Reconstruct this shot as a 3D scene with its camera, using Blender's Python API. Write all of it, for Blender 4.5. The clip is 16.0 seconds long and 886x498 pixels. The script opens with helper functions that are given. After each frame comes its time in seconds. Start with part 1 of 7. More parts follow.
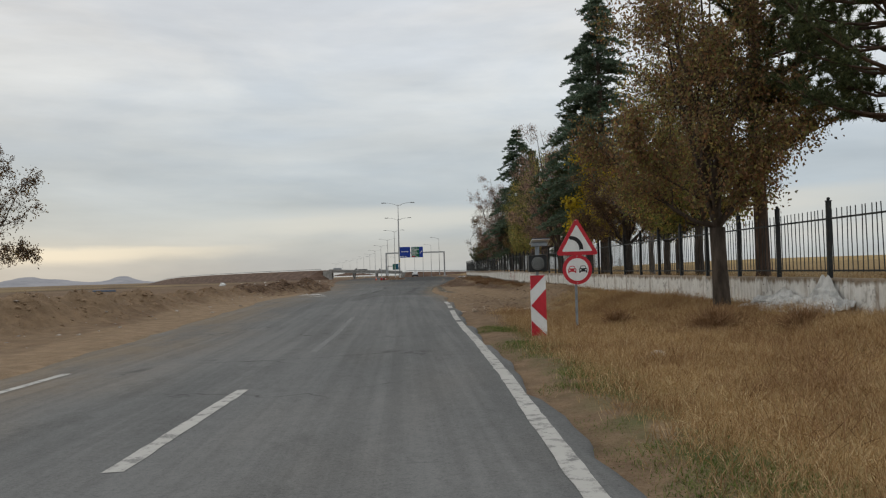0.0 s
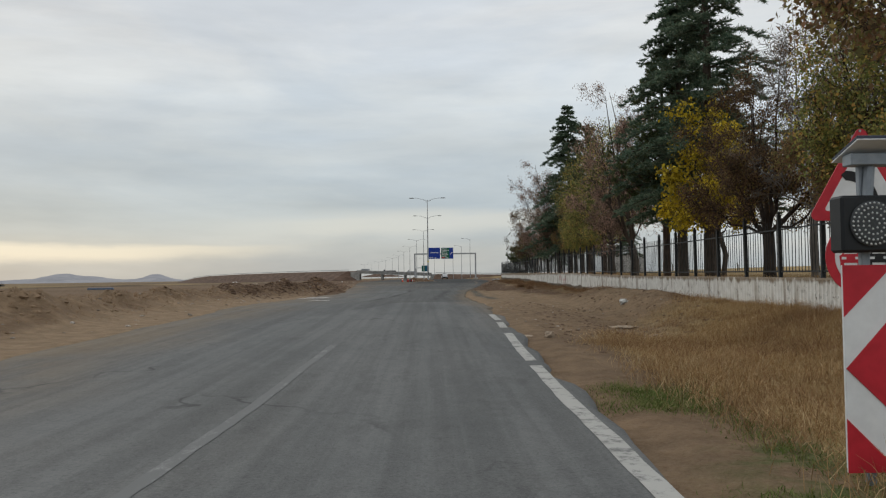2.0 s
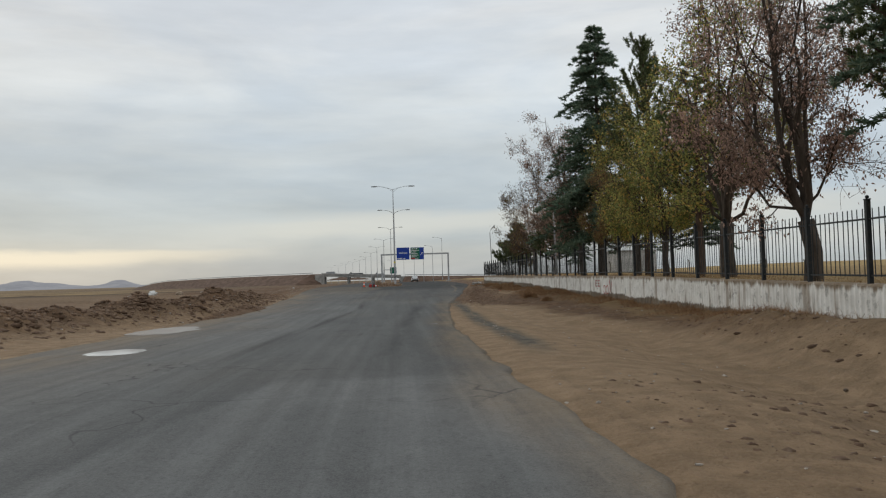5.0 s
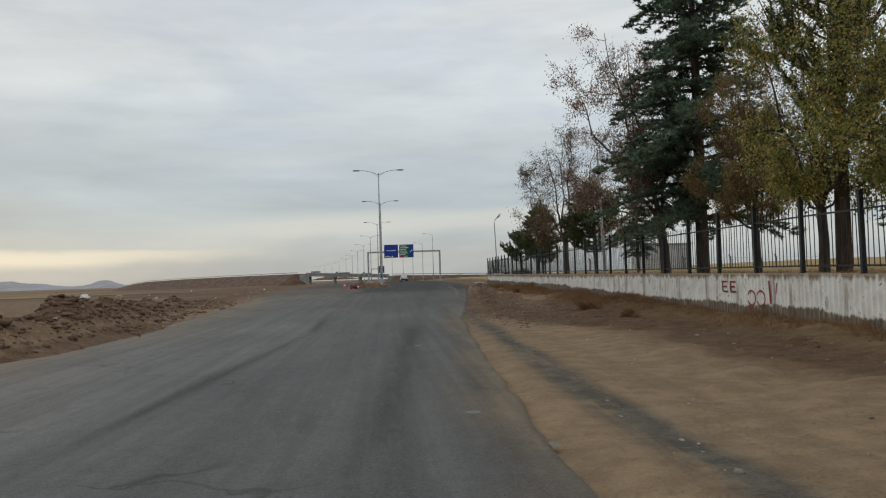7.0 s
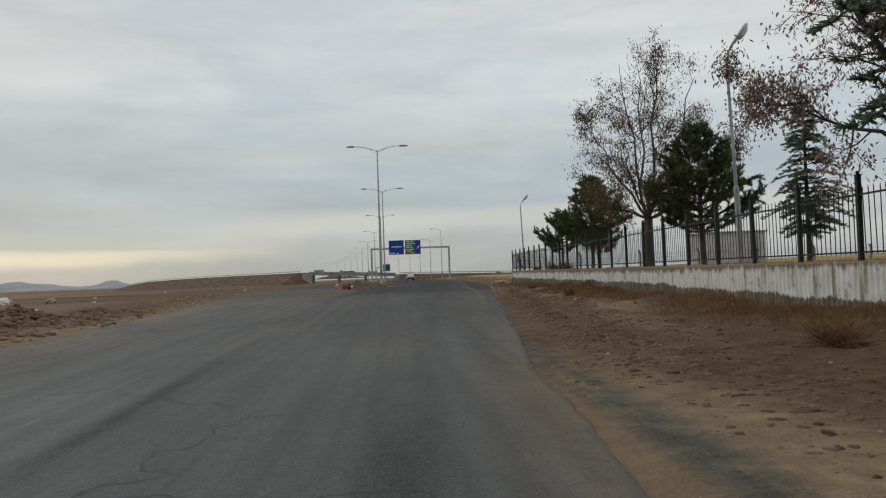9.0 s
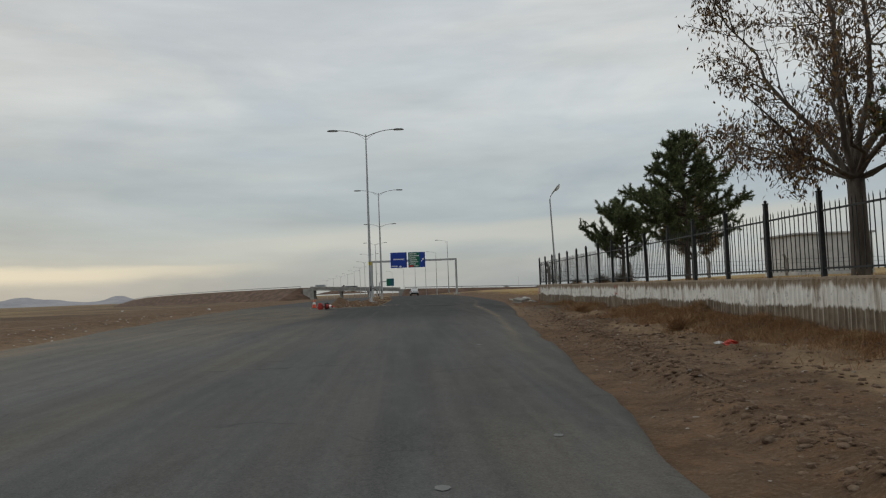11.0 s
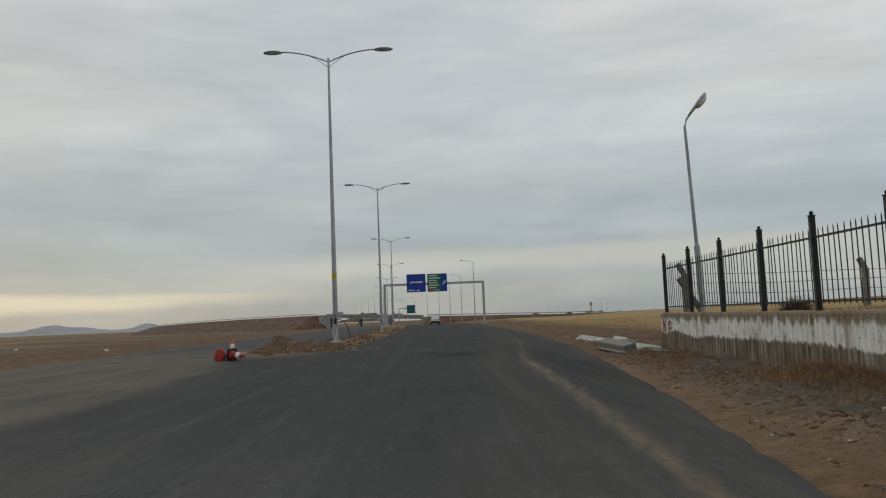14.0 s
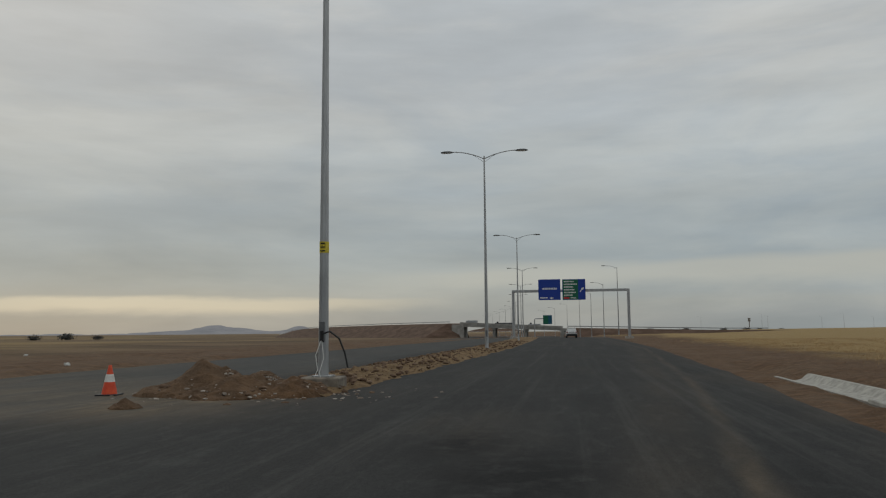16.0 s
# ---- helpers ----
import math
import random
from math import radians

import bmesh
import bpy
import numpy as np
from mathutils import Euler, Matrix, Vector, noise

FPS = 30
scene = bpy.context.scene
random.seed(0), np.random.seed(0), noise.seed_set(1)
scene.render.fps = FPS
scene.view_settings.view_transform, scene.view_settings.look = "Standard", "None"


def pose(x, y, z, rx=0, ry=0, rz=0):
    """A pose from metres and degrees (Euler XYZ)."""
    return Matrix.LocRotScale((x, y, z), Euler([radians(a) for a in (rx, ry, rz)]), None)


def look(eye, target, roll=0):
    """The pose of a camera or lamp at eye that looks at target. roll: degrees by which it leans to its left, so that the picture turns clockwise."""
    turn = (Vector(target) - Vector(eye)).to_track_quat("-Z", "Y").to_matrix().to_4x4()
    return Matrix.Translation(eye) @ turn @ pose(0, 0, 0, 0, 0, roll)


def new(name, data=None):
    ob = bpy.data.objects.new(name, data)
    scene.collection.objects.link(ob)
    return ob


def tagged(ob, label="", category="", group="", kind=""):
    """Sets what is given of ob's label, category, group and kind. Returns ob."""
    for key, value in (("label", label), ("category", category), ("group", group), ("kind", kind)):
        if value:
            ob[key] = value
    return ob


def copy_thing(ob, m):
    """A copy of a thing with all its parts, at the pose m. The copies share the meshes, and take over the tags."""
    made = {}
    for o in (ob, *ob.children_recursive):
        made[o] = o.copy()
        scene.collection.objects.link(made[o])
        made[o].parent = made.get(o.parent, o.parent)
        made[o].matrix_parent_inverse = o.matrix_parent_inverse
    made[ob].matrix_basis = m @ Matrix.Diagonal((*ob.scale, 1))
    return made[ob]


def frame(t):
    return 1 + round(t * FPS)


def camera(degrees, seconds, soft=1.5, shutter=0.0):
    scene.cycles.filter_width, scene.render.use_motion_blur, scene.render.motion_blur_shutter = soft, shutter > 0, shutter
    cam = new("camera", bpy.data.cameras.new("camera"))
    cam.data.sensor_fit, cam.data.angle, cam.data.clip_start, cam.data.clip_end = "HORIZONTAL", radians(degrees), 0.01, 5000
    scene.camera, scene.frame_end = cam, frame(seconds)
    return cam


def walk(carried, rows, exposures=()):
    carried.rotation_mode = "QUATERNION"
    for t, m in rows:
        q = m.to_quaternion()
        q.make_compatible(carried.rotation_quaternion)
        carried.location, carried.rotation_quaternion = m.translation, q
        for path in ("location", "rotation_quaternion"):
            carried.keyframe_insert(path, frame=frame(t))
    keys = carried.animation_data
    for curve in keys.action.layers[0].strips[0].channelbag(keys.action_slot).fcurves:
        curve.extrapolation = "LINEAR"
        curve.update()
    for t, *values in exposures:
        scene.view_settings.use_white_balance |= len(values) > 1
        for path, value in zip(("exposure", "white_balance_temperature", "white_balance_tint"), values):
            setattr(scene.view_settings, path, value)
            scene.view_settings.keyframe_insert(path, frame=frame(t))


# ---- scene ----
cam = camera(60.2, 16.0, 1.2)
PATH = [
    (0, (-1.663, -1.829, 1.289), (-1.547, 0.166, 1.345), -1.7),
    (0.5, (-1.634, 0.461, 1.288), (-1.529, 2.457, 1.354), -2.0),
    (1, (-1.637, 2.953, 1.251), (-1.567, 4.95, 1.322), -1.3),
    (1.5, (-1.594, 5.678, 1.237), (-1.528, 7.676, 1.305), -0.9),
    (2, (-1.478, 8.526, 1.123), (-1.44, 10.524, 1.188), -0.8),
    (2.5, (-1.411, 11.537, 1.107), (-1.363, 13.535, 1.178), -0.9),
    (3, (-1.385, 14.619, 1.1), (-1.322, 16.617, 1.171), -1.0),
    (3.5, (-1.318, 17.764, 1.117), (-1.244, 19.761, 1.187), -1.3),
    (6, (-1.006, 34.501, 1.392), (-0.869, 36.495, 1.458), -1.7),
    (6.5, (-0.989, 38.083, 1.401), (-0.855, 40.077, 1.472), -2.0),
    (7, (-0.892, 41.767, 1.274), (-0.745, 43.76, 1.338), -1.8),
    (7.5, (-0.784, 45.354, 1.174), (-0.631, 47.347, 1.232), -1.9),
    (8, (-0.704, 48.949, 1.138), (-0.566, 50.943, 1.192), -2.2),
    (10.5, (0.499, 66.355, 1.103), (0.617, 68.35, 1.193), -1.9),
    (11, (0.699, 69.893, 1.124), (0.809, 71.887, 1.224), -2.2),
    (11.5, (0.887, 73.505, 1.157), (0.935, 75.502, 1.263), -2.1),
    (12, (1.104, 77.214, 1.149), (1.146, 79.21, 1.261), -2.4),
    (12.5, (1.391, 81.076, 1.159), (1.424, 83.072, 1.279), -2.5),
    (13, (1.698, 85.021, 1.202), (1.715, 87.017, 1.334), -2.5),
    (13.5, (2.016, 88.992, 1.211), (2.038, 90.985, 1.379), -2.2),
    (14, (2.384, 93.067, 1.215), (2.425, 95.059, 1.388), -2.3),
    (14.5, (2.729, 97.194, 1.233), (2.767, 99.186, 1.408), -2.3),
    (15, (3.075, 101.338, 1.262), (3.051, 103.329, 1.444), -2.2),
    (15.5, (3.365, 105.478, 1.278), (3.147, 107.457, 1.474), -2.0),
    (16, (3.666, 109.539, 1.278), (3.335, 111.501, 1.485), -0.5),
]
walk(cam, [(t, look(eye, target, roll)) for t, eye, target, roll in PATH], [(0, 0.06, 6600, 8.5), (1.0, -0.04, 6520, 8), (1.5, 0.0, 6480, 7.5), (2.2, 0.08, 6470, 7.5), (3.5, 0.1, 6450, 7.5), (7, 0.02, 6480, 7), (10.5, -0.15, 6580, 6), (14, -0.25, 6600, 6), (15, -0.3, 6600, 6), (16, -0.5, 6600, 5.5)])

# ---- small tools ----
def smooth(a, b, v):
    t = np.clip((np.asarray(v, float) - a) / (b - a), 0, 1)
    return t * t * (3 - 2 * t)


def mesh_ob(name, verts, faces, material, parent=None, soft=False, label=""):
    """One mesh object from points and faces."""
    me = bpy.data.meshes.new(name)
    me.from_pydata([tuple(v) for v in verts], [], faces)
    me.materials.append(material)
    if soft:
        me.shade_smooth()
    ob = new(name, me)
    if parent:
        ob.parent = parent
    if label:
        tagged(ob, label)
    return ob


def quads_ob(name, verts, count, corners, material, parent=None, label=""):
    """One mesh of many loose faces with the same number of corners, from a flat array of points."""
    me = bpy.data.meshes.new(name)
    verts = np.asarray(verts, np.float32).reshape(-1, 3)
    me.vertices.add(len(verts))
    me.vertices.foreach_set("co", verts.ravel())
    me.loops.add(count * corners)
    me.loops.foreach_set("vertex_index", np.arange(count * corners, dtype=np.int32))
    me.polygons.add(count)
    me.polygons.foreach_set("loop_start", np.arange(count, dtype=np.int32) * corners)
    me.update(calc_edges=True)
    me.materials.append(material)
    ob = new(name, me)
    if parent:
        ob.parent = parent
    if label:
        tagged(ob, label)
    return ob


def part(name, bm, material, parent=None, label="", soft=False):
    me = bpy.data.meshes.new(name)
    bm.to_mesh(me)
    bm.free()
    me.materials.append(material)
    if soft:
        me.shade_smooth()
    ob = new(name, me)
    if parent:
        ob.parent = parent
    if label:
        tagged(ob, label)
    return ob


def box(bm, x0, y0, z0, x1, y1, z1, bevel=0.0):
    made = bmesh.ops.create_cube(bm, size=1, matrix=Matrix.Translation(((x0 + x1) / 2, (y0 + y1) / 2, (z0 + z1) / 2)) @ Matrix.Diagonal((x1 - x0, y1 - y0, z1 - z0, 1)))
    if bevel:
        edges = {e for v in made["verts"] for e in v.link_edges}
        bmesh.ops.bevel(bm, geom=list(edges), offset=bevel, segments=1, affect="EDGES")
    return bm


def tube(bm, points, radii, sides=8, cap=True):
    """A tapered tube along points."""
    rings = []
    points = [Vector(p) for p in points]
    for i, p in enumerate(points):
        way = (points[min(i + 1, len(points) - 1)] - points[max(i - 1, 0)]).normalized()
        side = way.cross(Vector((0, 0, 1)) if abs(way.z) < 0.9 else Vector((1, 0, 0))).normalized()
        up = side.cross(way)
        r = radii[i] if hasattr(radii, "__len__") else radii
        rings.append([bm.verts.new(p + r * (math.cos(2 * math.pi * k / sides) * side + math.sin(2 * math.pi * k / sides) * up)) for k in range(sides)])
    for a, b in zip(rings, rings[1:]):
        for k in range(sides):
            bm.faces.new((a[k], a[(k + 1) % sides], b[(k + 1) % sides], b[k]))
    if cap:
        bm.faces.new(list(reversed(rings[0])))
        bm.faces.new(rings[-1])
    return bm


def prism(bm, outline, depth0, depth1, plane="xz"):
    """A flat plate with the given outline: in x and z, from y = depth0 to depth1."""
    front = [bm.verts.new((a, depth0, b) if plane == "xz" else (a, b, depth0)) for a, b in outline]
    back = [bm.verts.new((a, depth1, b) if plane == "xz" else (a, b, depth1)) for a, b in outline]
    bm.faces.new(front)
    bm.faces.new(list(reversed(back)))
    n = len(outline)
    for i in range(n):
        bm.faces.new((front[i], back[i], back[(i + 1) % n], front[(i + 1) % n]))
    return bm


def empty(name, label, category, group="", kind=""):
    return tagged(new(name), label, category, group, kind)


# ---- light: an overcast late-autumn afternoon ----
world = bpy.data.worlds.new("overcast_sky")
scene.world = world
world.use_nodes = True
nt = world.node_tree
nt.nodes.clear()


def wn(kind, **values):
    n = nt.nodes.new(kind)
    for key, value in values.items():
        n.inputs[key].default_value = value
    return n


coord = nt.nodes.new("ShaderNodeTexCoord")
split = nt.nodes.new("ShaderNodeSeparateXYZ")
nt.links.new(coord.outputs["Generated"], split.inputs[0])
# wide soft banks of cloud, drawn out along the horizon
stretch = nt.nodes.new("ShaderNodeVectorMath")
stretch.operation = "MULTIPLY"
stretch.inputs[1].default_value = (1.6, 1.6, 10.0)
nt.links.new(coord.outputs["Generated"], stretch.inputs[0])
banks = wn("ShaderNodeTexNoise", Scale=1.0, Detail=5.0, Roughness=0.5)
nt.links.new(stretch.outputs[0], banks.inputs["Vector"])
stretch2 = nt.nodes.new("ShaderNodeVectorMath")
stretch2.operation = "MULTIPLY"
stretch2.inputs[1].default_value = (3.0, 3.0, 16.0)
nt.links.new(coord.outputs["Generated"], stretch2.inputs[0])
wisps = wn("ShaderNodeTexNoise", Scale=1.3, Detail=6.0, Roughness=0.55)
nt.links.new(stretch2.outputs[0], wisps.inputs["Vector"])


def wmath(op, a, b=None, c=None):
    n = nt.nodes.new("ShaderNodeMath")
    n.operation = op
    for i, v in enumerate((a, b, c)):
        if v is None:
            continue
        if hasattr(v, "is_linked"):
            nt.links.new(v, n.inputs[i])
        else:
            n.inputs[i].default_value = v
    return n.outputs[0]


height = wmath("MULTIPLY_ADD", banks.outputs["Fac"], 0.13, wmath("ADD", split.outputs["Z"], -0.065))
ramp = nt.nodes.new("ShaderNodeValToRGB")
stops = [
    (0.000, (0.345, 0.375, 0.40)),
    (0.018, (0.37, 0.395, 0.42)),
    (0.040, (0.425, 0.44, 0.45)),
    (0.060, (0.405, 0.435, 0.465)),
    (0.085, (0.40, 0.437, 0.475)),
    (0.150, (0.445, 0.483, 0.522)),
    (0.215, (0.565, 0.595, 0.625)),
    (0.330, (0.62, 0.63, 0.65)),
    (0.550, (0.68, 0.69, 0.71)),
    (1.000, (0.85, 0.86, 0.88)),
]
while len(ramp.color_ramp.elements) < len(stops):
    ramp.color_ramp.elements.new(0.5)
for el, (pos, col) in zip(ramp.color_ramp.elements, stops):
    el.position = pos
    el.color = (*col, 1)
nt.links.new(height, ramp.inputs[0])
shade = wmath("MULTIPLY_ADD", wisps.outputs["Fac"], 0.52, wmath("MULTIPLY_ADD", split.outputs["X"], 0.28, 0.765))
mul = nt.nodes.new("ShaderNodeVectorMath")
mul.operation = "SCALE"
nt.links.new(ramp.outputs[0], mul.inputs[0])
nt.links.new(shade, mul.inputs["Scale"])
# cool grey undersides and warmer thin places
stretch3 = nt.nodes.new("ShaderNodeVectorMath")
stretch3.operation = "MULTIPLY"
stretch3.inputs[1].default_value = (2.2, 2.2, 9.0)
nt.links.new(coord.outputs["Generated"], stretch3.inputs[0])
veil = wn("ShaderNodeTexNoise", Scale=1.15, Detail=8.0, Roughness=0.58, Distortion=0.4)
nt.links.new(stretch3.outputs[0], veil.inputs["Vector"])
tone = nt.nodes.new("ShaderNodeMapRange")
tone.interpolation_type = "SMOOTHSTEP"
for sock, v in zip(tone.inputs[1:5], (0.36, 0.66, 0.0, 1.0)):
    sock.default_value = v
nt.links.new(veil.outputs["Fac"], tone.inputs[0])
tint = nt.nodes.new("ShaderNodeMix")
tint.data_type = "RGBA"
nt.links.new(tone.outputs[0], tint.inputs[0])
tint.inputs[6].default_value = (0.91, 0.93, 0.95, 1)
tint.inputs[7].default_value = (1.11, 1.08, 1.035, 1)
toned = nt.nodes.new("ShaderNodeVectorMath")
toned.operation = "MULTIPLY"
nt.links.new(mul.outputs[0], toned.inputs[0])
nt.links.new(tint.outputs[2], toned.inputs[1])
# thin bright gaps low in the cloud: a ragged strip far off to the left and a paler break over the road
def gap(below_, x0, x1, z0, z1, slope, soft_x, soft_z, colour_, most):
    ragged = wmath("ADD", wmath("MULTIPLY", wmath("SUBTRACT", wisps.outputs["Fac"], 0.5), 0.03), wmath("MULTIPLY", wmath("SUBTRACT", veil.outputs["Fac"], 0.5), 0.02))
    z_ = wmath("SUBTRACT", wmath("ADD", split.outputs["Z"], ragged), wmath("MULTIPLY", split.outputs["X"], slope))

    def fade(v, lo, hi):
        n = nt.nodes.new("ShaderNodeMapRange")
        n.interpolation_type = "SMOOTHSTEP"
        nt.links.new(v, n.inputs[0])
        for i_, u_ in enumerate((lo, hi, 0.0, 1.0)):
            n.inputs[i_ + 1].default_value = u_
        return n.outputs[0]

    mask = wmath("MULTIPLY", fade(z_, z0 - soft_z, z0 + soft_z), fade(z_, z1 + 0.5 * soft_z, z1 - 0.5 * soft_z))
    mask = wmath("MULTIPLY", mask, wmath("MULTIPLY", fade(split.outputs["X"], x0, x0 + soft_x), fade(split.outputs["X"], x1, x1 - soft_x)))
    mask = wmath("MULTIPLY", mask, wmath("GREATER_THAN", split.outputs["Y"], 0.0))
    n = nt.nodes.new("ShaderNodeMix")
    n.data_type = "RGBA"
    nt.links.new(wmath("MULTIPLY", mask, most), n.inputs[0])
    nt.links.new(below_, n.inputs[6])
    n.inputs[7].default_value = (*colour_, 1)
    return n.outputs[2]


clouds = gap(toned.outputs[0], -0.85, -0.10, 0.030, 0.046, 0.012, 0.30, 0.008, (0.71, 0.64, 0.53), 0.9)
clouds = gap(clouds, -0.34, 0.70, 0.052, 0.080, 0.012, 0.26, 0.014, (0.64, 0.61, 0.55), 0.6)
sky = nt.nodes.new("ShaderNodeTexSky")
sky.sky_type = "NISHITA"
sky.sun_disc = False
sky.sun_elevation, sky.sun_rotation = radians(28), radians(-40)
back1, back2 = wn("ShaderNodeBackground", Strength=0.95), wn("ShaderNodeBackground", Strength=0.012)
nt.links.new(clouds, back1.inputs[0])
nt.links.new(sky.outputs[0], back2.inputs[0])
both = nt.nodes.new("ShaderNodeAddShader")
nt.links.new(back1.outputs[0], both.inputs[0])
nt.links.new(back2.outputs[0], both.inputs[1])
out = nt.nodes.new("ShaderNodeOutputWorld")
nt.links.new(both.outputs[0], out.inputs[0])

sun = new("sun", bpy.data.lights.new("sun", "SUN"))
sun.data.energy, sun.data.angle, sun.data.color = 0.5, radians(25), (1.0, 0.95, 0.88)
sun.matrix_world = look((-40, 50, 40), (0, 0, 0))


# ---- materials ----
class Mat:
    """A node material with short-hands."""

    def __init__(self, name, rough=0.8, metal=0.0, spec=0.3):
        self.m = bpy.data.materials.new(name)
        self.m.use_nodes = True
        self.t = self.m.node_tree
        self.b = self.t.nodes["Principled BSDF"]
        self.b.inputs["Roughness"].default_value = rough
        self.b.inputs["Metallic"].default_value = metal
        self.b.inputs["Specular IOR Level"].default_value = spec
        self.pos = self.node("ShaderNodeTexCoord").outputs["Object"]

    def node(self, kind):
        return self.t.nodes.new(kind)

    def link(self, a, b):
        self.t.links.new(a, b)

    def set(self, sock, v):
        if hasattr(v, "is_linked"):
            self.link(v, sock)
        elif isinstance(v, tuple) and len(v) == 3 and sock.type == "RGBA":
            sock.default_value = (*v, 1)
        else:
            sock.default_value = v

    def noise(self, scale, detail=4.0, rough=0.55, stretch=None, lo=0.0, hi=1.0):
        vec = self.pos
        if stretch:
            s = self.node("ShaderNodeVectorMath")
            s.operation = "MULTIPLY"
            self.link(vec, s.inputs[0])
            s.inputs[1].default_value = stretch
            vec = s.outputs[0]
        n = self.node("ShaderNodeTexNoise")
        self.link(vec, n.inputs["Vector"])
        n.inputs["Scale"].default_value, n.inputs["Detail"].default_value, n.inputs["Roughness"].default_value = scale, detail, rough
        return n.outputs["Fac"] if (lo, hi) == (0.0, 1.0) else self.step(n.outputs["Fac"], lo, hi)

    def cells(self, scale, feature="F1"):
        n = self.node("ShaderNodeTexVoronoi")
        n.feature = feature
        self.link(self.pos, n.inputs["Vector"])
        n.inputs["Scale"].default_value = scale
        return n.outputs["Distance"]

    def step(self, v, lo, hi, a=0.0, b=1.0):
        n = self.node("ShaderNodeMapRange")
        n.interpolation_type = "SMOOTHSTEP"
        for sock, x in zip(n.inputs[:5], (v, lo, hi, a, b)):
            self.set(sock, x)
        return n.outputs[0]

    def math(self, op, a, b=0.0):
        n = self.node("ShaderNodeMath")
        n.operation = op
        self.set(n.inputs[0], a)
        self.set(n.inputs[1], b)
        return n.outputs[0]

    def mix(self, f, a, b, blend="MIX"):
        n = self.node("ShaderNodeMix")
        n.data_type, n.blend_type = "RGBA", blend
        self.set(n.inputs[0], f)
        self.set(n.inputs[6], a)
        self.set(n.inputs[7], b)
        return n.outputs[2]

    def attr(self, name):
        n = self.node("ShaderNodeAttribute")
        n.attribute_name = name
        return n.outputs["Fac"]

    def axis(self, k):
        n = self.node("ShaderNodeSeparateXYZ")
        self.link(self.pos, n.inputs[0])
        return n.outputs[k]

    def island(self):
        return self.node("ShaderNodeNewGeometry").outputs["Random Per Island"]

    def each(self):
        return self.node("ShaderNodeObjectInfo").outputs["Random"]

    def ramp(self, f, stops):
        n = self.node("ShaderNodeValToRGB")
        while len(n.color_ramp.elements) < len(stops):
            n.color_ramp.elements.new(0.5)
        for e, (p, c) in zip(n.color_ramp.elements, stops):
            e.position, e.color = p, (*c, 1)
        self.link(f, n.inputs[0])
        return n.outputs[0]

    def colour(self, c):
        self.set(self.b.inputs["Base Color"], c)
        return self

    def bump(self, h, strength=0.4, distance=0.02):
        n = self.node("ShaderNodeBump")
        n.inputs["Strength"].default_value, n.inputs["Distance"].default_value = strength, distance
        self.link(h, n.inputs["Height"])
        self.link(n.outputs[0], self.b.inputs["Normal"])
        return self


def plain(name, col, rough=0.6, metal=0.0, vary=0.18, scale=6.0, bump=0.1):
    """A worn surface of one colour with grain and faint stains."""
    k = Mat(name, rough, metal)
    dark = tuple(c * (1 - vary) for c in col)
    light = tuple(min(1, c * (1 + vary)) for c in col)
    k.colour(k.mix(k.noise(scale, 6, 0.6, lo=0.3, hi=0.7), dark, light))
    if bump:
        k.bump(k.noise(scale * 12, 3), bump, 0.005)
    return k.m

# asphalt: old and dusty near the start, fresh and dark further on
k = Mat("asphalt", 0.9, 0, 0.15)
grain = k.noise(60, 3, 0.7)
stone = k.cells(95)
old = k.mix(k.noise(0.55, 6, 0.6, (1, 0.25, 1), 0.3, 0.7), (0.124, 0.129, 0.13), (0.175, 0.178, 0.176))
fresh = k.mix(k.noise(0.8, 6, 0.6, (1, 0.2, 1), 0.3, 0.7), (0.0145, 0.0165, 0.0175), (0.030, 0.0325, 0.033))
base = k.mix(k.attr("fresh"), old, fresh)
base = k.mix(k.math("MULTIPLY", k.attr("track"), k.noise(1.3, 5, 0.6, (1, 0.12, 1), 0.2, 0.6)), base, (0.0105, 0.012, 0.0135))
dustcol = k.mix(k.noise(3, 4), (0.185, 0.135, 0.083), (0.245, 0.185, 0.12))
patchy = k.noise(0.9, 7, 0.65, (1, 0.35, 1), 0.32, 0.62)
dust = k.math("MULTIPLY", k.attr("dust"), k.math("ADD", k.math("MULTIPLY", patchy, 0.65), 0.35))
base = k.mix(dust, base, dustcol)
lanes = k.noise(1.0, 6, 0.65, (3.6, 0.05, 1), 0.38, 0.62)
base = k.mix(k.math("MULTIPLY", lanes, 0.5), base, k.mix(0.5, base, (0.02, 0.02, 0.021)))
blots = k.noise(4.5, 7, 0.75, (1, 0.3, 1), 0.48, 0.7)
base = k.mix(k.math("MULTIPLY", blots, 0.14), base, k.mix(0.55, base, (0.26, 0.25, 0.235)))
blots2 = k.noise(1.7, 7, 0.7, (1, 0.45, 1), 0.54, 0.66)
base = k.mix(k.math("MULTIPLY", blots2, 0.3), base, k.mix(0.6, base, (0.02, 0.02, 0.02)))
gravel = k.noise(1.0, 7, 0.7, (2.6, 0.035, 1), 0.5, 0.68)
base = k.mix(k.math("MULTIPLY", k.math("MULTIPLY", gravel, k.step(k.attr("fresh"), 0.3, 0.8)), 0.3), base, (0.085, 0.084, 0.079))
mottle = k.noise(7, 7, 0.72, (1, 0.6, 1), 0.34, 0.66)
base = k.mix(k.math("MULTIPLY", mottle, 0.3), base, k.mix(0.5, base, (0.015, 0.015, 0.016)))
coarse = k.noise(26, 4, 0.8)
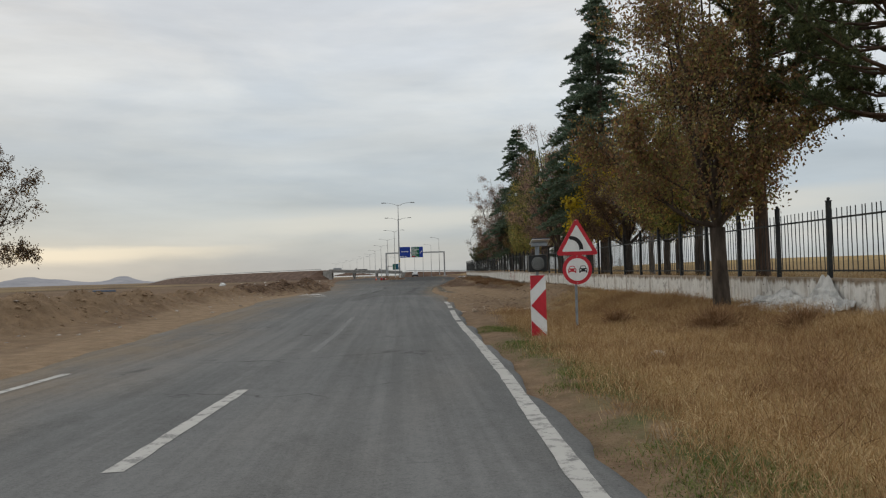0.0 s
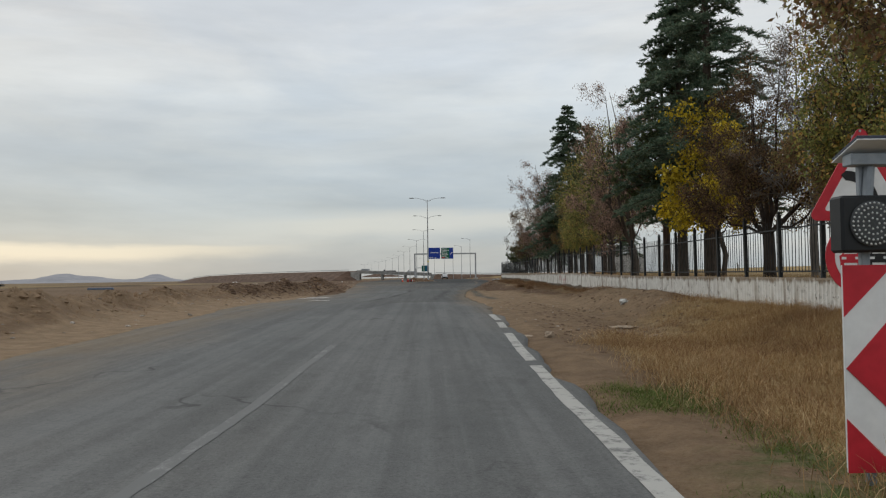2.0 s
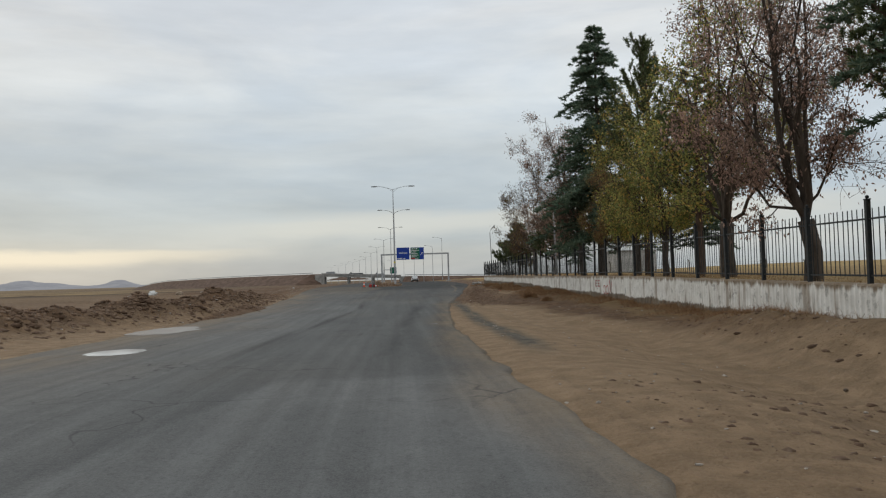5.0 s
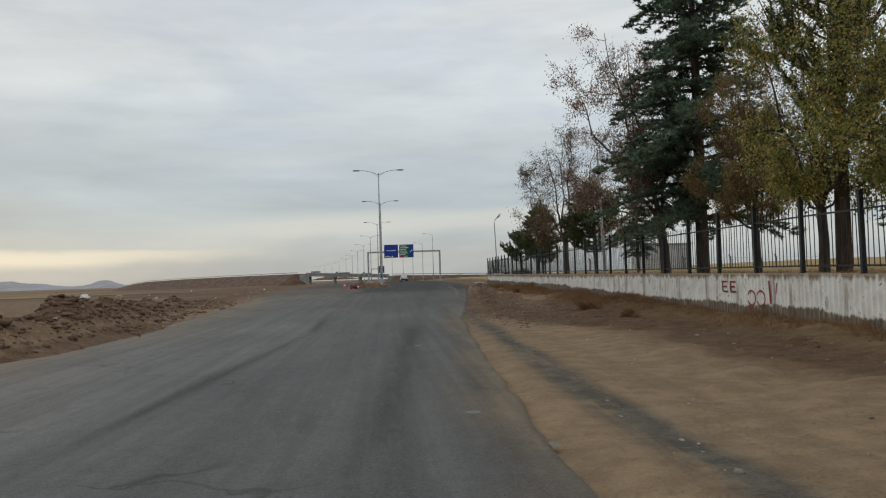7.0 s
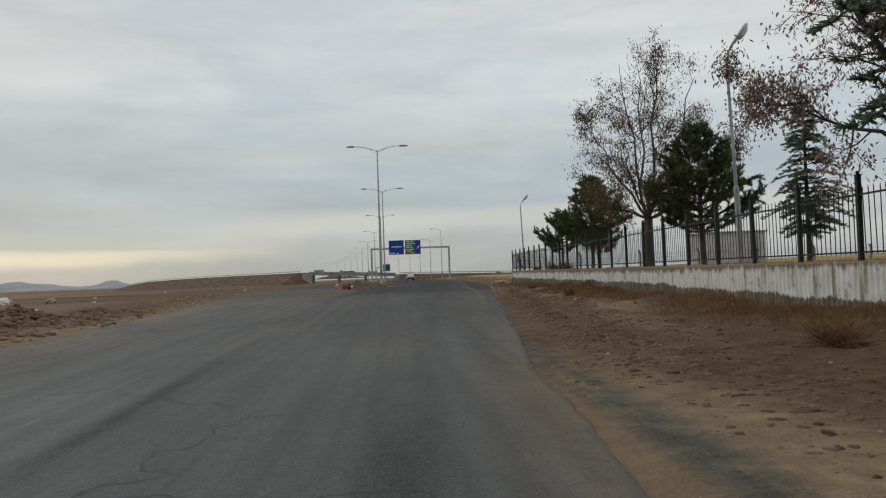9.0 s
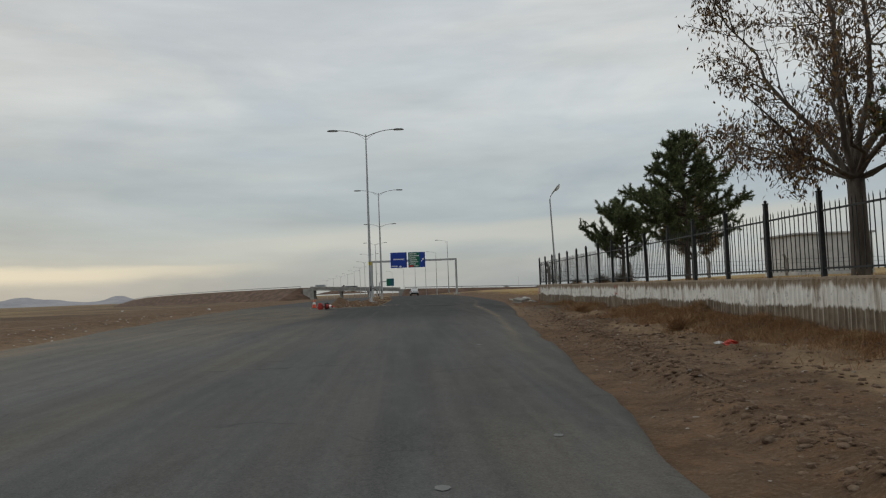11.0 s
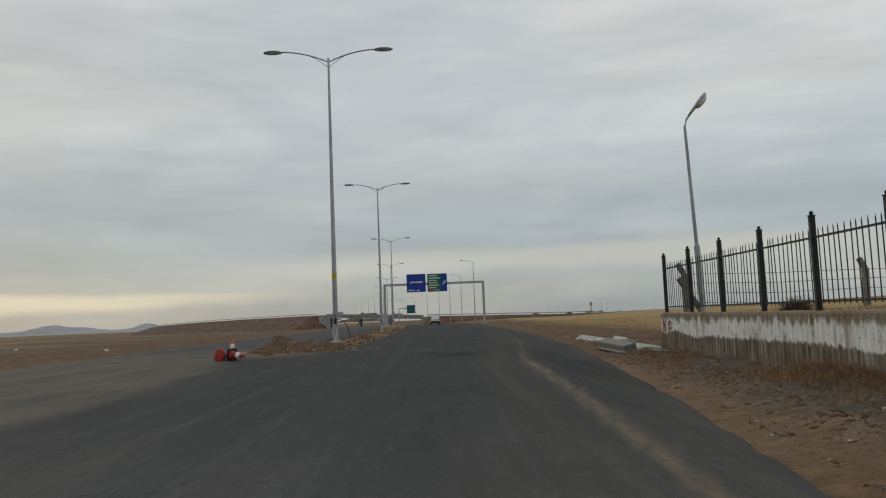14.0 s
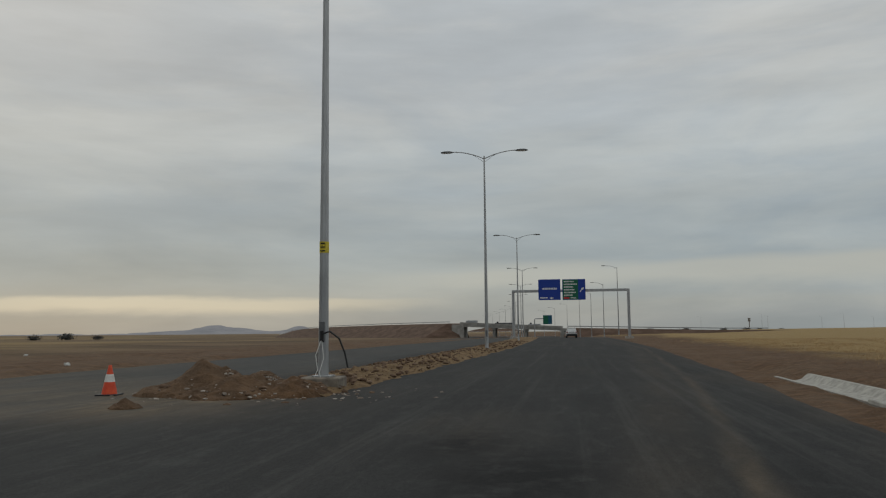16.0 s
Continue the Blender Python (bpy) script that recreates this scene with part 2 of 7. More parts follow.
base = k.mix(k.math("MULTIPLY", k.step(coarse, 0.5, 0.36, 0, 1), 0.4), base, k.mix(0.6, base, (0.01, 0.01, 0.01)))
base = k.mix(k.math("MULTIPLY", k.step(coarse, 0.54, 0.7), k.step(k.attr("fresh"), 0.2, 0.9, 0.3, 0.13)), base, k.mix(0.35, base, (0.24, 0.235, 0.225)))
speck = k.math("MULTIPLY", k.step(grain, 0.35, 0.75), k.step(k.attr("fresh"), 0.2, 0.9, 0.26, 0.09))
base = k.mix(speck, base, (0.26, 0.255, 0.245))
base = k.mix(k.math("MULTIPLY", k.attr("tar"), k.noise(2.2, 6, 0.7, None, 0.3, 0.55)), base, (0.008, 0.0083, 0.009))
base = k.mix(k.math("MULTIPLY", k.step(stone, 0.0, 0.45, 0.55, 0), 0.5), base, (0.03, 0.03, 0.03))
cracks = k.node("ShaderNodeTexVoronoi")
cracks.feature = "DISTANCE_TO_EDGE"
wob = k.node("ShaderNodeVectorMath")
wob.operation = "MULTIPLY_ADD"
wn3 = k.node("ShaderNodeTexNoise")
k.link(k.pos, wn3.inputs["Vector"])
wn3.inputs["Scale"].default_value = 1.6
k.link(wn3.outputs["Color"], wob.inputs[0])
wob.inputs[1].default_value = (1.2, 1.2, 0)
k.link(k.pos, wob.inputs[2])
k.link(wob.outputs[0], cracks.inputs["Vector"])
cracks.inputs["Scale"].default_value = 0.33
crack = k.math("MULTIPLY", k.step(cracks.outputs["Distance"], 0.0, 0.012, 1, 0), k.noise(0.35, 2, 0.5, None, 0.5, 0.62))
base = k.mix(k.math("MULTIPLY", crack, 0.6), base, (0.035, 0.035, 0.035))
k.colour(base)
k.bump(k.math("ADD", k.math("MULTIPLY", grain, 0.5), stone), 0.35, 0.006)
ASPHALT = k.m

# soil, dust, dry grass and gravel of the open ground
k = Mat("earth", 0.95, 0, 0.15)
n1, n2, n3 = k.noise(0.35, 7, 0.62, None, 0.32, 0.68), k.noise(2.6, 6, 0.62, None, 0.3, 0.7), k.noise(28, 4, 0.7)
soil = k.mix(n2, (0.062, 0.034, 0.018), (0.150, 0.086, 0.046))
soil = k.mix(k.math("MULTIPLY", n1, 0.5), soil, (0.15, 0.105, 0.072))
fine = k.mix(n2, (0.205, 0.142, 0.086), (0.295, 0.208, 0.13))
fine = k.mix(k.math("MULTIPLY", k.noise(1.6, 5, 0.6, (1.9, 0.03, 1), 0.5, 0.68), 0.22), fine, (0.12, 0.09, 0.065))
straw = k.mix(n2, (0.30, 0.212, 0.085), (0.46, 0.34, 0.155))
straw = k.mix(k.math("MULTIPLY", n1, 0.4), straw, (0.19, 0.12, 0.06))
plough = k.mix(k.noise(0.02, 6, 0.6, (0.35, 3.2, 1), 0.35, 0.65), (0.068, 0.045, 0.028), (0.19, 0.13, 0.078))
col = k.mix(k.attr("fine"), soil, fine)
col = k.mix(k.attr("plough"), col, plough)
col = k.mix(k.math("MULTIPLY", k.attr("straw"), k.math("ADD", 0.68, k.math("MULTIPLY", n1, 0.32))), col, straw)
col = k.mix(k.math("MULTIPLY", k.attr("rut"), k.noise(3.2, 6, 0.7, (1, 0.18, 1), 0.26, 0.52)), col, k.mix(n2, (0.062, 0.059, 0.050), (0.125, 0.115, 0.095)))
green = k.math("MULTIPLY", k.attr("green"), k.noise(1.7, 5, 0.6, None, 0.42, 0.62))
col = k.mix(green, col, (0.075, 0.098, 0.03))
col = k.mix(k.math("MULTIPLY", k.step(n3, 0.45, 0.8), 0.3), col, (0.32, 0.255, 0.185))
col = k.mix(k.math("MULTIPLY", k.step(n3, 0.5, 0.2, 0, 1), 0.35), col, (0.055, 0.036, 0.024))
k.colour(col)
k.bump(k.math("ADD", k.math("MULTIPLY", n2, 1.0), k.math("MULTIPLY", n3, 0.35)), 0.7, 0.09)
EARTH = k.m

# clods and rubble
k = Mat("clods", 0.95, 0, 0.15)
c = k.mix(k.island(), (0.085, 0.052, 0.034), (0.19, 0.128, 0.088))
c = k.mix(k.step(k.noise(9, 5), 0.5, 0.75), c, (0.25, 0.19, 0.14))
k.colour(c)
k.bump(k.noise(30, 4, 0.7), 0.7, 0.03)
CLOD = k.m
k = Mat("stones", 0.9, 0, 0.2)
c = k.mix(k.island(), (0.17, 0.14, 0.115), (0.46, 0.42, 0.37))
k.colour(k.mix(k.step(k.noise(20, 5), 0.5, 0.7), c, (0.14, 0.1, 0.075)))
k.bump(k.noise(50, 4, 0.7), 0.6, 0.02)
STONE = k.m


# ---- the lie of the land ----
def lane(y):
    """Height of the carriageway."""
    return np.interp(y, [-300, -5, 9, 16, 25, 34.5, 42, 49, 66, 81, 97, 110, 130, 245, 390, 800, 3000, 4900], [0.1, 0.05, -0.1, -0.13, -0.02, 0.1, 0.03, -0.09, -0.12, -0.08, 0, 0.03, 0, -0.5, -2.2, -4.5, -14, -22])


def road_left(y):
    return np.interp(y, [-60, 8, 20, 45, 70, 90, 110, 140, 190, 260, 330, 395, 470], [-7.4, -7.5, -7.9, -8.1, -8.2, -9.4, -11, -12.6, -13.5, -18, -27, -36, -48])


def road_right(y):
    return np.interp(y, [-60, 0, 8, 16, 27, 46, 52, 66, 75, 83, 98, 106, 120, 131, 160, 200, 260, 330, 395, 470], [-0.55, -0.36, -0.03, 0.13, 0.36, 0.34, 0.6, 1.5, 2.6, 3.5, 5.0, 6.0, 7.4, 8.0, 9.2, 9.8, 9.6, 7.5, 3, -6])


def fbm(x, y, scale, seed=0, octaves=4):
    """Cheap layered value noise over arrays, about -1 to 1."""
    total, amp = np.zeros(np.broadcast(x, y).shape), 1.0
    for o in range(octaves):
        fx, fy = x / scale * 2**o + 17.3 * seed + 5.1 * o, y / scale * 2**o - 9.7 * seed + 3.3 * o
        ix, iy = np.floor(fx), np.floor(fy)
        tx, ty = fx - ix, fy - iy
        tx, ty = tx * tx * (3 - 2 * tx), ty * ty * (3 - 2 * ty)

        def h(a, b):
            v = np.sin(a * 127.1 + b * 311.7 + seed * 74.7 + o * 13.1) * 43758.5453
            return (v - np.floor(v)) * 2 - 1

        total = total + amp * ((h(ix, iy) * (1 - tx) + h(ix + 1, iy) * tx) * (1 - ty) + (h(ix, iy + 1) * (1 - tx) + h(ix + 1, iy + 1) * tx) * ty)
        amp *= 0.5
    return total / 1.6


WALL0, WALL_END, SLANT = 6.18, 113.1, 0.02


def wall_x(y):
    """Front face of the boundary wall."""
    return WALL0 + SLANT * np.clip(y, -60, 160)


def wall_top(y):
    return np.interp(y, [0, 40, 56, 120], [0.93, 0.93, 1.06, 1.06])


def berm_x(y):
    return np.interp(y, [0, 18, 25, 35, 50, 57, 65, 75, 90, 120], [-15, -13.3, -11.6, -10.9, -11.6, -9.6, -9.4, -10.6, -11.2, -13])


def berm_height(y):
    return np.interp(y, [-10, 5, 18, 28, 40, 50, 56, 66, 76, 86, 92, 112, 122], [0.5, 0.8, 0.95, 0.85, 0.6, 0.8, 1.0, 0.95, 0.6, 0.26, 0.22, 0.24, 0.16])


def ground_z(x, y):
    """Height of the open ground, road bed included."""
    x, y = np.broadcast_arrays(np.asarray(x, float), np.asarray(y, float))
    rl, rr, wx = road_left(y), road_right(y), wall_x(y)
    z = lane(y).copy()
    far = np.hypot(x, y - 100)
    # left: shoulder, heaped soil, then plain
    out_l = np.clip(rl - x, 0, None)
    near = 1 - smooth(250, 500, far)
    z = z - 0.0045 * np.clip(out_l - 30, 0, None) * (y < 800) - 0.12 * smooth(1.0, 8, out_l) * near
    hb, xb = berm_height(y), berm_x(y)
    lump = 0.7 + 0.45 * fbm(x, y, 1.5, 1, 4) + 0.35 * np.abs(fbm(x, y, 0.55, 15, 2)) + 0.3 * fbm(x, y, 5.0, 2, 2)
    z = z + hb * np.clip(lump, 0.1, 2) * np.exp(-(((x - xb) / (0.85 + 0.35 * hb)) ** 2))
    z = z + 0.28 * np.clip(fbm(x, y, 4.0, 9, 3), 0, 1) * smooth(2.5, 5, out_l) * near * (y > 10)
    # right: verge up to the wall, with a shallow hollow
    t = np.clip((x - rr) / np.maximum(wx - rr, 0.5), 0, 1)
    foot = np.interp(y, [0, 15, 24, 32, 45, 60, 90, 112, 120], [0.42, 0.42, 0.25, 0.14, 0.14, 0.17, 0.14, 0.05, 0.0])
    hollow = np.interp(y, [16, 23, 30, 42, 48], [0, 0.35, 0.42, 0.3, 0]) * np.exp(-(((t - 0.52) / 0.2) ** 2))
    ridge = np.interp(y, [28, 33, 41, 46], [0, 0.32, 0.3, 0]) * np.exp(-(((t - 0.82) / 0.1) ** 2))
    rough_r = np.interp(y, [16, 22, 45, 55, 90, 112], [0.03, 0.1, 0.1, 0.11, 0.16, 0.11]) * (np.clip(fbm(x, y, 0.9, 4, 4), -0.3, 1) + 0.5 * np.abs(fbm(x, y * 0.5, 0.5, 14, 2))) * smooth(0.25, 0.5, t)
    furrow = np.interp(y, [62, 70, 95, 112], [0, 1, 1, 0]) * (0.15 * np.exp(-(((x - rr - 1.0 - 0.25 * fbm(x * 0, y, 4.0, 27, 2)) / 0.24) ** 2)) - 0.07 * np.exp(-(((x - rr - 0.5) / 0.2) ** 2))) * (0.7 + 0.6 * fbm(x, y, 0.7, 28, 3))
    bank = np.interp(y, [56, 66, 100, 112], [0, 0.2, 0.22, 0]) * np.clip(0.6 + fbm(x * 0.4, y, 3.2, 29, 3), 0, 1.5) * smooth(0.74, 0.97, t)
    inside = (x > rr) & (y < 130)
    z = z + np.where(inside, foot * (0.45 * smooth(0.1, 1, t) + 0.55 * smooth(0.62, 1, t)) - hollow + ridge + rough_r + furrow + bank, 0)
    # the terrace behind the wall, and the field beyond its end
    terrace = wall_top(y) - 0.05 + 0.04 * fbm(x, y, 3, 6, 2)
    end = 1 - smooth(WALL_END - 0.3, WALL_END + 1.0, y)
    up = (x > wx + 0.12) * end
    field = 0.10 * smooth(0.5, 9, x - rr) + 0.5 * smooth(160, 240, y) * smooth(3, 9, x - rr) * (1 - smooth(500, 900, y)) - 0.36 * np.exp(-(((x - 9.2 - 0.035 * (y - 118)) / 0.7) ** 2)) * smooth(112.5, 115, y) * (1 - smooth(137, 146, y))
    field = field + 2.0 * smooth(12, 110, x - rr) * smooth(60, 200, far) * (1 - 0.55 * smooth(350, 1500, far))
    right = (x > rr) & (y > 108)
    z = np.where(right, z + field * smooth(108, 122, y), z)
    z = z * (1 - up) + up * np.where(x > wx + 0.12, terrace + 0.25 * smooth(60, 300, far), z)
    # small unevenness off the road
    off = np.maximum(smooth(0.1, 0.8, rl - x), smooth(0.1, 0.8, x - rr))
    z = z + off * (0.035 * fbm(x, y, 0.8, 3, 3) + 0.05 * fbm(x, y, 3.1, 5, 2)) * near
    return z - 0.05 * (1 - smooth(0.0, 0.35, np.maximum(rl - x, x - rr)))


def spread(a, b, step, reach, grow=1.22):
    """Even steps from a to b, then ever wider ones out to reach on both sides."""
    mid = list(np.arange(a, b + 1e-6, step))
    lo, hi = [], []
    s, v = step, a
    while v > reach[0]:
        s *= grow
        v -= s
        lo.append(max(v, reach[0]))
    s, v = step, mid[-1]
    while v < reach[1]:
        s *= grow
        v += s
        hi.append(min(v, reach[1]))
    return np.array(lo[::-1] + mid + hi)


us = spread(-15.0, 8.0, 0.17, (-4600, 4600), 1.2)
us = np.sort(np.concatenate([us[(us < 6.2) | (us > 6.45)], [6.22, 6.27, 6.33, 6.4]]))
ys = spread(3.0, 128.0, 0.22, (-250, 4850), 1.16)
UU, YY = np.meshgrid(us, ys)
XX = UU + SLANT * np.clip(YY, -60, 160)
ZZ = ground_z(XX, YY)
nu, ny = len(us), len(ys)
idx = np.arange(nu * ny).reshape(ny, nu)
gf = np.stack([idx[:-1, :-1], idx[:-1, 1:], idx[1:, 1:], idx[1:, :-1]], -1).reshape(-1, 4)
ground = mesh_ob("ground", np.stack([XX, YY, ZZ], -1).reshape(-1, 3), gf.tolist(), EARTH, soft=True)
tagged(ground, "dry brown earth with dust, clods and straw", "ground", kind="structure")


def set_attr(ob, name, values):
    ob.data.attributes.new(name, "FLOAT", "POINT").data.foreach_set("value", np.ascontiguousarray(values, np.float32).ravel())


rl, rr, wx = road_left(YY), road_right(YY), wall_x(YY)
farr = np.hypot(XX, YY - 100)
tt = (XX - rr) / np.maximum(wx - rr, 0.5)
between = (XX > rr - 0.3) & (XX < wx + 0.1) & (YY < 116)
wob = fbm(XX, YY, 2.5, 8, 3)
straw = np.where(between, (1 - smooth(24, 30, YY + (4.5 - XX) * 2 + 2 * wob)) * smooth(0.25, 0.95, XX - rr - np.interp(YY, [8, 18], [0, 0.5]) + 0.5 * wob), 0)
straw = np.maximum(straw, np.where(between, 0.35 * smooth(0.72, 0.9, tt + 0.1 * wob) * smooth(30, 50, YY) * (1 - smooth(55, 75, YY)), 0))
straw = np.maximum(straw, (XX > wx + 0.1) * (YY < WALL_END - 0.4) * 0.75)
straw = np.maximum(straw, smooth(5, 9, XX - rr + 2 * wob) * (YY > 112) * 1.0)
straw = np.maximum(straw, 0.65 * smooth(14, 40, rl - XX) * smooth(-0.1, 0.3, fbm(XX + 9 * wob, YY, 60, 12, 4)))
narrow_t = np.interp(YY, [30, 48, 58, 68, 78], [0.95, 0.66, 0.42, 0.16, 0.0])
finea = np.where(between, (0.7 * smooth(19, 25, YY) + 0.3 * smooth(29, 37, YY)) * (1 - smooth(narrow_t - 0.1, narrow_t + 0.1, tt + 0.12 * wob)) * (1 - smooth(60, 71, YY)), 0)
finea = np.maximum(finea, np.where(between, 0.4 * smooth(0.0, 0.5, fbm(XX, YY * 0.25, 2.2, 18, 4)) * (1 - smooth(0.45, 0.7, tt)) * smooth(70, 80, YY), 0))
finea = np.maximum(finea, (1 - smooth(1.5, 3.2, rl - XX + 0.6 * wob)) * (XX < rl) * (YY < 130) * (1 - 0.65 * smooth(82, 100, YY)))
finea = np.maximum(finea, 0.68 * smooth(1.5, 3, rl - XX) * (1 - smooth(43, 51, YY + 3 * wob)) * (1 - smooth(40, 90, rl - XX)))
finea = np.maximum(finea, 0.4 * smooth(3.5, 9, rl - XX) * (1 - smooth(40, 90, rl - XX)) * (YY < 110))
# pale trodden gravel beside the old asphalt; dusty patches between the wall and the furrow of clods
finea = np.maximum(finea, np.where(between, 0.55 * (1 - smooth(0.5, 1.1, XX - rr + 0.5 * wob)) * (1 - smooth(20, 26, YY)), 0))
finea = np.maximum(finea, np.where(between, 0.95 * smooth(-0.3, 0.2, fbm(XX, YY * 0.4, 1.8, 19, 4)) * smooth(0.34, 0.5, tt) * (1 - smooth(0.72, 0.86, tt)) * smooth(66, 74, YY) * (1 - smooth(92, 101, YY)), 0))
finea = finea * (1 - np.exp(-(((XX - berm_x(YY)) / 1.5) ** 2)) * smooth(42, 49, YY))
rut = np.where(between, np.exp(-(((XX - np.interp(YY, [38, 42, 50, 58, 68], [1.1, 1.22, 1.32, 1.55, 1.8]) + 0.05 * wob) / 0.26) ** 4)) * smooth(38, 42, YY) * (1 - smooth(66, 72, YY)), 0)
rut = np.maximum(rut, np.where(between, 0.85 * smooth(-0.5, 0.1, fbm(XX, YY, 2.4, 36, 3)) * smooth(0.1, 0.3, tt) * smooth(96, 103, YY), 0))
plough = smooth(9, 22, rl - XX + 3 * wob) * smooth(70, 130, YY)
plough = np.maximum(plough, smooth(250, 500, farr) * (XX < rl))
greena = np.where(between & (YY < 14), np.exp(-(((XX - rr - 0.75) / 0.45) ** 2)), 0)
for name, v in (("straw", straw), ("fine", finea), ("plough", np.clip(plough, 0, 1)), ("green", greena), ("rut", rut)):
    set_attr(ground, name, np.clip(v, 0, 1))

# ---- the road ----
ry = np.concatenate([np.arange(-60, 0, 2.0), np.arange(0, 135, 0.5), np.arange(135, 300, 2.0), np.arange(300, 471, 6.0)])
nc = 121
RV, RA = [], []
f = np.linspace(0, 1, nc)
for y in ry:
    a = road_left(y) + 0.22 * fbm(np.array(0.0), np.array(y), 2.2, 21) + 0.07 * fbm(np.array(0.0), np.array(y), 0.6, 23)
    b = road_right(y) + (0.2 if y < 40 else 0.08) * fbm(np.array(5.0), np.array(y), 1.6, 22) + (0.12 if y < 40 else 0.07) * fbm(np.array(5.0), np.array(y), 0.55, 24)
    x = a + (b - a) * f
    z = lane(y) + 0.012 * fbm(x, np.full(nc, y), 3.0, 25, 2) + 0.006
    z[0] -= 0.10
    z[-1] -= 0.10
    RV.append(np.stack([x, np.full(nc, y), z], -1))
RV = np.array(RV)
ri = np.arange(len(ry) * nc).reshape(len(ry), nc)
rf = np.stack([ri[:-1, :-1], ri[:-1, 1:], ri[1:, 1:], ri[1:, :-1]], -1).reshape(-1, 4)
road = mesh_ob("road", RV.reshape(-1, 3), rf.tolist(), ASPHALT, soft=True)
tagged(road, "grey cracked asphalt road with dusty worn edges", "road", kind="structure")
RX, RY = RV[..., 0], RV[..., 1]
w1, w2 = fbm(RX, RY, 3.0, 31, 3), fbm(RX, RY * 0.3, 1.6, 32, 3)
seam = np.interp(RY, [30, 47, 61, 80, 105, 125, 160], [-3.9, -3.6, -2.7, -3.3, -4.2, -4.6, -5])
start = np.interp(RX, [-8, -6.5, -4.8, -4.3, -3.3, -2.6, 0], [18, 22, 27.2, 29.8, 32.7, 36.4, 36.9])
freshv = smooth(-0.25, 0.35, RY - start + 0.2 * w1) * (0.15 + 0.2 * smooth(-0.1, 0.1, RX - seam + 0.06 * w1))
freshv = np.maximum(freshv, smooth(52, 80, RY) * (0.43 + 0.14 * smooth(-1, 1, RX - seam + w1) + 0.4 * smooth(90, 106, RY)))
tarv = 1.0 * np.exp(-((((RX - 2.5 - 0.25 * w1) / 0.45) ** 2 + ((RY - 117.9) / 0.9) ** 2) ** 1.5))
tarv = np.maximum(tarv, 0.95 * np.exp(-((((RX - 3.25 - 0.3 * w1) / 0.6) ** 2 + ((RY - 116.2) / 1.4) ** 2) ** 1.5)))
tarv = np.maximum(tarv, 0.6 * np.exp(-((((RX - 5.6 - 0.2 * w1) / 0.5) ** 2 + ((RY - 111) / 6) ** 2) ** 2)))
edge_l, edge_r = RX - road_left(RY), road_right(RY) - RX
dustv = 0.85 * (1 - smooth(0.3, 3.2, edge_l + 0.8 * w1)) * (RY < 140) * (1 - 0.75 * smooth(88, 108, RY))
dustv = np.maximum(dustv, 0.85 * (1 - smooth(0.0, 1.05, edge_r + 0.5 * w1)) * smooth(22, 34, RY) * (1 - 0.8 * smooth(62, 78, RY)))
dustv = np.maximum(dustv, 0.15 * np.exp(-(((edge_l - 4.2 + w1) / 1.6) ** 2)) * smooth(70, 95, RY) * (1 - smooth(118, 135, RY)))
ochre = np.interp(RY, [70, 85, 98.5, 105, 112.4, 128, 160], [1.7, 3.0, 4.2, 4.5, 4.75, 6.3, 8.2])
dustv = np.maximum(dustv, 0.85 * np.exp(-(((RX - ochre + 0.06 * w2) / 0.11) ** 2)) * smooth(78, 92, RY) * (1 - 0.65 * smooth(110, 120, RY)))
dustv = np.maximum(dustv, 0.12 * np.exp(-(((RX - ochre + 0.7 + 0.2 * w2) / 0.5) ** 2)) * smooth(70, 85, RY))
wash = np.interp(RY, [80, 98, 107, 112, 119, 125], [-4.2, -3.6, -2.8, -3.3, -4.2, -4.4])
dustv = np.maximum(dustv, 0.45 * (1 - smooth(-0.5, 0.35, RX - wash + 0.5 * w1)) * smooth(80, 96, RY) * (1 - smooth(124, 132, RY)))
dustv = np.maximum(dustv, 1.0 * np.exp(-(((RX + 3.4 + 0.5 * w1) / 2.0) ** 2 + ((RY - 122.2) / 2.2) ** 2)))
dustv = np.maximum(dustv, 0.5 * (1 - smooth(0.2, 4.4, edge_l + 0.8 * w1)) * smooth(30, 40, RY) * (1 - smooth(80, 110, RY)))
dustv = np.maximum(dustv, 0.12 * smooth(0.1, 0.9, w2))
dustv = np.maximum(dustv, 0.2 * smooth(-0.2, 0.6, fbm(RX, RY * 0.06, 0.8, 34, 4)) * smooth(62, 70, RY) * (1 - smooth(92, 104, RY)))
path_x = np.interp(RY, [-5, 18, 50, 66, 81, 97, 110, 230], [-1.7, -1.35, -0.28, 0.6, 1.4, 2.7, 3.7, 3.5])
trackv = np.maximum(0 * tarv, 0.75 * np.exp(-(((RX - seam + 0.1) / 0.14) ** 2)) * smooth(36, 44, RY) * (1 - smooth(64, 76, RY)))
trackv = np.maximum(trackv, sum(np.exp(-(((RX - path_x - o) / 0.28) ** 2)) for o in (-0.6, 0.42)) * smooth(34, 46, RY) * 0.72 * (1 - 0.65 * smooth(56, 72, RY)))
trackv = np.maximum(trackv, (0.04 * smooth(100, 108, RY + w1) + 0.66 * smooth(109, 118, RY + w1)) * smooth(-0.3, 0.4, RX - wash))
for name, v in (("fresh", freshv), ("dust", dustv), ("track", trackv), ("tar", tarv)):
    set_attr(road, name, np.clip(v, 0, 1))

# ---- boundary wall ----
k = Mat("limewashed_concrete", 0.9, 0, 0.2)
sep = k.node("ShaderNodeSeparateXYZ")
k.link(k.pos, sep.inputs[0])
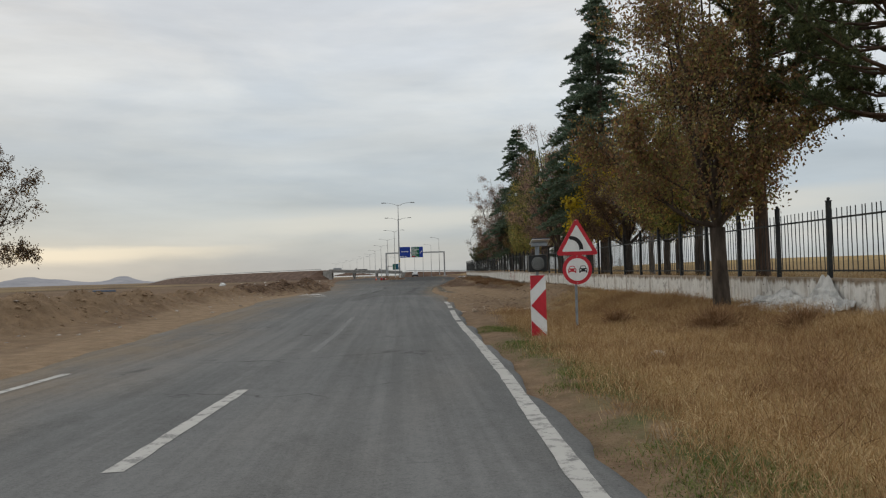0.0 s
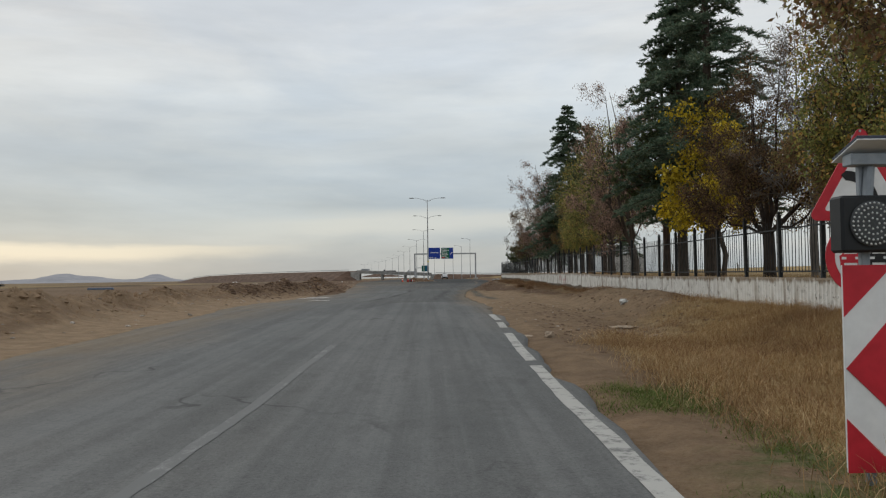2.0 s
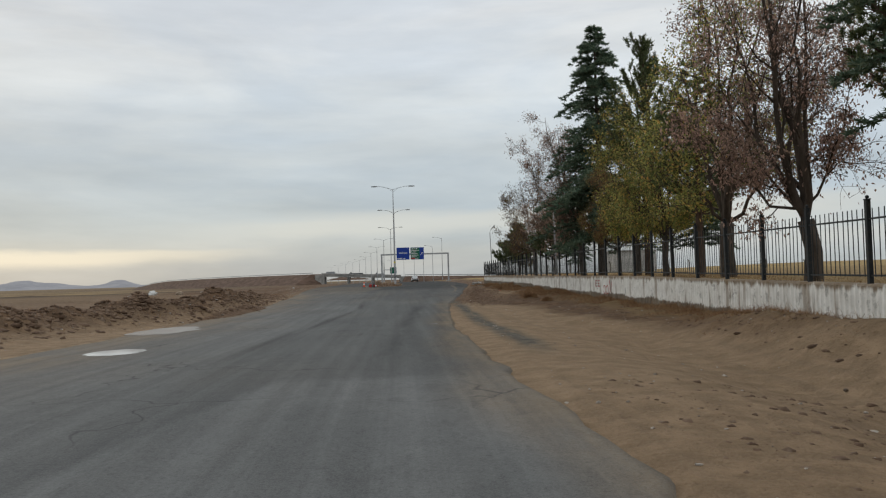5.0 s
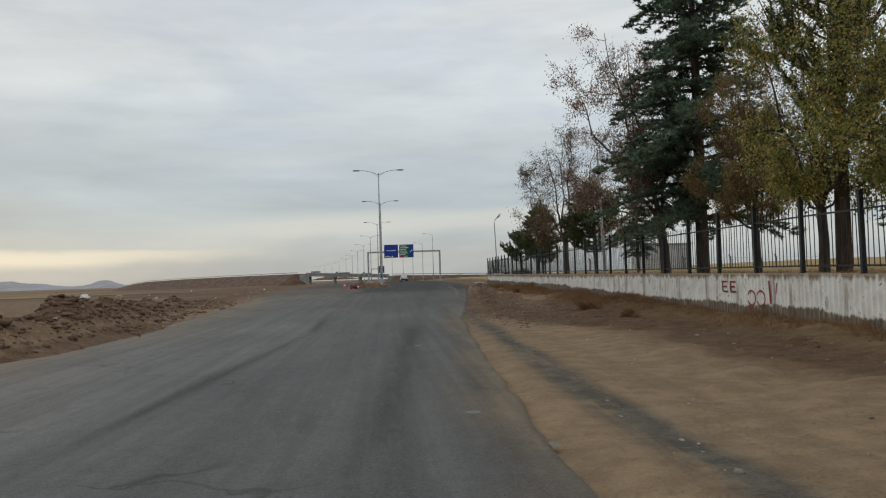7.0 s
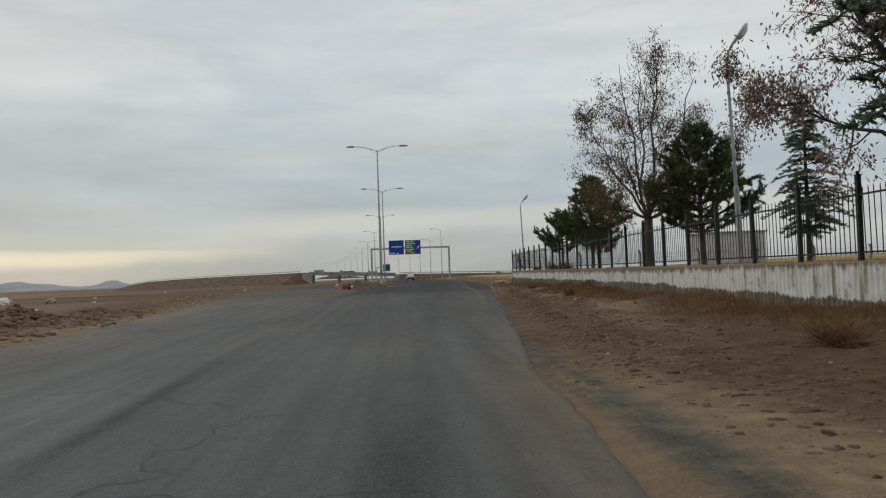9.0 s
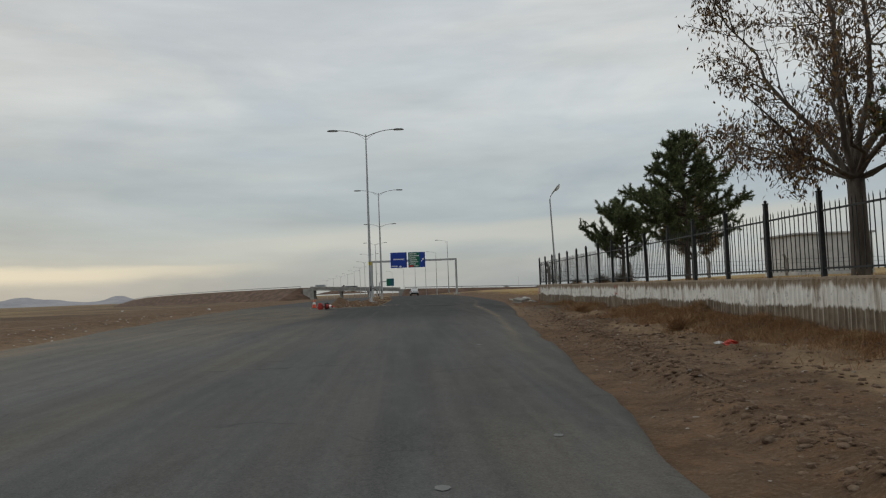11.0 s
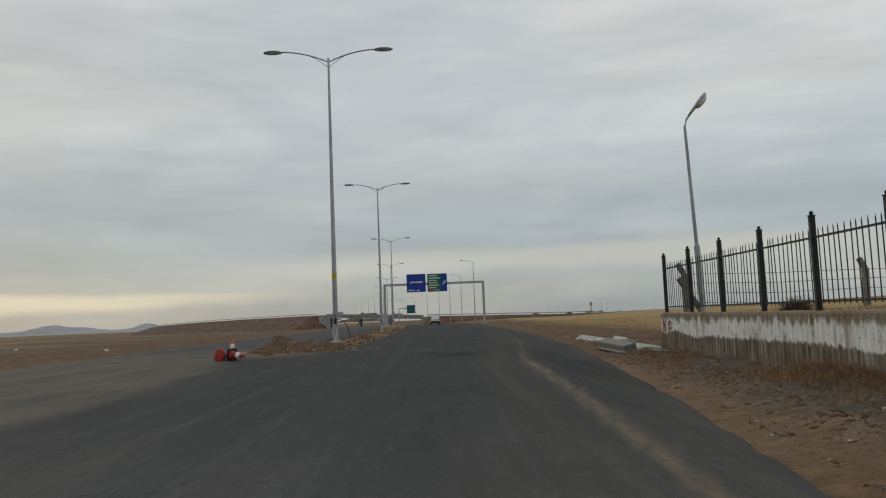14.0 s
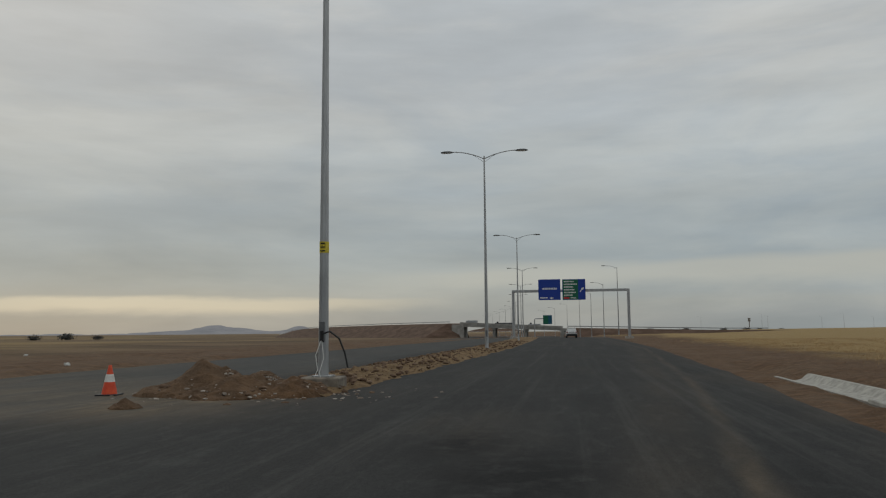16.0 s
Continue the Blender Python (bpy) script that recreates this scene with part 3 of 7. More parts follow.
# limewash over ribbed concrete: worn away below an uneven edge, stained brown from the coping down
rib = k.noise(1.0, 3, 0.6, (0.01, 7.5, 0.12))
drip = k.noise(1.0, 3, 0.6, (0.01, 15.0, 0.5))
slow = k.noise(1.0, 4, 0.6, (0.01, 0.45, 0.0))
late = k.step(sep.outputs[1], 64, 84)
middle = k.step(sep.outputs[1], 40, 58)
edge = k.math("ADD", k.math("MULTIPLY", rib, -0.12), k.math("ADD", k.math("MULTIPLY", slow, -0.4), k.math("ADD", k.math("MULTIPLY", drip, -0.08), 0.53)))
edge = k.math("ADD", edge, k.math("ADD", k.math("MULTIPLY", middle, 0.12), k.math("MULTIPLY", late, 0.2)))
edge = k.math("ADD", edge, k.math("MULTIPLY", k.math("SUBTRACT", k.noise(1.0, 5, 0.7, (0.01, 9.0, 4.0)), 0.5), 0.18))
below = k.step(k.math("SUBTRACT", sep.outputs[2], edge), -0.03, 0.03, 1, 0)
white = k.mix(k.noise(3.5, 6, 0.6, None, 0.3, 0.7), (0.68, 0.66, 0.61), (0.84, 0.825, 0.78))
# shading of the ribs put into the colour as dark upright stripes
rib_shade = k.step(k.math("SINE", k.math("MULTIPLY", sep.outputs[1], 38.0)), -0.5, 0.9)
white = k.mix(k.math("MULTIPLY", rib_shade, k.noise(1.2, 4, 0.6, None, 0.4, 0.75)), white, k.mix(0.22, white, (0.26, 0.215, 0.16)))
# flaked places down to the grey concrete
white = k.mix(k.math("MULTIPLY", k.noise(1.0, 6, 0.75, (0.01, 3.2, 2.6), 0.55, 0.63), 0.55), white, (0.22, 0.205, 0.18))
stain = k.step(k.noise(1.0, 5, 0.7, (0.01, 2.3, 0.25)), 0.53, 0.64)
white = k.mix(k.math("MULTIPLY", stain, 0.6), white, (0.20, 0.135, 0.075))
white = k.mix(k.step(k.noise(7, 5, 0.7), 0.62, 0.7), white, (0.20, 0.175, 0.145))
bare = k.mix(k.noise(2.5, 6, 0.65, None, 0.3, 0.7), (0.13, 0.10, 0.072), (0.25, 0.205, 0.155))
bare = k.mix(k.math("MULTIPLY", rib_shade, 0.7), bare, k.mix(0.5, bare, (0.06, 0.042, 0.028)))
streak = k.math("MULTIPLY", k.step(k.noise(1.0, 3, 0.6, (0.01, 13.0, 0.35)), 0.55, 0.62), k.step(sep.outputs[2], -0.05, 0.35))
bare = k.mix(k.math("MULTIPLY", streak, 0.6), bare, (0.46, 0.42, 0.35))
col = k.mix(below, white, bare)
head_z = k.step(sep.outputs[1], 40, 56, 0.93, 1.06)
down = k.math("SUBTRACT", head_z, sep.outputs[2])
run = k.math("MULTIPLY", k.noise(1.0, 5, 0.7, (0.01, 3.4, 0.12)), k.step(late, 0.0, 1.0, 0.72, 0.95))
run = k.math("SUBTRACT", k.math("MULTIPLY", run, 0.75), 0.2)
crown = k.step(k.math("SUBTRACT", down, run), -0.04, 0.07, 1, 0)
col = k.mix(k.math("MULTIPLY", crown, 0.85), col, k.mix(k.noise(5, 4), (0.13, 0.085, 0.045), (0.26, 0.18, 0.10)))
k.colour(col)
k.bump(k.math("ADD", k.noise(14, 5, 0.65), k.math("MULTIPLY", drip, 0.6)), 0.5, 0.02)
LIME = k.m

wall = empty("wall_boundary", "low boundary wall, peeling white limewash over brown concrete", "wall", kind="structure")
joints = [WALL_END] + [107.7 - 6.4 * i for i in range(17)]
for y1, y0 in zip(joints, joints[1:]):
    # a ribbed front, a flat coping and a plain back
    yy_ = np.linspace(y0 + 0.012, y1 - 0.012, int((y1 - y0) / 0.03))
    rise = np.minimum(1, np.minimum(yy_ - yy_[0], yy_[-1] - yy_) / 0.05)
    proud = 0.011 * np.sin(38.0 * yy_) * rise
    top_ = wall_top(yy_)
    wx_ = wall_x(yy_)
    rows = [(wx_ - proud, 0 * yy_ - 0.7), (wx_ - proud, top_ - 0.06), (wx_ - 0.004, top_ - 0.045), (wx_ + 0.004, top_ - 0.008), (wx_ + 0.015, top_), (wx_ + 0.25, top_), (wx_ + 0.26, top_ - 0.012), (wx_ + 0.26, 0 * yy_ - 0.7)]
    n_ = len(yy_)
    v_ = np.concatenate([np.stack([x_, yy_, z_], -1) for x_, z_ in rows])
    f_ = [(r * n_ + i, (r + 1) * n_ + i, (r + 1) * n_ + i + 1, r * n_ + i + 1) for r in range(len(rows) - 1) for i in range(n_ - 1)]
    f_ += [tuple(r * n_ for r in range(len(rows)))[::-1], tuple(r * n_ + n_ - 1 for r in range(len(rows)))]
    mesh_ob("wall_panel", v_, f_, LIME, wall)

# painted scrawl on the wall: strokes that cannot be read
RED = plain("red_paint", (0.46, 0.115, 0.11), 0.8, vary=0.4, scale=14)
scrawl = empty("wall_graffiti", "faded red spray-paint scrawl on the white wall", "graffiti")


def stroke(points, r=0.022):
    bm = bmesh.new()
    pts = [(wall_x(y) - 0.013, y, z) for y, z in points]
    for (xa, ya, za), (xb, yb, zb) in zip(pts, pts[1:]):
        ny_, nz_ = -(zb - za), yb - ya
        ln = math.hypot(ny_, nz_) or 1
        ny_, nz_ = ny_ / ln * r, nz_ / ln * r
        bm.faces.new([bm.verts.new(p) for p in ((xa, ya + ny_, za + nz_), (xa, ya - ny_, za - nz_), (xb, yb - ny_, zb - nz_), (xb, yb + ny_, zb + nz_))])
    bmesh.ops.solidify(bm, geom=bm.faces[:], thickness=0.003)
    part("stroke", bm, RED, scrawl)


for y0 in (59.85, 59.4):
    stroke([(y0, 0.86), (y0 + 0.3, 0.86), (y0 + 0.3, 0.62), (y0, 0.62)])
    stroke([(y0 + 0.05, 0.74), (y0 + 0.3, 0.74)])
for y0 in (58.6, 58.15):
    stroke([(y0 + 0.2 * math.cos(a), 0.5 + 0.17 * math.sin(a)) for a in np.linspace(0.4, 5.9, 11)])
stroke([(57.75, 0.9), (57.7, 0.4)], 0.035)
stroke([(57.4, 0.85), (57.45, 0.62)])
stroke([(96.1 + 0.16 * math.cos(a), 0.8 + 0.15 * math.sin(a)) for a in np.linspace(0.4, 5.9, 11)])
stroke([(112.92, 0.55), (112.88, 0.9), (112.70, 0.58), (112.64, 0.88)], 0.03)
stroke([(112.55, 0.60), (112.52, 0.63)], 0.02)
stroke([(112.42, 0.55), (112.42, 0.82), (112.25, 0.84), (112.2, 0.74), (112.26, 0.66), (112.42, 0.66)], 0.022)

# ---- iron fence on the wall ----
k = Mat("black_iron", 0.55, 0.3, 0.4)
k.colour(k.mix(k.noise(9, 5, 0.6, None, 0.5, 0.75), (0.018, 0.022, 0.024), (0.06, 0.045, 0.035)))
k.bump(k.noise(60, 3), 0.2, 0.004)
IRON = k.m
fence = empty("iron_fence", "black iron picket fence on top of the white wall", "fence")


def shared(bm, name, material):
    me = bpy.data.meshes.new(name)
    bm.to_mesh(me)
    bm.free()
    me.materials.append(material)
    return me


bm = box(bmesh.new(), -0.04, -0.04, -0.05, 0.04, 0.04, 1.45, 0.006)
box(bm, -0.047, -0.047, 1.45, 0.047, 0.047, 1.47, 0.004)
bmesh.ops.create_uvsphere(bm, u_segments=8, v_segments=5, radius=0.034, matrix=Matrix.Translation((0, 0, 1.5)))
POST = shared(bm, "fence_post", IRON)
bm = box(bmesh.new(), -0.0065, -0.0065, 0.1, 0.0065, 0.0065, 1.22)
bmesh.ops.create_cone(bm, segments=4, radius1=0.009, radius2=0.002, depth=0.05, matrix=Matrix.Translation((0, 0, 1.245)))
PICKET = shared(bm, "picket", IRON)
RAIL = shared(box(bmesh.new(), -0.016, 0.04, -0.016, 0.016, 1.97, 0.016), "rail", IRON)


def put(name, me, m, parent):
    ob = new(name, me)
    ob.parent = parent
    ob.matrix_local = m
    return ob


rng = np.random.default_rng(7)
singles, joined = 0, []
for i in range(54):
    y = 112.7 - 2.01 * i
    x, z = float(wall_x(y)) + 0.05, float(wall_top(y))
    lean = rng.normal(0, 0.5, 2)
    put("fence_post", POST, pose(x, y, z, lean[0], lean[1], 0), fence)
    if i == 0:
        continue
    tilt = math.degrees(math.atan2(float(wall_top(y + 2) - wall_top(y)), 2))
    turn = -math.degrees(math.atan(SLANT))
    put("rail", RAIL, pose(x, y, z + 0.14, tilt, 0, turn), fence)
    put("rail", RAIL, pose(x, y, z + 1.12, tilt, 0, turn), fence)
    for j in range(1, 13):
        yy = y + j * 2.01 / 13
        bent = rng.normal(0, 0.5)
        if i in (8, 9) and j in (4, 5, 6, 7, 8):
            bent = rng.normal(0, 9)
        m = pose(float(wall_x(yy)) + 0.05, yy, float(wall_top(yy)), bent, rng.normal(0, 0.4), 0)
        if y > 62:
            singles += 1
            put("picket", PICKET, m, fence)
        else:
            joined.append(m)
bm = bmesh.new()
for m in joined:
    n = len(bm.verts)
    made = bmesh.ops.create_cube(bm, size=1, matrix=m @ pose(0, 0, 0.71) @ Matrix.Diagonal((0.013, 0.013, 1.19, 1)))
tagged(part("picket_infill", bm, IRON, fence), kind="stuff")

# ---- street lamps of the median ----
k = Mat("galvanised_steel", 0.5, 0.55, 0.5)
k.colour(k.mix(k.noise(2.5, 5, 0.6, (1, 1, 0.3), 0.3, 0.7), (0.30, 0.31, 0.32), (0.42, 0.43, 0.44)))
k.bump(k.noise(40, 3), 0.1, 0.003)
STEEL = k.m
DARKGREY = plain("lamp_housing", (0.12, 0.125, 0.13), 0.5)
GLASSY = plain("lamp_glass", (0.55, 0.56, 0.55), 0.25, vary=0.05, bump=0)
CONCRETE = plain("concrete", (0.36, 0.34, 0.31), 0.9, vary=0.25, scale=4, bump=0.4)
BLACK = plain("black_rubber", (0.02, 0.02, 0.021), 0.6)
YELLOW = plain("yellow_label", (0.62, 0.5, 0.05), 0.6)
WHITE = plain("white_paint", (0.72, 0.72, 0.7), 0.5, vary=0.08)


def lantern(bm, x, z, side, body=True):
    """One flat street lantern at the end of an arm, pointing along side."""
    n = 10
    for lvl in ((0.0, 0.06), (0.06, 0.1)) if body else ((-0.02, 0.0),):
        rings = []
        for zz, grow in ((lvl[0], 1.0 if body else 0.85), (lvl[1], 0.72 if body and lvl[0] > 0 else (1.0 if body else 0.85))):
            rings.append([bm.verts.new((x + side * (0.36 + 0.40 * grow * math.cos(a)), 0.15 * grow * math.sin(a), z + zz)) for a in np.linspace(0, 2 * math.pi, n, endpoint=False)])
        for i in range(n):
            bm.faces.new((rings[0][i], rings[0][(i + 1) % n], rings[1][(i + 1) % n], rings[1][i]))
        bm.faces.new(list(reversed(rings[0])))
        bm.faces.new(rings[1])
    return bm


def street_lamp(height, arms, group, label, first=False):
    lamp = empty("street_lamp", label, "street lamp", group)
    n = 13
    part("pole", tube(bmesh.new(), [(0, 0, height * i / n) for i in range(n + 1)], [0.115 - 0.07 * i / n for i in range(n + 1)], 8), STEEL, lamp)
    part("flange", box(bmesh.new(), -0.2, -0.2, 0, 0.2, 0.2, 0.03, 0.004), STEEL, lamp)
    for side in arms:
        pts = [(side * s, 0, height - 0.18 + 0.5 * (1 - (1 - s / 2.1) ** 2)) for s in np.linspace(0.02, 2.1, 9)]
        arm = part("arm", tube(bmesh.new(), pts, 0.03, 6), STEEL, lamp)
        pts = [(side * s, 0, height - 0.42 + 0.66 * math.sin(s / 1.2 * 1.45)) for s in np.linspace(0.04, 1.15, 7)]
        part("brace", tube(bmesh.new(), pts, 0.012, 5), STEEL, lamp)
        head = part("lantern", lantern(bmesh.new(), side * 2.02, height + 0.27, side), DARKGREY, lamp)
        part("lens", lantern(bmesh.new(), side * 2.02, height + 0.27, side, False), GLASSY, head)
    for s in (1, -1):
        part("door", box(bmesh.new(), -0.06, -0.118 * s - 0.004, 0.75, 0.06, -0.118 * s + 0.004, 1.15), DARKGREY, lamp)
    return lamp


MEDIAN_LABEL = "tall galvanised street lamp with two curved arms"
lamp_a = street_lamp(12.15, (-1, 1), "median lamps", MEDIAN_LABEL)
lamp_a.matrix_basis = pose(-1.56, 125.2, 0.29, 0, 0, 0)
for x, y in ((-1.64, 157), (-2.7, 200), (-5.2, 248), (-8.4, 291), (-12.0, 334), (-16, 377), (-21, 420), (-27, 463), (-34, 506), (-42, 550), (-51, 600)):
    copy_thing(lamp_a, pose(x, y, float(lane(y)) + 0.12, 0, 0, 3 + max(0, y - 200) * 0.03))
# what only the nearest lamp has: label, open hatch and loose cables
part("label_plate", tube(bmesh.new(), [(0, 0, 2.62), (0, 0, 2.86)], 0.107, 8, False), YELLOW, lamp_a, "yellow warning label")
for dz in (2.66, 2.74, 2.82):
    part("label_mark", box(bmesh.new(), -0.05, -0.113, dz - 0.012, 0.05, -0.1, dz + 0.012), BLACK, lamp_a)
# no hole is cut: a black block gives the shade inside the hatch
part("hatch_dark", box(bmesh.new(), -0.055, -0.125, 0.72, 0.055, -0.09, 0.98, 0.02), BLACK, lamp_a, "black block for the shaded inside of the open cable hatch")
part("cable", tube(bmesh.new(), [(0.02, -0.12, 0.9), (0.2, -0.2, 0.95), (0.42, -0.25, 0.8), (0.55, -0.27, 0.5), (0.62, -0.28, 0.2)], 0.02, 6), BLACK, lamp_a, "black loose cable")
part("wire", tube(bmesh.new(), [(-0.02, -0.12, 0.75), (-0.12, -0.15, 0.45), (-0.06, -0.2, 0.15), (-0.14, -0.32, -0.1), (-0.1, -0.42, -0.28)], 0.009, 5), WHITE, lamp_a, "white loose wire")
part("wire", tube(bmesh.new(), [(0.0, -0.12, 0.75), (0.06, -0.16, 0.4), (-0.02, -0.2, 0.1), (0.02, -0.24, -0.02)], 0.009, 5), WHITE, lamp_a, "white loose wire")
foot = part("lamp_footing", box(bmesh.new(), -0.42, -0.38, -0.35, 0.42, 0.38, 0.33, 0.03), plain("soiled_concrete", (0.20, 0.175, 0.145), 0.95, vary=0.35, scale=5, bump=0.5))
foot.matrix_basis = pose(-1.56, 125.2, -0.04, 0, 0, 4)
tagged(foot, "square cast concrete footing under the street lamp", "footing")

side_a = street_lamp(12.0, (-1,), "roadside lamps", "tall galvanised street lamp with one curved arm")
side_a.matrix_basis = pose(11.6, 249, -0.1, 0, 0, 2)
for x, y in ((10.5, 286), (8.6, 324), (5.8, 362), (1.5, 400), (-4, 440), (-10, 480)):
    copy_thing(side_a, pose(x, y, float(lane(y)), 0, 0, 4))

# ---- sign gantry ----
BLUE = plain("sign_blue", (0.012, 0.045, 0.30), 0.35, vary=0.08, bump=0)
GREEN = plain("sign_green", (0.01, 0.12, 0.07), 0.35, vary=0.08, bump=0)
SIGNWHITE = plain("sign_white", (0.75, 0.76, 0.76), 0.4, vary=0.06, bump=0)
SIGNRED = plain("sign_red", (0.50, 0.025, 0.04), 0.4, vary=0.12, bump=0)
SIGNBACK = plain("sign_back", (0.35, 0.36, 0.37), 0.5, 0.4)
gantry = empty("sign_gantry", "grey steel sign gantry over the road", "gantry")
GY = 229.0
for x in (-5.45, 12.05):
    part("post", box(bmesh.new(), x - 0.2, GY - 0.2, -0.9, x + 0.2, GY + 0.2, 7.1, 0.02), STEEL, gantry)
    part("footing", box(bmesh.new(), x - 0.6, GY - 0.6, -1.0, x + 0.6, GY + 0.6, -0.1, 0.03), CONCRETE, gantry)
part("beam", box(bmesh.new(), -5.45, GY - 0.18, 6.72, 12.05, GY + 0.18, 7.12, 0.02), STEEL, gantry)


def bars(parent, material, rows, y, name="lettering"):
    """Rows of unreadable lettering as short bars: x0, x1, z, height."""
    for x0, x1, z, h in rows:
        x = x0
        bm = bmesh.new()
        while x < x1:
            w = random.uniform(0.5, 0.9) * h
            box(bm, x, y - 0.012, z - h / 2 * random.uniform(0.7, 1), min(x + w, x1), y, z + h / 2 * random.uniform(0.8, 1))
            x += w + 0.28 * h
        part(name, bm, material, parent)


panel1 = part("sign_panel", box(bmesh.new(), -1.52, GY - 0.30, 5.5, 1.86, GY - 0.24, 8.7, 0.02), BLUE, gantry, "blue direction sign")
part("backing", box(bmesh.new(), -1.4, GY - 0.24, 5.7, 1.7, GY - 0.18, 8.5), SIGNBACK, panel1)
bars(panel1, SIGNWHITE, [(-0.9, 1.3, 7.25, 0.3), (-1.3, -0.1, 5.85, 0.22)], GY - 0.303)
part("arrow", prism(bmesh.new(), [(0.2, 5.8), (0.5, 6.0), (0.5, 5.87), (0.75, 5.87), (0.75, 5.73), (0.5, 5.73), (0.5, 5.6)], GY - 0.312, GY - 0.302), SIGNWHITE, panel1)
panel2 = part("sign_panel", box(bmesh.new(), 2.15, GY - 0.30, 5.48, 5.65, GY - 0.24, 8.66, 0.02), BLUE, gantry, "blue and green direction sign")
part("backing", box(bmesh.new(), 2.3, GY - 0.24, 5.7, 5.5, GY - 0.18, 8.5), SIGNBACK, panel2)
part("green_field", box(bmesh.new(), 2.22, GY - 0.31, 5.55, 4.55, GY - 0.3, 8.6), GREEN, panel2)
bars(panel2, SIGNWHITE, [(2.4, 3.9, 8.3, 0.22), (2.4, 4.4, 7.88, 0.22), (2.4, 3.8, 7.46, 0.22), (2.4, 4.0, 7.04, 0.22), (2.4, 4.2, 6.62, 0.22), (2.4, 3.7, 6.2, 0.22), (3.4, 4.2, 5.78, 0.2)], GY - 0.313)
part("red_field", box(bmesh.new(), 2.35, GY - 0.32, 5.66, 3.2, GY - 0.31, 5.92), SIGNRED, panel2)
part("arrow", prism(bmesh.new(), [(4.75, 6.75), (5.1, 7.15), (4.98, 7.25), (5.4, 7.4), (5.32, 6.98), (5.2, 7.08), (4.86, 6.66)], GY - 0.312, GY - 0.302), SIGNWHITE, panel2)

# ---- trees ----
def bark(name, a, b):
    k = Mat(name, 0.95, 0, 0.15)
    k.colour(k.mix(k.noise(6, 6, 0.65, (1, 1, 0.25), 0.3, 0.7), a, b))
    k.bump(k.noise(16, 5, 0.7, (1, 1, 0.2)), 0.9, 0.04)
    return k.m


def foliage(name, stops, rough=0.6, gain=1.95):
    k = Mat(name, rough, 0, 0.25)
    stops = [(p, tuple(v * gain for v in c)) for p, c in stops]
    c = k.ramp(k.island(), stops)
    c = k.mix(k.noise(0.9, 3, 0.5, None, 0.35, 0.65), c, k.mix(0.35, c, (0.04, 0.036, 0.016)))
    k.colour(c)
    k.b.inputs["Subsurface Weight"].default_value = 0.0
    trans = k.node("ShaderNodeBsdfTranslucent")
    k.link(c, trans.inputs[0])
    mixer = k.node("ShaderNodeMixShader")
    mixer.inputs[0].default_value = 0.42
    k.link(k.b.outputs[0], mixer.inputs[1])
    k.link(trans.outputs[0], mixer.inputs[2])
    k.link(mixer.outputs[0], k.t.nodes["Material Output"].inputs[0])
    return k.m


BARK = bark("grey_brown_bark", (0.052, 0.042, 0.034), (0.125, 0.10, 0.08))
GREYBARK = bark("grey_bark", (0.075, 0.062, 0.052), (0.165, 0.14, 0.118))
BARK_RED = bark("reddish_pine_bark", (0.06, 0.042, 0.033), (0.145, 0.10, 0.075))
LEAF_OLIVE = foliage("olive_leaves", [(0, (0.069, 0.083, 0.028)), (0.5, (0.149, 0.156, 0.046)), (0.8, (0.230, 0.202, 0.055)), (1, (0.345, 0.196, 0.057))], gain=2.3)
LEAF_RUST = foliage("rust_leaves", [(0, (0.080, 0.060, 0.034)), (0.3, (0.150, 0.085, 0.045)), (0.5, (0.190, 0.098, 0.050)), (0.7, (0.125, 0.118, 0.044)), (0.9, (0.165, 0.145, 0.050)), (1, (0.28, 0.20, 0.066))])
LEAF_YELLOW = foliage("yellow_leaves", [(0, (0.216, 0.162, 0.016)), (0.5, (0.43, 0.325, 0.022)), (0.85, (0.52, 0.40, 0.034)), (1, (0.149, 0.135, 0.027))], gain=1.75)
LEAF_DRY = foliage("dry_brown_leaves", [(0, (0.063, 0.043, 0.029)), (0.5, (0.135, 0.081, 0.049)), (0.85, (0.216, 0.130, 0.068)), (1, (0.270, 0.207, 0.054))], gain=1.3)
LEAF_PINK = foliage("fading_leaves", [(0, (0.099, 0.072, 0.058)), (0.5, (0.216, 0.135, 0.108)), (1, (0.306, 0.207, 0.153))])
NEEDLE_CEDAR = foliage("cedar_needles", [(0, (0.024, 0.040, 0.028)), (0.6, (0.050, 0.076, 0.052)), (1, (0.098, 0.112, 0.074))], gain=2.9)
NEEDLE_PINE = foliage("pine_needles", [(0, (0.034, 0.046, 0.024)), (0.6, (0.070, 0.090, 0.042)), (1, (0.132, 0.145, 0.066))])


def unit(v):
    return v / np.maximum(np.linalg.norm(v, axis=-1, keepdims=True), 1e-9)


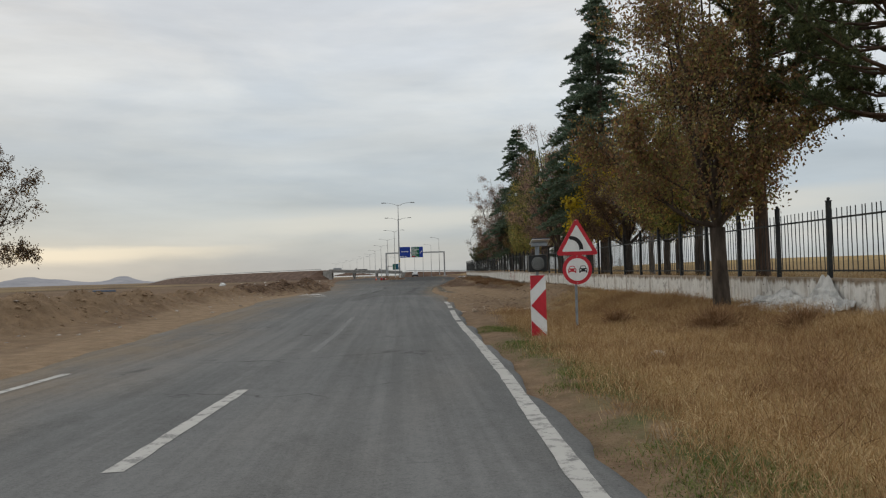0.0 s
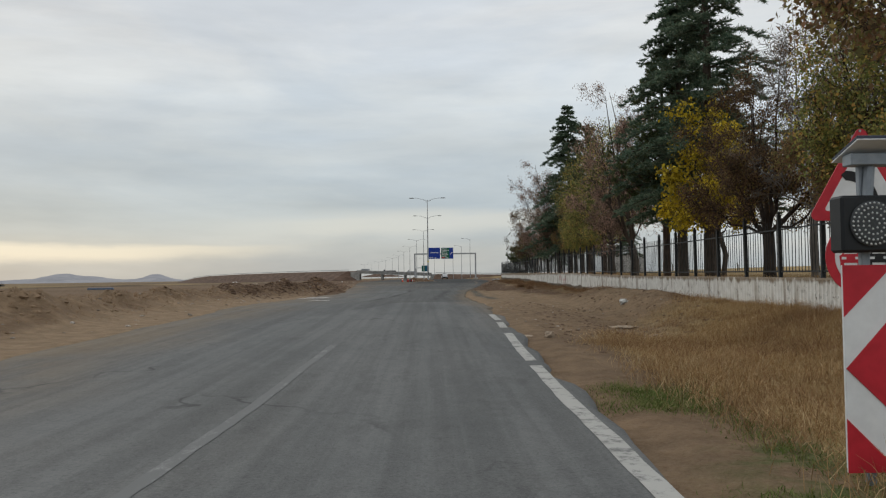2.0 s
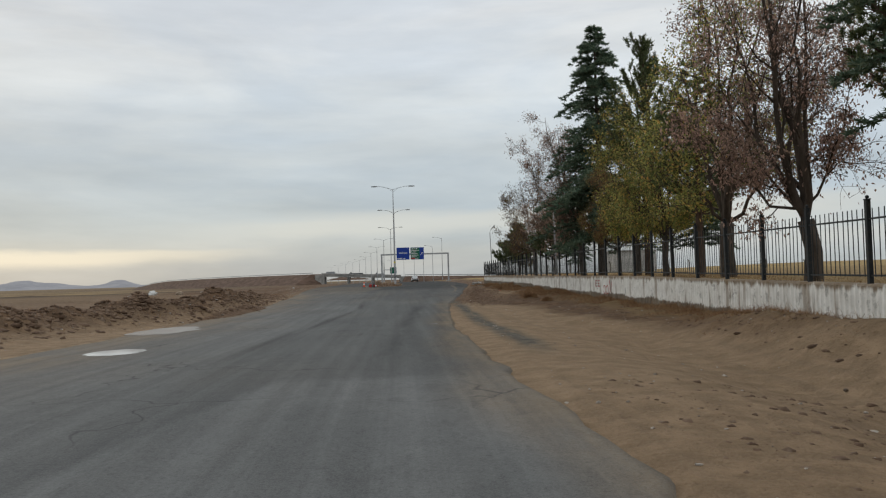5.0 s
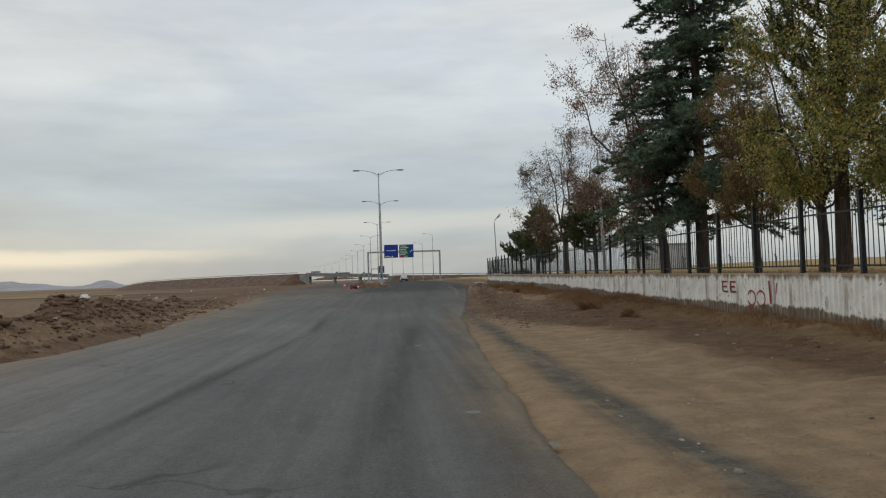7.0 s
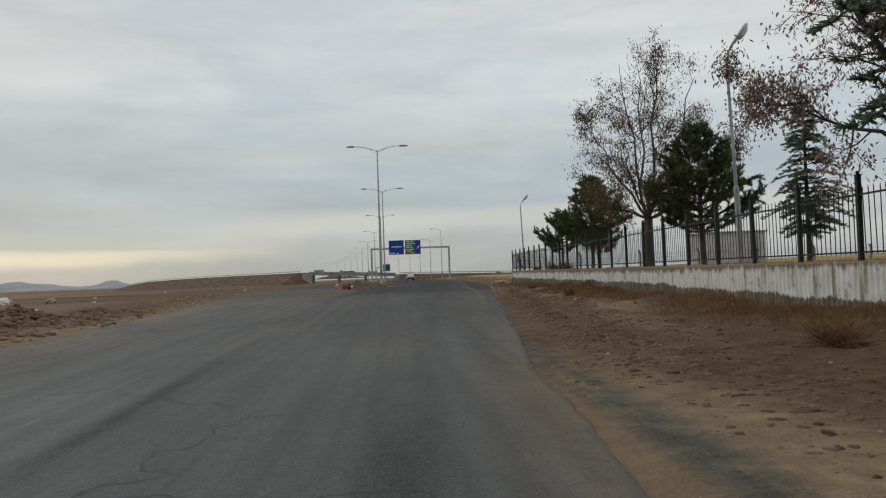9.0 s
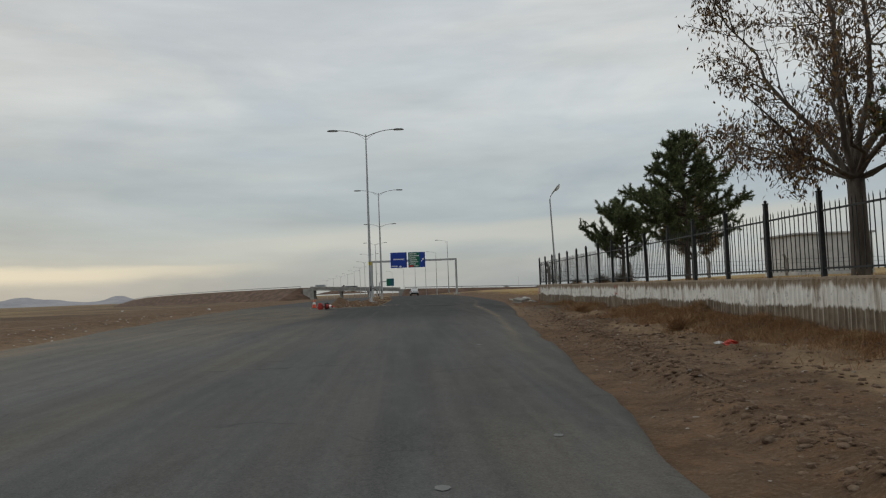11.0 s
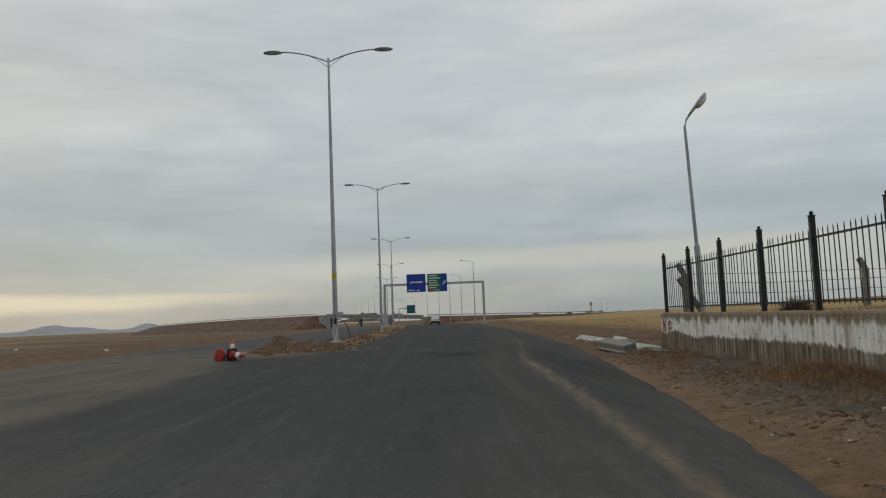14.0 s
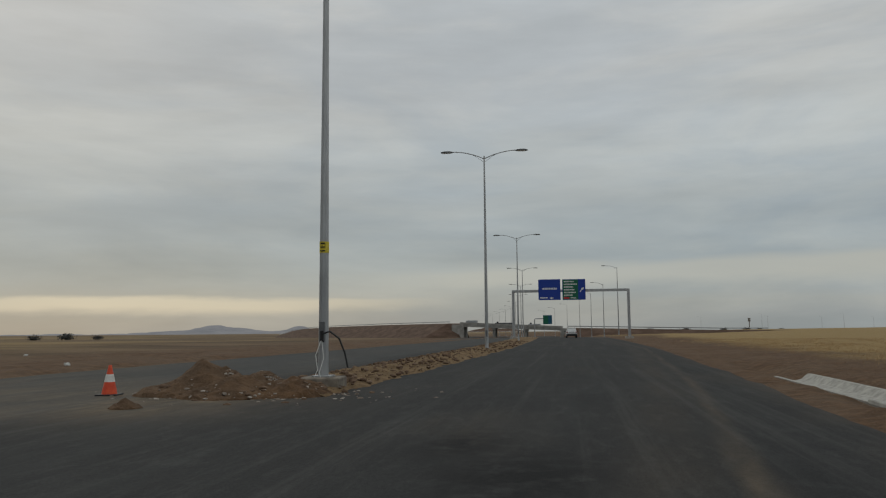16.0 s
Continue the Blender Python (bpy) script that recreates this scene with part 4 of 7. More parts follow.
class Wood:
    """Collects tapered limbs into one mesh."""

    def __init__(self):
        self.v, self.f, self.n = [], [], 0

    def limb(self, pts, radii, sides):
        pts = np.asarray(pts)
        way = unit(np.gradient(pts, axis=0))
        ref = np.array([0, 0, 1.0]) if abs(way[0][2]) < 0.8 else np.array([1.0, 0, 0])
        side = unit(np.cross(way, ref))
        up = np.cross(side, way)
        a = np.arange(sides) * 2 * np.pi / sides
        ring = pts[:, None] + np.asarray(radii)[:, None, None] * (np.cos(a)[None, :, None] * side[:, None] + np.sin(a)[None, :, None] * up[:, None])
        self.v.append(ring.reshape(-1, 3))
        for i in range(len(pts) - 1):
            o = self.n + i * sides
            for k_ in range(sides):
                self.f.append((o + k_, o + (k_ + 1) % sides, o + sides + (k_ + 1) % sides, o + sides + k_))
        self.f.append(tuple(self.n + (len(pts) - 1) * sides + k_ for k_ in range(sides)))
        self.n += len(pts) * sides

    def reshape(self, f):
        self.v = [f(v) for v in self.v]

    def ob(self, name, material, parent):
        """The trunk as one part, and the limbs and twigs joined as another."""
        first_v = len(self.v[0])
        own = [f_ for f_ in self.f if max(f_) < first_v]
        rest = [tuple(i - first_v for i in f_) for f_ in self.f[len(own):]]
        made = mesh_ob(name, self.v[0], own, material, parent, soft=True)
        if rest:
            tagged(mesh_ob("branch_framework", np.concatenate(self.v[1:]), rest, material, parent, soft=True), kind="stuff")
        return made


def rhombs(rng, centres, ways, length, width, vary=0.35):
    """Leaf-shaped quads at centres along ways."""
    n = len(centres)
    ln = length * (1 + vary * rng.uniform(-1, 1, (n, 1)))
    side = unit(np.cross(ways, rng.normal(size=(n, 3))))
    w = width * (1 + vary * rng.uniform(-1, 1, (n, 1)))
    a, b = centres, centres + ways * ln
    m = centres + ways * ln * 0.45 + np.cross(side, ways) * w * 0.25
    return np.stack([a, m + side * w / 2, b, m - side * w / 2], 1)


def blades(rng, roots, ways, length, width):
    n = len(roots)
    side = unit(np.cross(ways, rng.normal(size=(n, 3)))) * width / 2
    ln = length * rng.uniform(0.7, 1.2, (n, 1))
    return np.stack([roots - side, roots + side, roots + ways * ln], 1)


def vase(seed, height, wide, leaf, leaves, size, label, stems=5, bole=0.17, trunk_radius=0.2, low=3, sway=(0.0, 0.0), hang=0.3, narrow=0.5, clump=0.1, wood=None, kids=(10, 7, 5), patchy=0.8, flat=0.55):
    """A broad-leaved tree that forks low into upswept stems under a wide, uneven dome; sway shifts the crown sideways."""
    rng = np.random.default_rng(seed)
    tree = empty("tree", label, "tree")
    w, twigs = Wood(), []
    fork = bole * height
    base = np.array([(0, 0, -0.25), (rng.normal(0, 0.04), rng.normal(0, 0.04), fork * 0.5), (sway[0] * 0.12, sway[1] * 0.12, fork)])
    w.limb(base, [trunk_radius * 1.12, trunk_radius * 0.92, trunk_radius * 0.9], 10)
    mid = np.array([sway[0], sway[1], 0.0])

    def shoot(p, d, length, r, level):
        n = (6, 5, 4, 4)[level]
        pts, q, dd = [p], p.copy(), d.copy()
        for _ in range(n - 1):
            dd = unit(dd + rng.normal(0, 0.17 + 0.04 * level, 3) + np.array([0, 0, (0.05, 0.06, 0.02, -0.05 * hang)[level]]))
            q = q + dd * length / (n - 1)
            pts.append(q.copy())
        pts = np.array(pts)
        branch(pts, r, length, level)

    def branch(pts, r, length, level):
        n = len(pts)
        w.limb(pts, np.linspace(r, max(0.004, r * 0.12), n), (8, 5, 4, 3)[level])
        if level >= 2:
            twigs.append(pts)
        if level == 3:
            return
        for c in range(kids[level]):
            s_ = rng.uniform(0.22 if level == 0 else 0.15, 1.0)
            i = min(int(s_ * (n - 1)), n - 2)
            start = pts[i] + (pts[i + 1] - pts[i]) * (s_ * (n - 1) - i)
            along = unit(pts[i + 1] - pts[i])
            away = start - mid
            away[2] = 0
            away = unit(away + 1e-3)
            d = unit(along * 0.55 + unit(rng.normal(size=3)) * 0.75 + away * 0.35 + np.array([0, 0, 0.12]))
            ll = length * rng.uniform(0.36, 0.62) * (1.15 - 0.55 * s_) * (1.0, 1.05, 1.1)[level]
            shoot(start, d, max(ll, 0.16), max(0.005, r * (1 - 0.7 * s_) * rng.uniform(0.32, 0.5)), level + 1)

    top = base[-1]
    for c in range(stems + low):
        a = 2 * np.pi * c * 0.382 + seed + rng.uniform(-0.3, 0.3)
        if c < stems:
            u = (0.15 + 0.75 * (c + 0.5) / stems) * rng.uniform(0.85, 1.1)
            zt = height * (1 - flat * u * u) * rng.uniform(0.92, 1.0)
        else:
            u, zt = rng.uniform(0.8, 1.0), height * rng.uniform(0.34, 0.5)
        end = mid + np.array([np.cos(a) * u * wide * 0.42, np.sin(a) * u * wide * 0.42, zt])
        bow = top + (end - top) * np.array([0.55, 0.55, 0.38])
        s_ = np.linspace(0, 1, 8)[:, None]
        pts = (1 - s_) ** 2 * top + 2 * s_ * (1 - s_) * bow + s_**2 * end
        pts[1:-1] += rng.normal(0, 0.025 * height * 0.4, (6, 3))
        branch(pts, trunk_radius * rng.uniform(0.34, 0.52) * (1 if c < stems else 0.6), float(np.linalg.norm(end - top)) * 0.62, 0)
    w.ob("trunk", wood or BARK, tree)
    wgt = np.repeat([len(t) * math.exp(rng.normal(0, patchy)) for t in twigs], [len(t) for t in twigs])
    pts = np.concatenate(twigs)
    c = pts[rng.choice(len(pts), leaves, p=wgt / wgt.sum())] + rng.normal(0, clump, (leaves, 3))
    ways = unit(rng.normal(size=(leaves, 3)) + np.array([0, 0, -hang * 3 - 0.2]))
    quads_ob("crown", rhombs(rng, c, ways, size, size * narrow), leaves, 4, leaf, tree)
    return tree


def cedar(seed, height, radius, label, needles=NEEDLE_CEDAR, droop=0.18, gaps=0.15, bottom=0.12, dense=40):
    """A conifer with layered, slightly drooping boughs and flat sprays of needles."""
    rng = np.random.default_rng(seed)
    tree = empty("conifer", label, "conifer")
    w, sets = Wood(), []
    w.limb([(0, 0, -0.25), (0.03, 0, height * 0.4), (0, 0.02, height * 0.75), (0, 0, height)], [0.017 * height, 0.012 * height, 0.006 * height, 0.01], 9)
    z = height * bottom
    while z < height * 0.985:
        f = (z / height - bottom) / (1 - bottom)
        reach = radius * (1 - f) ** 0.75 * (0.72 + 0.28 * min(1, f / 0.15))
        for c in range(int(rng.integers(5, 9))):
            if rng.random() < gaps:
                continue
            a = rng.uniform(0, 2 * np.pi)
            ln = max(0.25, reach * rng.uniform(0.55, 1.2))
            n = 6
            s = np.linspace(0, 1, n)
            out = np.array([np.cos(a), np.sin(a), 0.0])
            rise = 0.18 + 0.35 * f
            pts = out * (s * ln)[:, None] + np.array([0, 0, 1.0]) * (z + ln * (rise * s - (rise + droop) * s**2))[:, None]
            pts = pts + rng.normal(0, 0.03, pts.shape)
            w.limb(pts, np.linspace(0.012 + 0.012 * ln, 0.006, n), 4)
            m = int(6 + ln * 7)
            for q in range(m):
                t = (q + 0.7) / m
                if t < 0.12:
                    continue
                base = np.array([np.interp(t, s, pts[:, i]) for i in range(3)])
                side = np.array([-out[1], out[0], 0]) * (1 if q % 2 else -1)
                tw = unit(out * 0.65 + side * rng.uniform(0.5, 1.1) + np.array([0, 0, rng.normal(0.0, 0.3)]))
                tl = (0.22 + 0.32 * ln * (1 - t) * 0.6) * rng.uniform(0.7, 1.2)
                k_ = int(dense * (0.5 + tl))
                u = rng.uniform(0, 1, k_)
                roots = base + tw * (u * tl)[:, None]
                ways = unit(tw * 0.6 + rng.normal(0, 0.65, (k_, 3)) * np.array([1, 1, 0.55]) + np.array([0, 0, 0.1]))
                sets.append(np.concatenate([roots, ways], 1))
        z += height * 0.021 + 0.10
    w.ob("trunk", BARK, tree)
    sets = np.concatenate(sets)
    q = blades(rng, sets[:, :3], sets[:, 3:], 0.17, 0.05)
    quads_ob("crown", q, len(q), 3, needles, tree)
    return tree


def pine(seed, height, radius, label, bare=0.2, tufts=700, tuft=0.2, per=34, wood=None, top=1.0, rise=1.0, many=(4, 7), brush=0.34, twigs=5):
    """A pine: upswept boughs that end in round brushes of long needles."""
    rng = np.random.default_rng(seed)
    tree = empty("pine_tree", label, "pine tree")
    w = Wood()
    r0 = 0.014 * height + 0.035
    w.limb([(0, 0, -0.25), (rng.normal(0, 0.05), rng.normal(0, 0.05), height * 0.35), (rng.normal(0, 0.08), rng.normal(0, 0.08), height * 0.7), (0, 0, height * 0.98)], [r0, r0 * 0.8, r0 * 0.45, 0.02], 8)
    tips = [(np.array([0, 0, height * 0.98]), np.array([0, 0, 1.0]))]
    z = height * bare
    while z < height * 0.96:
        f = (z - height * bare) / (height * (1 - bare))
        shape = np.interp(f, [0, 0.15, 0.45, 0.8, 1], [0.78, 1.0, 0.76, 0.36, 0.08]) * top
        for c in range(int(rng.integers(*many))):
            a = rng.uniform(0, 2 * np.pi)
            ln = radius * shape * rng.uniform(0.7, 1.15)
            out = np.array([np.cos(a), np.sin(a), 0.0])
            s = np.linspace(0, 1, 5)
            pts = out * (s * ln)[:, None] + np.array([0, 0, 1.0]) * (z + ln * rise * (0.1 * s + 0.35 * s**2))[:, None] + rng.normal(0, 0.03, (5, 3))
            w.limb(pts, np.linspace(0.012 + 0.014 * ln, 0.008, 5), 5)
            for q in range(int(3 + ln * twigs)):
                t = rng.uniform(0.35, 1.0)
                base = np.array([np.interp(t, s, pts[:, i]) for i in range(3)])
                d = unit(out * 0.6 + rng.normal(0, 0.55, 3) + np.array([0, 0, 0.7 + 0.5 * (rise - 1)]))
                end = base + d * rng.uniform(0.12, 0.4) * (0.5 + 0.25 * ln)
                w.limb([base, (base + end) / 2 + rng.normal(0, 0.02, 3), end], [0.01, 0.008, 0.006], 3)
                tips.append((end, d))
        z += height * 0.035 + 0.07
    w.ob("trunk", wood or BARK_RED, tree)
    pos, d = np.array([t[0] for t in tips]), np.array([t[1] for t in tips])
    n = len(pos) * per
    root = np.repeat(pos, per, 0) - np.repeat(d, per, 0) * rng.uniform(0, brush, (n, 1))
    ways = unit(np.repeat(d, per, 0) * 0.75 + rng.normal(0, 0.6, (n, 3)))
    q = blades(rng, root, ways, tuft, 0.028)
    quads_ob("crown", q, n, 3, NEEDLE_PINE, tree)
    return tree


def plant(tree, y, off, turn=0, size=1.0, lean=(0, 0), sink=0.0):
    x = float(wall_x(y)) + off
    tree.matrix_basis = pose(x, y, float(ground_z(x, y)) - sink, lean[0], lean[1], turn) @ Matrix.Diagonal((size, size, size, 1))
    return tree


def again(tree, y, off, turn, size=1.0, label="", stretch=1.0):
    x = float(wall_x(y)) + off
    m = pose(x, y, float(ground_z(x, y)), 0, 0, turn)
    keep = tree.scale.copy()
    tree.scale = (size, size, size * stretch)
    made = copy_thing(tree, m)
    tree.scale = keep
    if label:
        tagged(made, label)
    return made


rust = plant(vase(11, 9.4, 5.8, LEAF_RUST, 36000, 0.085, "broad tree with rust-brown and olive autumn leaves", stems=7, bole=0.2, trunk_radius=0.19, low=4, narrow=0.6, clump=0.17, sway=(-0.3, 0.3), patchy=0.7), 15.4, -0.75, 0)
olive = plant(vase(12, 7.6, 4.8, LEAF_OLIVE, 19000, 0.085, "dense tree with olive-green leaves behind the fence", stems=7, bole=0.2, trunk_radius=0.14, low=4, narrow=0.6, clump=0.17, patchy=0.6), 21.5, 1.1, 10)
again(olive, 23.6, 1.2, 120, 0.9)
again(rust, 25.2, 1.3, 150, 0.64)
plant(vase(41, 7.4, 4.2, LEAF_DRY, 900, 0.07, "leafless slender tree with pale thin twigs", stems=5, bole=0.24, trunk_radius=0.1, low=1, patchy=1.4, flat=0.4, wood=bark("pale_bark", (0.13, 0.115, 0.10), (0.24, 0.215, 0.19))), 27.5, 1.5, 0)
bare = plant(vase(18, 6.0, 5.2, LEAF_DRY, 34000, 0.065, "dark low-forked tree, nearly bare, with brown twigs", stems=6, bole=0.2, trunk_radius=0.17, low=4, clump=0.1, patchy=0.9, wood=bark("dark_bark", (0.036, 0.029, 0.025), (0.085, 0.068, 0.056))), 29.1, 1.0, 20)
yellow = plant(vase(13, 5.9, 3.7, LEAF_YELLOW, 8500, 0.115, "slender tree with bright yellow autumn leaves", stems=5, bole=0.24, trunk_radius=0.085, low=3, narrow=0.75, clump=0.12, sway=(-0.6, 0.0), patchy=1.3), 33.4, 1.3, 0)
plant(vase(14, 9.3, 4.6, LEAF_PINK, 17000, 0.09, "low-forked tree with thin faded pinkish-brown leaves", stems=6, bole=0.15, trunk_radius=0.2, low=3, clump=0.13, sway=(-0.9, 0.0), narrow=0.45, hang=0.5, patchy=1.0), 44.2, 1.1, 0)
forked = plant(vase(19, 8.9, 6.2, LEAF_OLIVE, 12500, 0.09, "large forked tree with a dark trunk and olive leaves", stems=6, bole=0.17, trunk_radius=0.21, low=3, narrow=0.6, clump=0.15, patchy=0.8), 48.5, 1.0, 70)
again(olive, 54.1, 1.1, 80, 0.84)
again(olive, 57.5, 1.1, 220, 0.82, "tall tree with olive-green leaves", 1.1)
again(rust, 60.9, 1.3, 15, 0.5, "", 1.25)
plant(vase(15, 8.9, 5.6, LEAF_PINK, 15000, 0.09, "tall leaning tree with few dry brown leaves", wood=GREYBARK, stems=5, bole=0.2, trunk_radius=0.17, low=2, hang=0.5, clump=0.13, kids=(13, 7, 5), sway=(-1.3, 0.3), narrow=0.42, patchy=0.9, flat=0.5), 67.3, 1.1, 0)
plant(vase(16, 8.9, 8.2, LEAF_DRY, 12500, 0.105, "low-forked tree with hanging dark pods and few brown leaves", wood=GREYBARK, stems=6, bole=0.2, trunk_radius=0.17, low=6, flat=0.72, hang=0.7, narrow=0.36, clump=0.13, patchy=1.0, kids=(13, 6, 5)), 83.2, 1.1, 115)
tall = plant(cedar(21, 14.4, 3.6, "tall dark blue-green cedar with layered boughs", bottom=0.18, gaps=0.18, dense=46), 35.3, 1.6, 0)
broad = plant(cedar(22, 12.7, 3.9, "large dark green cedar with wide layered boughs", droop=0.22, gaps=0.12, bottom=0.14, dense=50), 65.3, 1.6, 30)
again(tall, 37.8, 1.4, 100, 0.86)
again(tall, 56.6, 3.4, 200, 0.45)
again(tall, 74.5, 2.4, 260, 0.3, "small dark cedar behind the fence")
scots = plant(pine(31, 11.5, 2.7, "tall pine with reddish trunk and open crown", bare=0.28, tuft=0.15, per=52, brush=0.14, twigs=10), 17.2, 1.1, 0)
again(scots, 12.9, 2.0, 120, 1.0)
again(scots, 38.6, 1.0, 210, 0.8)
again(scots, 51.1, 1.2, 60, 0.62)
plant(pine(34, 9.8, 1.7, "slim pine with dense upright shoots", bare=0.3, tuft=0.14, per=60, rise=2.6, many=(5, 8)), 57.4, 1.5, 0)
young = plant(pine(32, 4.6, 1.8, "bushy young pine with dense dark green needles", bare=0.24, tuft=0.11, per=70, wood=BARK, rise=0.9, many=(5, 8), brush=0.3, twigs=9), 92.3, 1.2, 0)
small = plant(pine(33, 3.2, 1.45, "small bushy pine with dense dark green needles", bare=0.3, tuft=0.11, per=70, wood=BARK, rise=1.5, many=(5, 8), brush=0.3, twigs=8), 99.1, 1.1, 50)
again(young, 80.6, 2.1, 100, 1.05)
again(rust, 93.6, 1.9, 60, 0.38, "small rust-brown tree behind the fence")
left_tree = vase(17, 6.9, 6.2, LEAF_DRY, 8000, 0.1, "small roadside tree with few dark leaves", stems=5, bole=0.3, trunk_radius=0.11, low=2, clump=0.1)
left_tree.matrix_basis = pose(-17.6, 28.0, float(ground_z(-17.6, 28.0)), 0, 0, 70)

# ---- road markings and patches ----
k = Mat("worn_road_paint", 0.8, 0, 0.2)
worn = k.step(k.noise(5.5, 8, 0.75), 0.36, 0.52)
k.colour(k.mix(worn, (0.17, 0.17, 0.165), k.mix(k.noise(1.2, 4), (0.36, 0.355, 0.33), (0.47, 0.46, 0.435))))
k.bump(k.noise(50, 3), 0.3, 0.004)
PAINT = k.m
k = Mat("faint_road_paint", 0.85, 0, 0.2)
k.colour(k.mix(k.step(k.noise(7.0, 7, 0.75, (1, 0.4, 1)), 0.52, 0.68), (0.155, 0.158, 0.156), (0.25, 0.25, 0.245)))
FAINT = k.m


def line_x(y):
    return np.interp(y, [-10, 0, 3.6, 8, 14, 20, 27], [-1.0, -0.68, -0.54, -0.33, -0.16, -0.08, 0.16])


def road_z(x, y):
    return float(lane(y)) + 0.012 * float(fbm(np.array(float(x)), np.array(float(y)), 3.0, 25, 2)) + 0.006


def strip(name, x_of, y0, y1, width, material, label, ragged=0.008, lift=0.004):
    """A painted or laid strip on the road with ragged sides."""
    ys_ = np.arange(y0, y1 + 0.01, 0.25)
    v = []
    for i, y in enumerate(ys_):
        for s in (-1, 1):
            xx = float(x_of(y)) + s * width / 2 + random.uniform(-ragged, ragged)
            v.append((xx, y + random.uniform(-ragged, ragged), road_z(xx, y) + lift))
    n = len(ys_)
    fs = [(2 * i, 2 * i + 1, 2 * i + 3, 2 * i + 2) for i in range(n - 1)]
    return tagged(mesh_ob(name, v, fs, material), label, "road marking", kind="structure")


for a, b in ((-8, 18.7), (19.0, 23.4), (24.5, 26.0), (26.7, 28.8)):
    strip("edge_line", line_x, a, b, 0.16, PAINT, "worn white edge line on the asphalt")
for a, b in ((3.6, 7.8), (-9, -5)):
    strip("lane_line", lambda y: -3.66 + 0.02 * (y - 4), a, b, 0.15, PAINT, "worn white dashed lane line")
strip("lane_line", lambda y: -3.16 + 0.015 * (y - 17), 12.0, 21.5, 0.12, FAINT, "almost worn-off white lane line")
strip("edge_line", lambda y: -6.72 + 0.02 * (y - 8), -8, 10.1, 0.14, PAINT, "worn white edge line half under dust")

def blot(name, x, y, rx, ry_, material, label, lift=0.007, seed=0, category="road patch", square=0.0):
    rng = np.random.default_rng(seed)
    ring = []
    for a in np.linspace(0, 2 * np.pi, 26, endpoint=False):
        r = 1 + rng.normal(0, 0.07)
        if square:
            r *= 1 / max(abs(math.cos(a)), abs(math.sin(a))) ** square
        ring.append((x + rx * r * math.cos(a), y + ry_ * r * math.sin(a), road_z(x + rx * r * math.cos(a), y + ry_ * r * math.sin(a)) + lift))
    ring.append((x, y, road_z(x, y) + lift))
    return tagged(mesh_ob(name, ring, [(i, (i + 1) % 26, 26) for i in range(26)], material), label, category, kind="structure")


# the bright sky reflection is painted into the puddles' base colour
k = Mat("sky_pale_puddle", 0.12, 0, 0.5)
k.colour(k.mix(k.noise(2, 3), (0.60, 0.60, 0.58), (0.72, 0.72, 0.70)))
blot("puddle", -6.3, 42.0, 0.5, 0.8, k.m, "shallow puddle at the road's dusty edge, painted pale like reflected sky", 0.005, 7, "puddle")
blot("puddle", -7.7, 49.7, 0.85, 1.8, k.m, "shallow puddle at the road's dusty edge, painted pale like reflected sky", 0.005, 6, "puddle")
for x, y, s in ((-0.1, 49.2, 0.07), (0.35, 47.6, 0.05), (-0.35, 56.5, 0.07), (1.9, 76.0, 0.04), (0.9, 74.6, 0.05), (3.4, 85.5, 0.04), (2.2, 85.2, 0.05)):
    pale = abs(x) < 3
    blot("mortar_splash" if pale else "mud_streak", x, y, s, s * 1.3, FAINT if pale else CLOD, "pale dried splash on the asphalt" if pale else "brown mud streak on the asphalt", 0.005, int(y), "stain")  # dried mortar

# ---- warning signs at the roadside ----
GREYPOST = plain("sign_post_steel", (0.26, 0.29, 0.32), 0.5, 0.4)
SX, SY = 2.315, 15.2
sign = empty("road_sign", "triangular bend sign above a round no-overtaking sign on one post", "road sign")
part("post", tube(bmesh.new(), [(SX - 0.02, SY, float(ground_z(SX, SY)) - 0.3), (SX, SY, 2.3)], 0.03, 8), GREYPOST, sign)


def round_tri(cx, cz, side, corner=0.05):
    h = side * 0.866
    pts = []
    for k_, (px, pz) in enumerate(((cx, cz + h * 2 / 3), (cx - side / 2, cz - h / 3), (cx + side / 2, cz - h / 3))):
        a0 = (30, 150, 270)[k_]
        d = math.hypot(px - cx, pz - cz)
        ox, oz = cx + (px - cx) * (1 - 2 * corner / d), cz + (pz - cz) * (1 - 2 * corner / d)
        for a in np.linspace(a0, a0 + 120, 6):
            pts.append((ox + corner * math.cos(radians(a)), oz + corner * math.sin(radians(a))))
    return pts


def disc(cx, cz, r, n=36):
    return [(cx + r * math.cos(a), cz + r * math.sin(a)) for a in np.linspace(0, 2 * math.pi, n, endpoint=False)]


TZ = 1.83
tri = part("triangle_plate", prism(bmesh.new(), round_tri(SX + 0.03, TZ, 0.99), SY - 0.045, SY - 0.035), SIGNRED, sign, "red-bordered triangular warning plate")
part("white_field", prism(bmesh.new(), round_tri(SX + 0.03, TZ, 0.70, 0.02), SY - 0.050, SY - 0.0445), SIGNWHITE, tri)
outer, inner = [], []
for a in np.linspace(0, 78, 9):
    outer.append((SX - 0.12 + 0.29 * math.sin(radians(a)), TZ - 0.15 + 0.30 * math.cos(radians(a)) + 0.0))
    inner.append((SX - 0.12 + 0.20 * math.sin(radians(a)), TZ - 0.15 + 0.215 * math.cos(radians(a))))
bend = [(SX - 0.16, TZ + 0.11)] + outer + [(SX + 0.17, TZ - 0.17), (SX + 0.125, TZ - 0.15), (SX + 0.08, TZ - 0.17)] + inner[::-1]
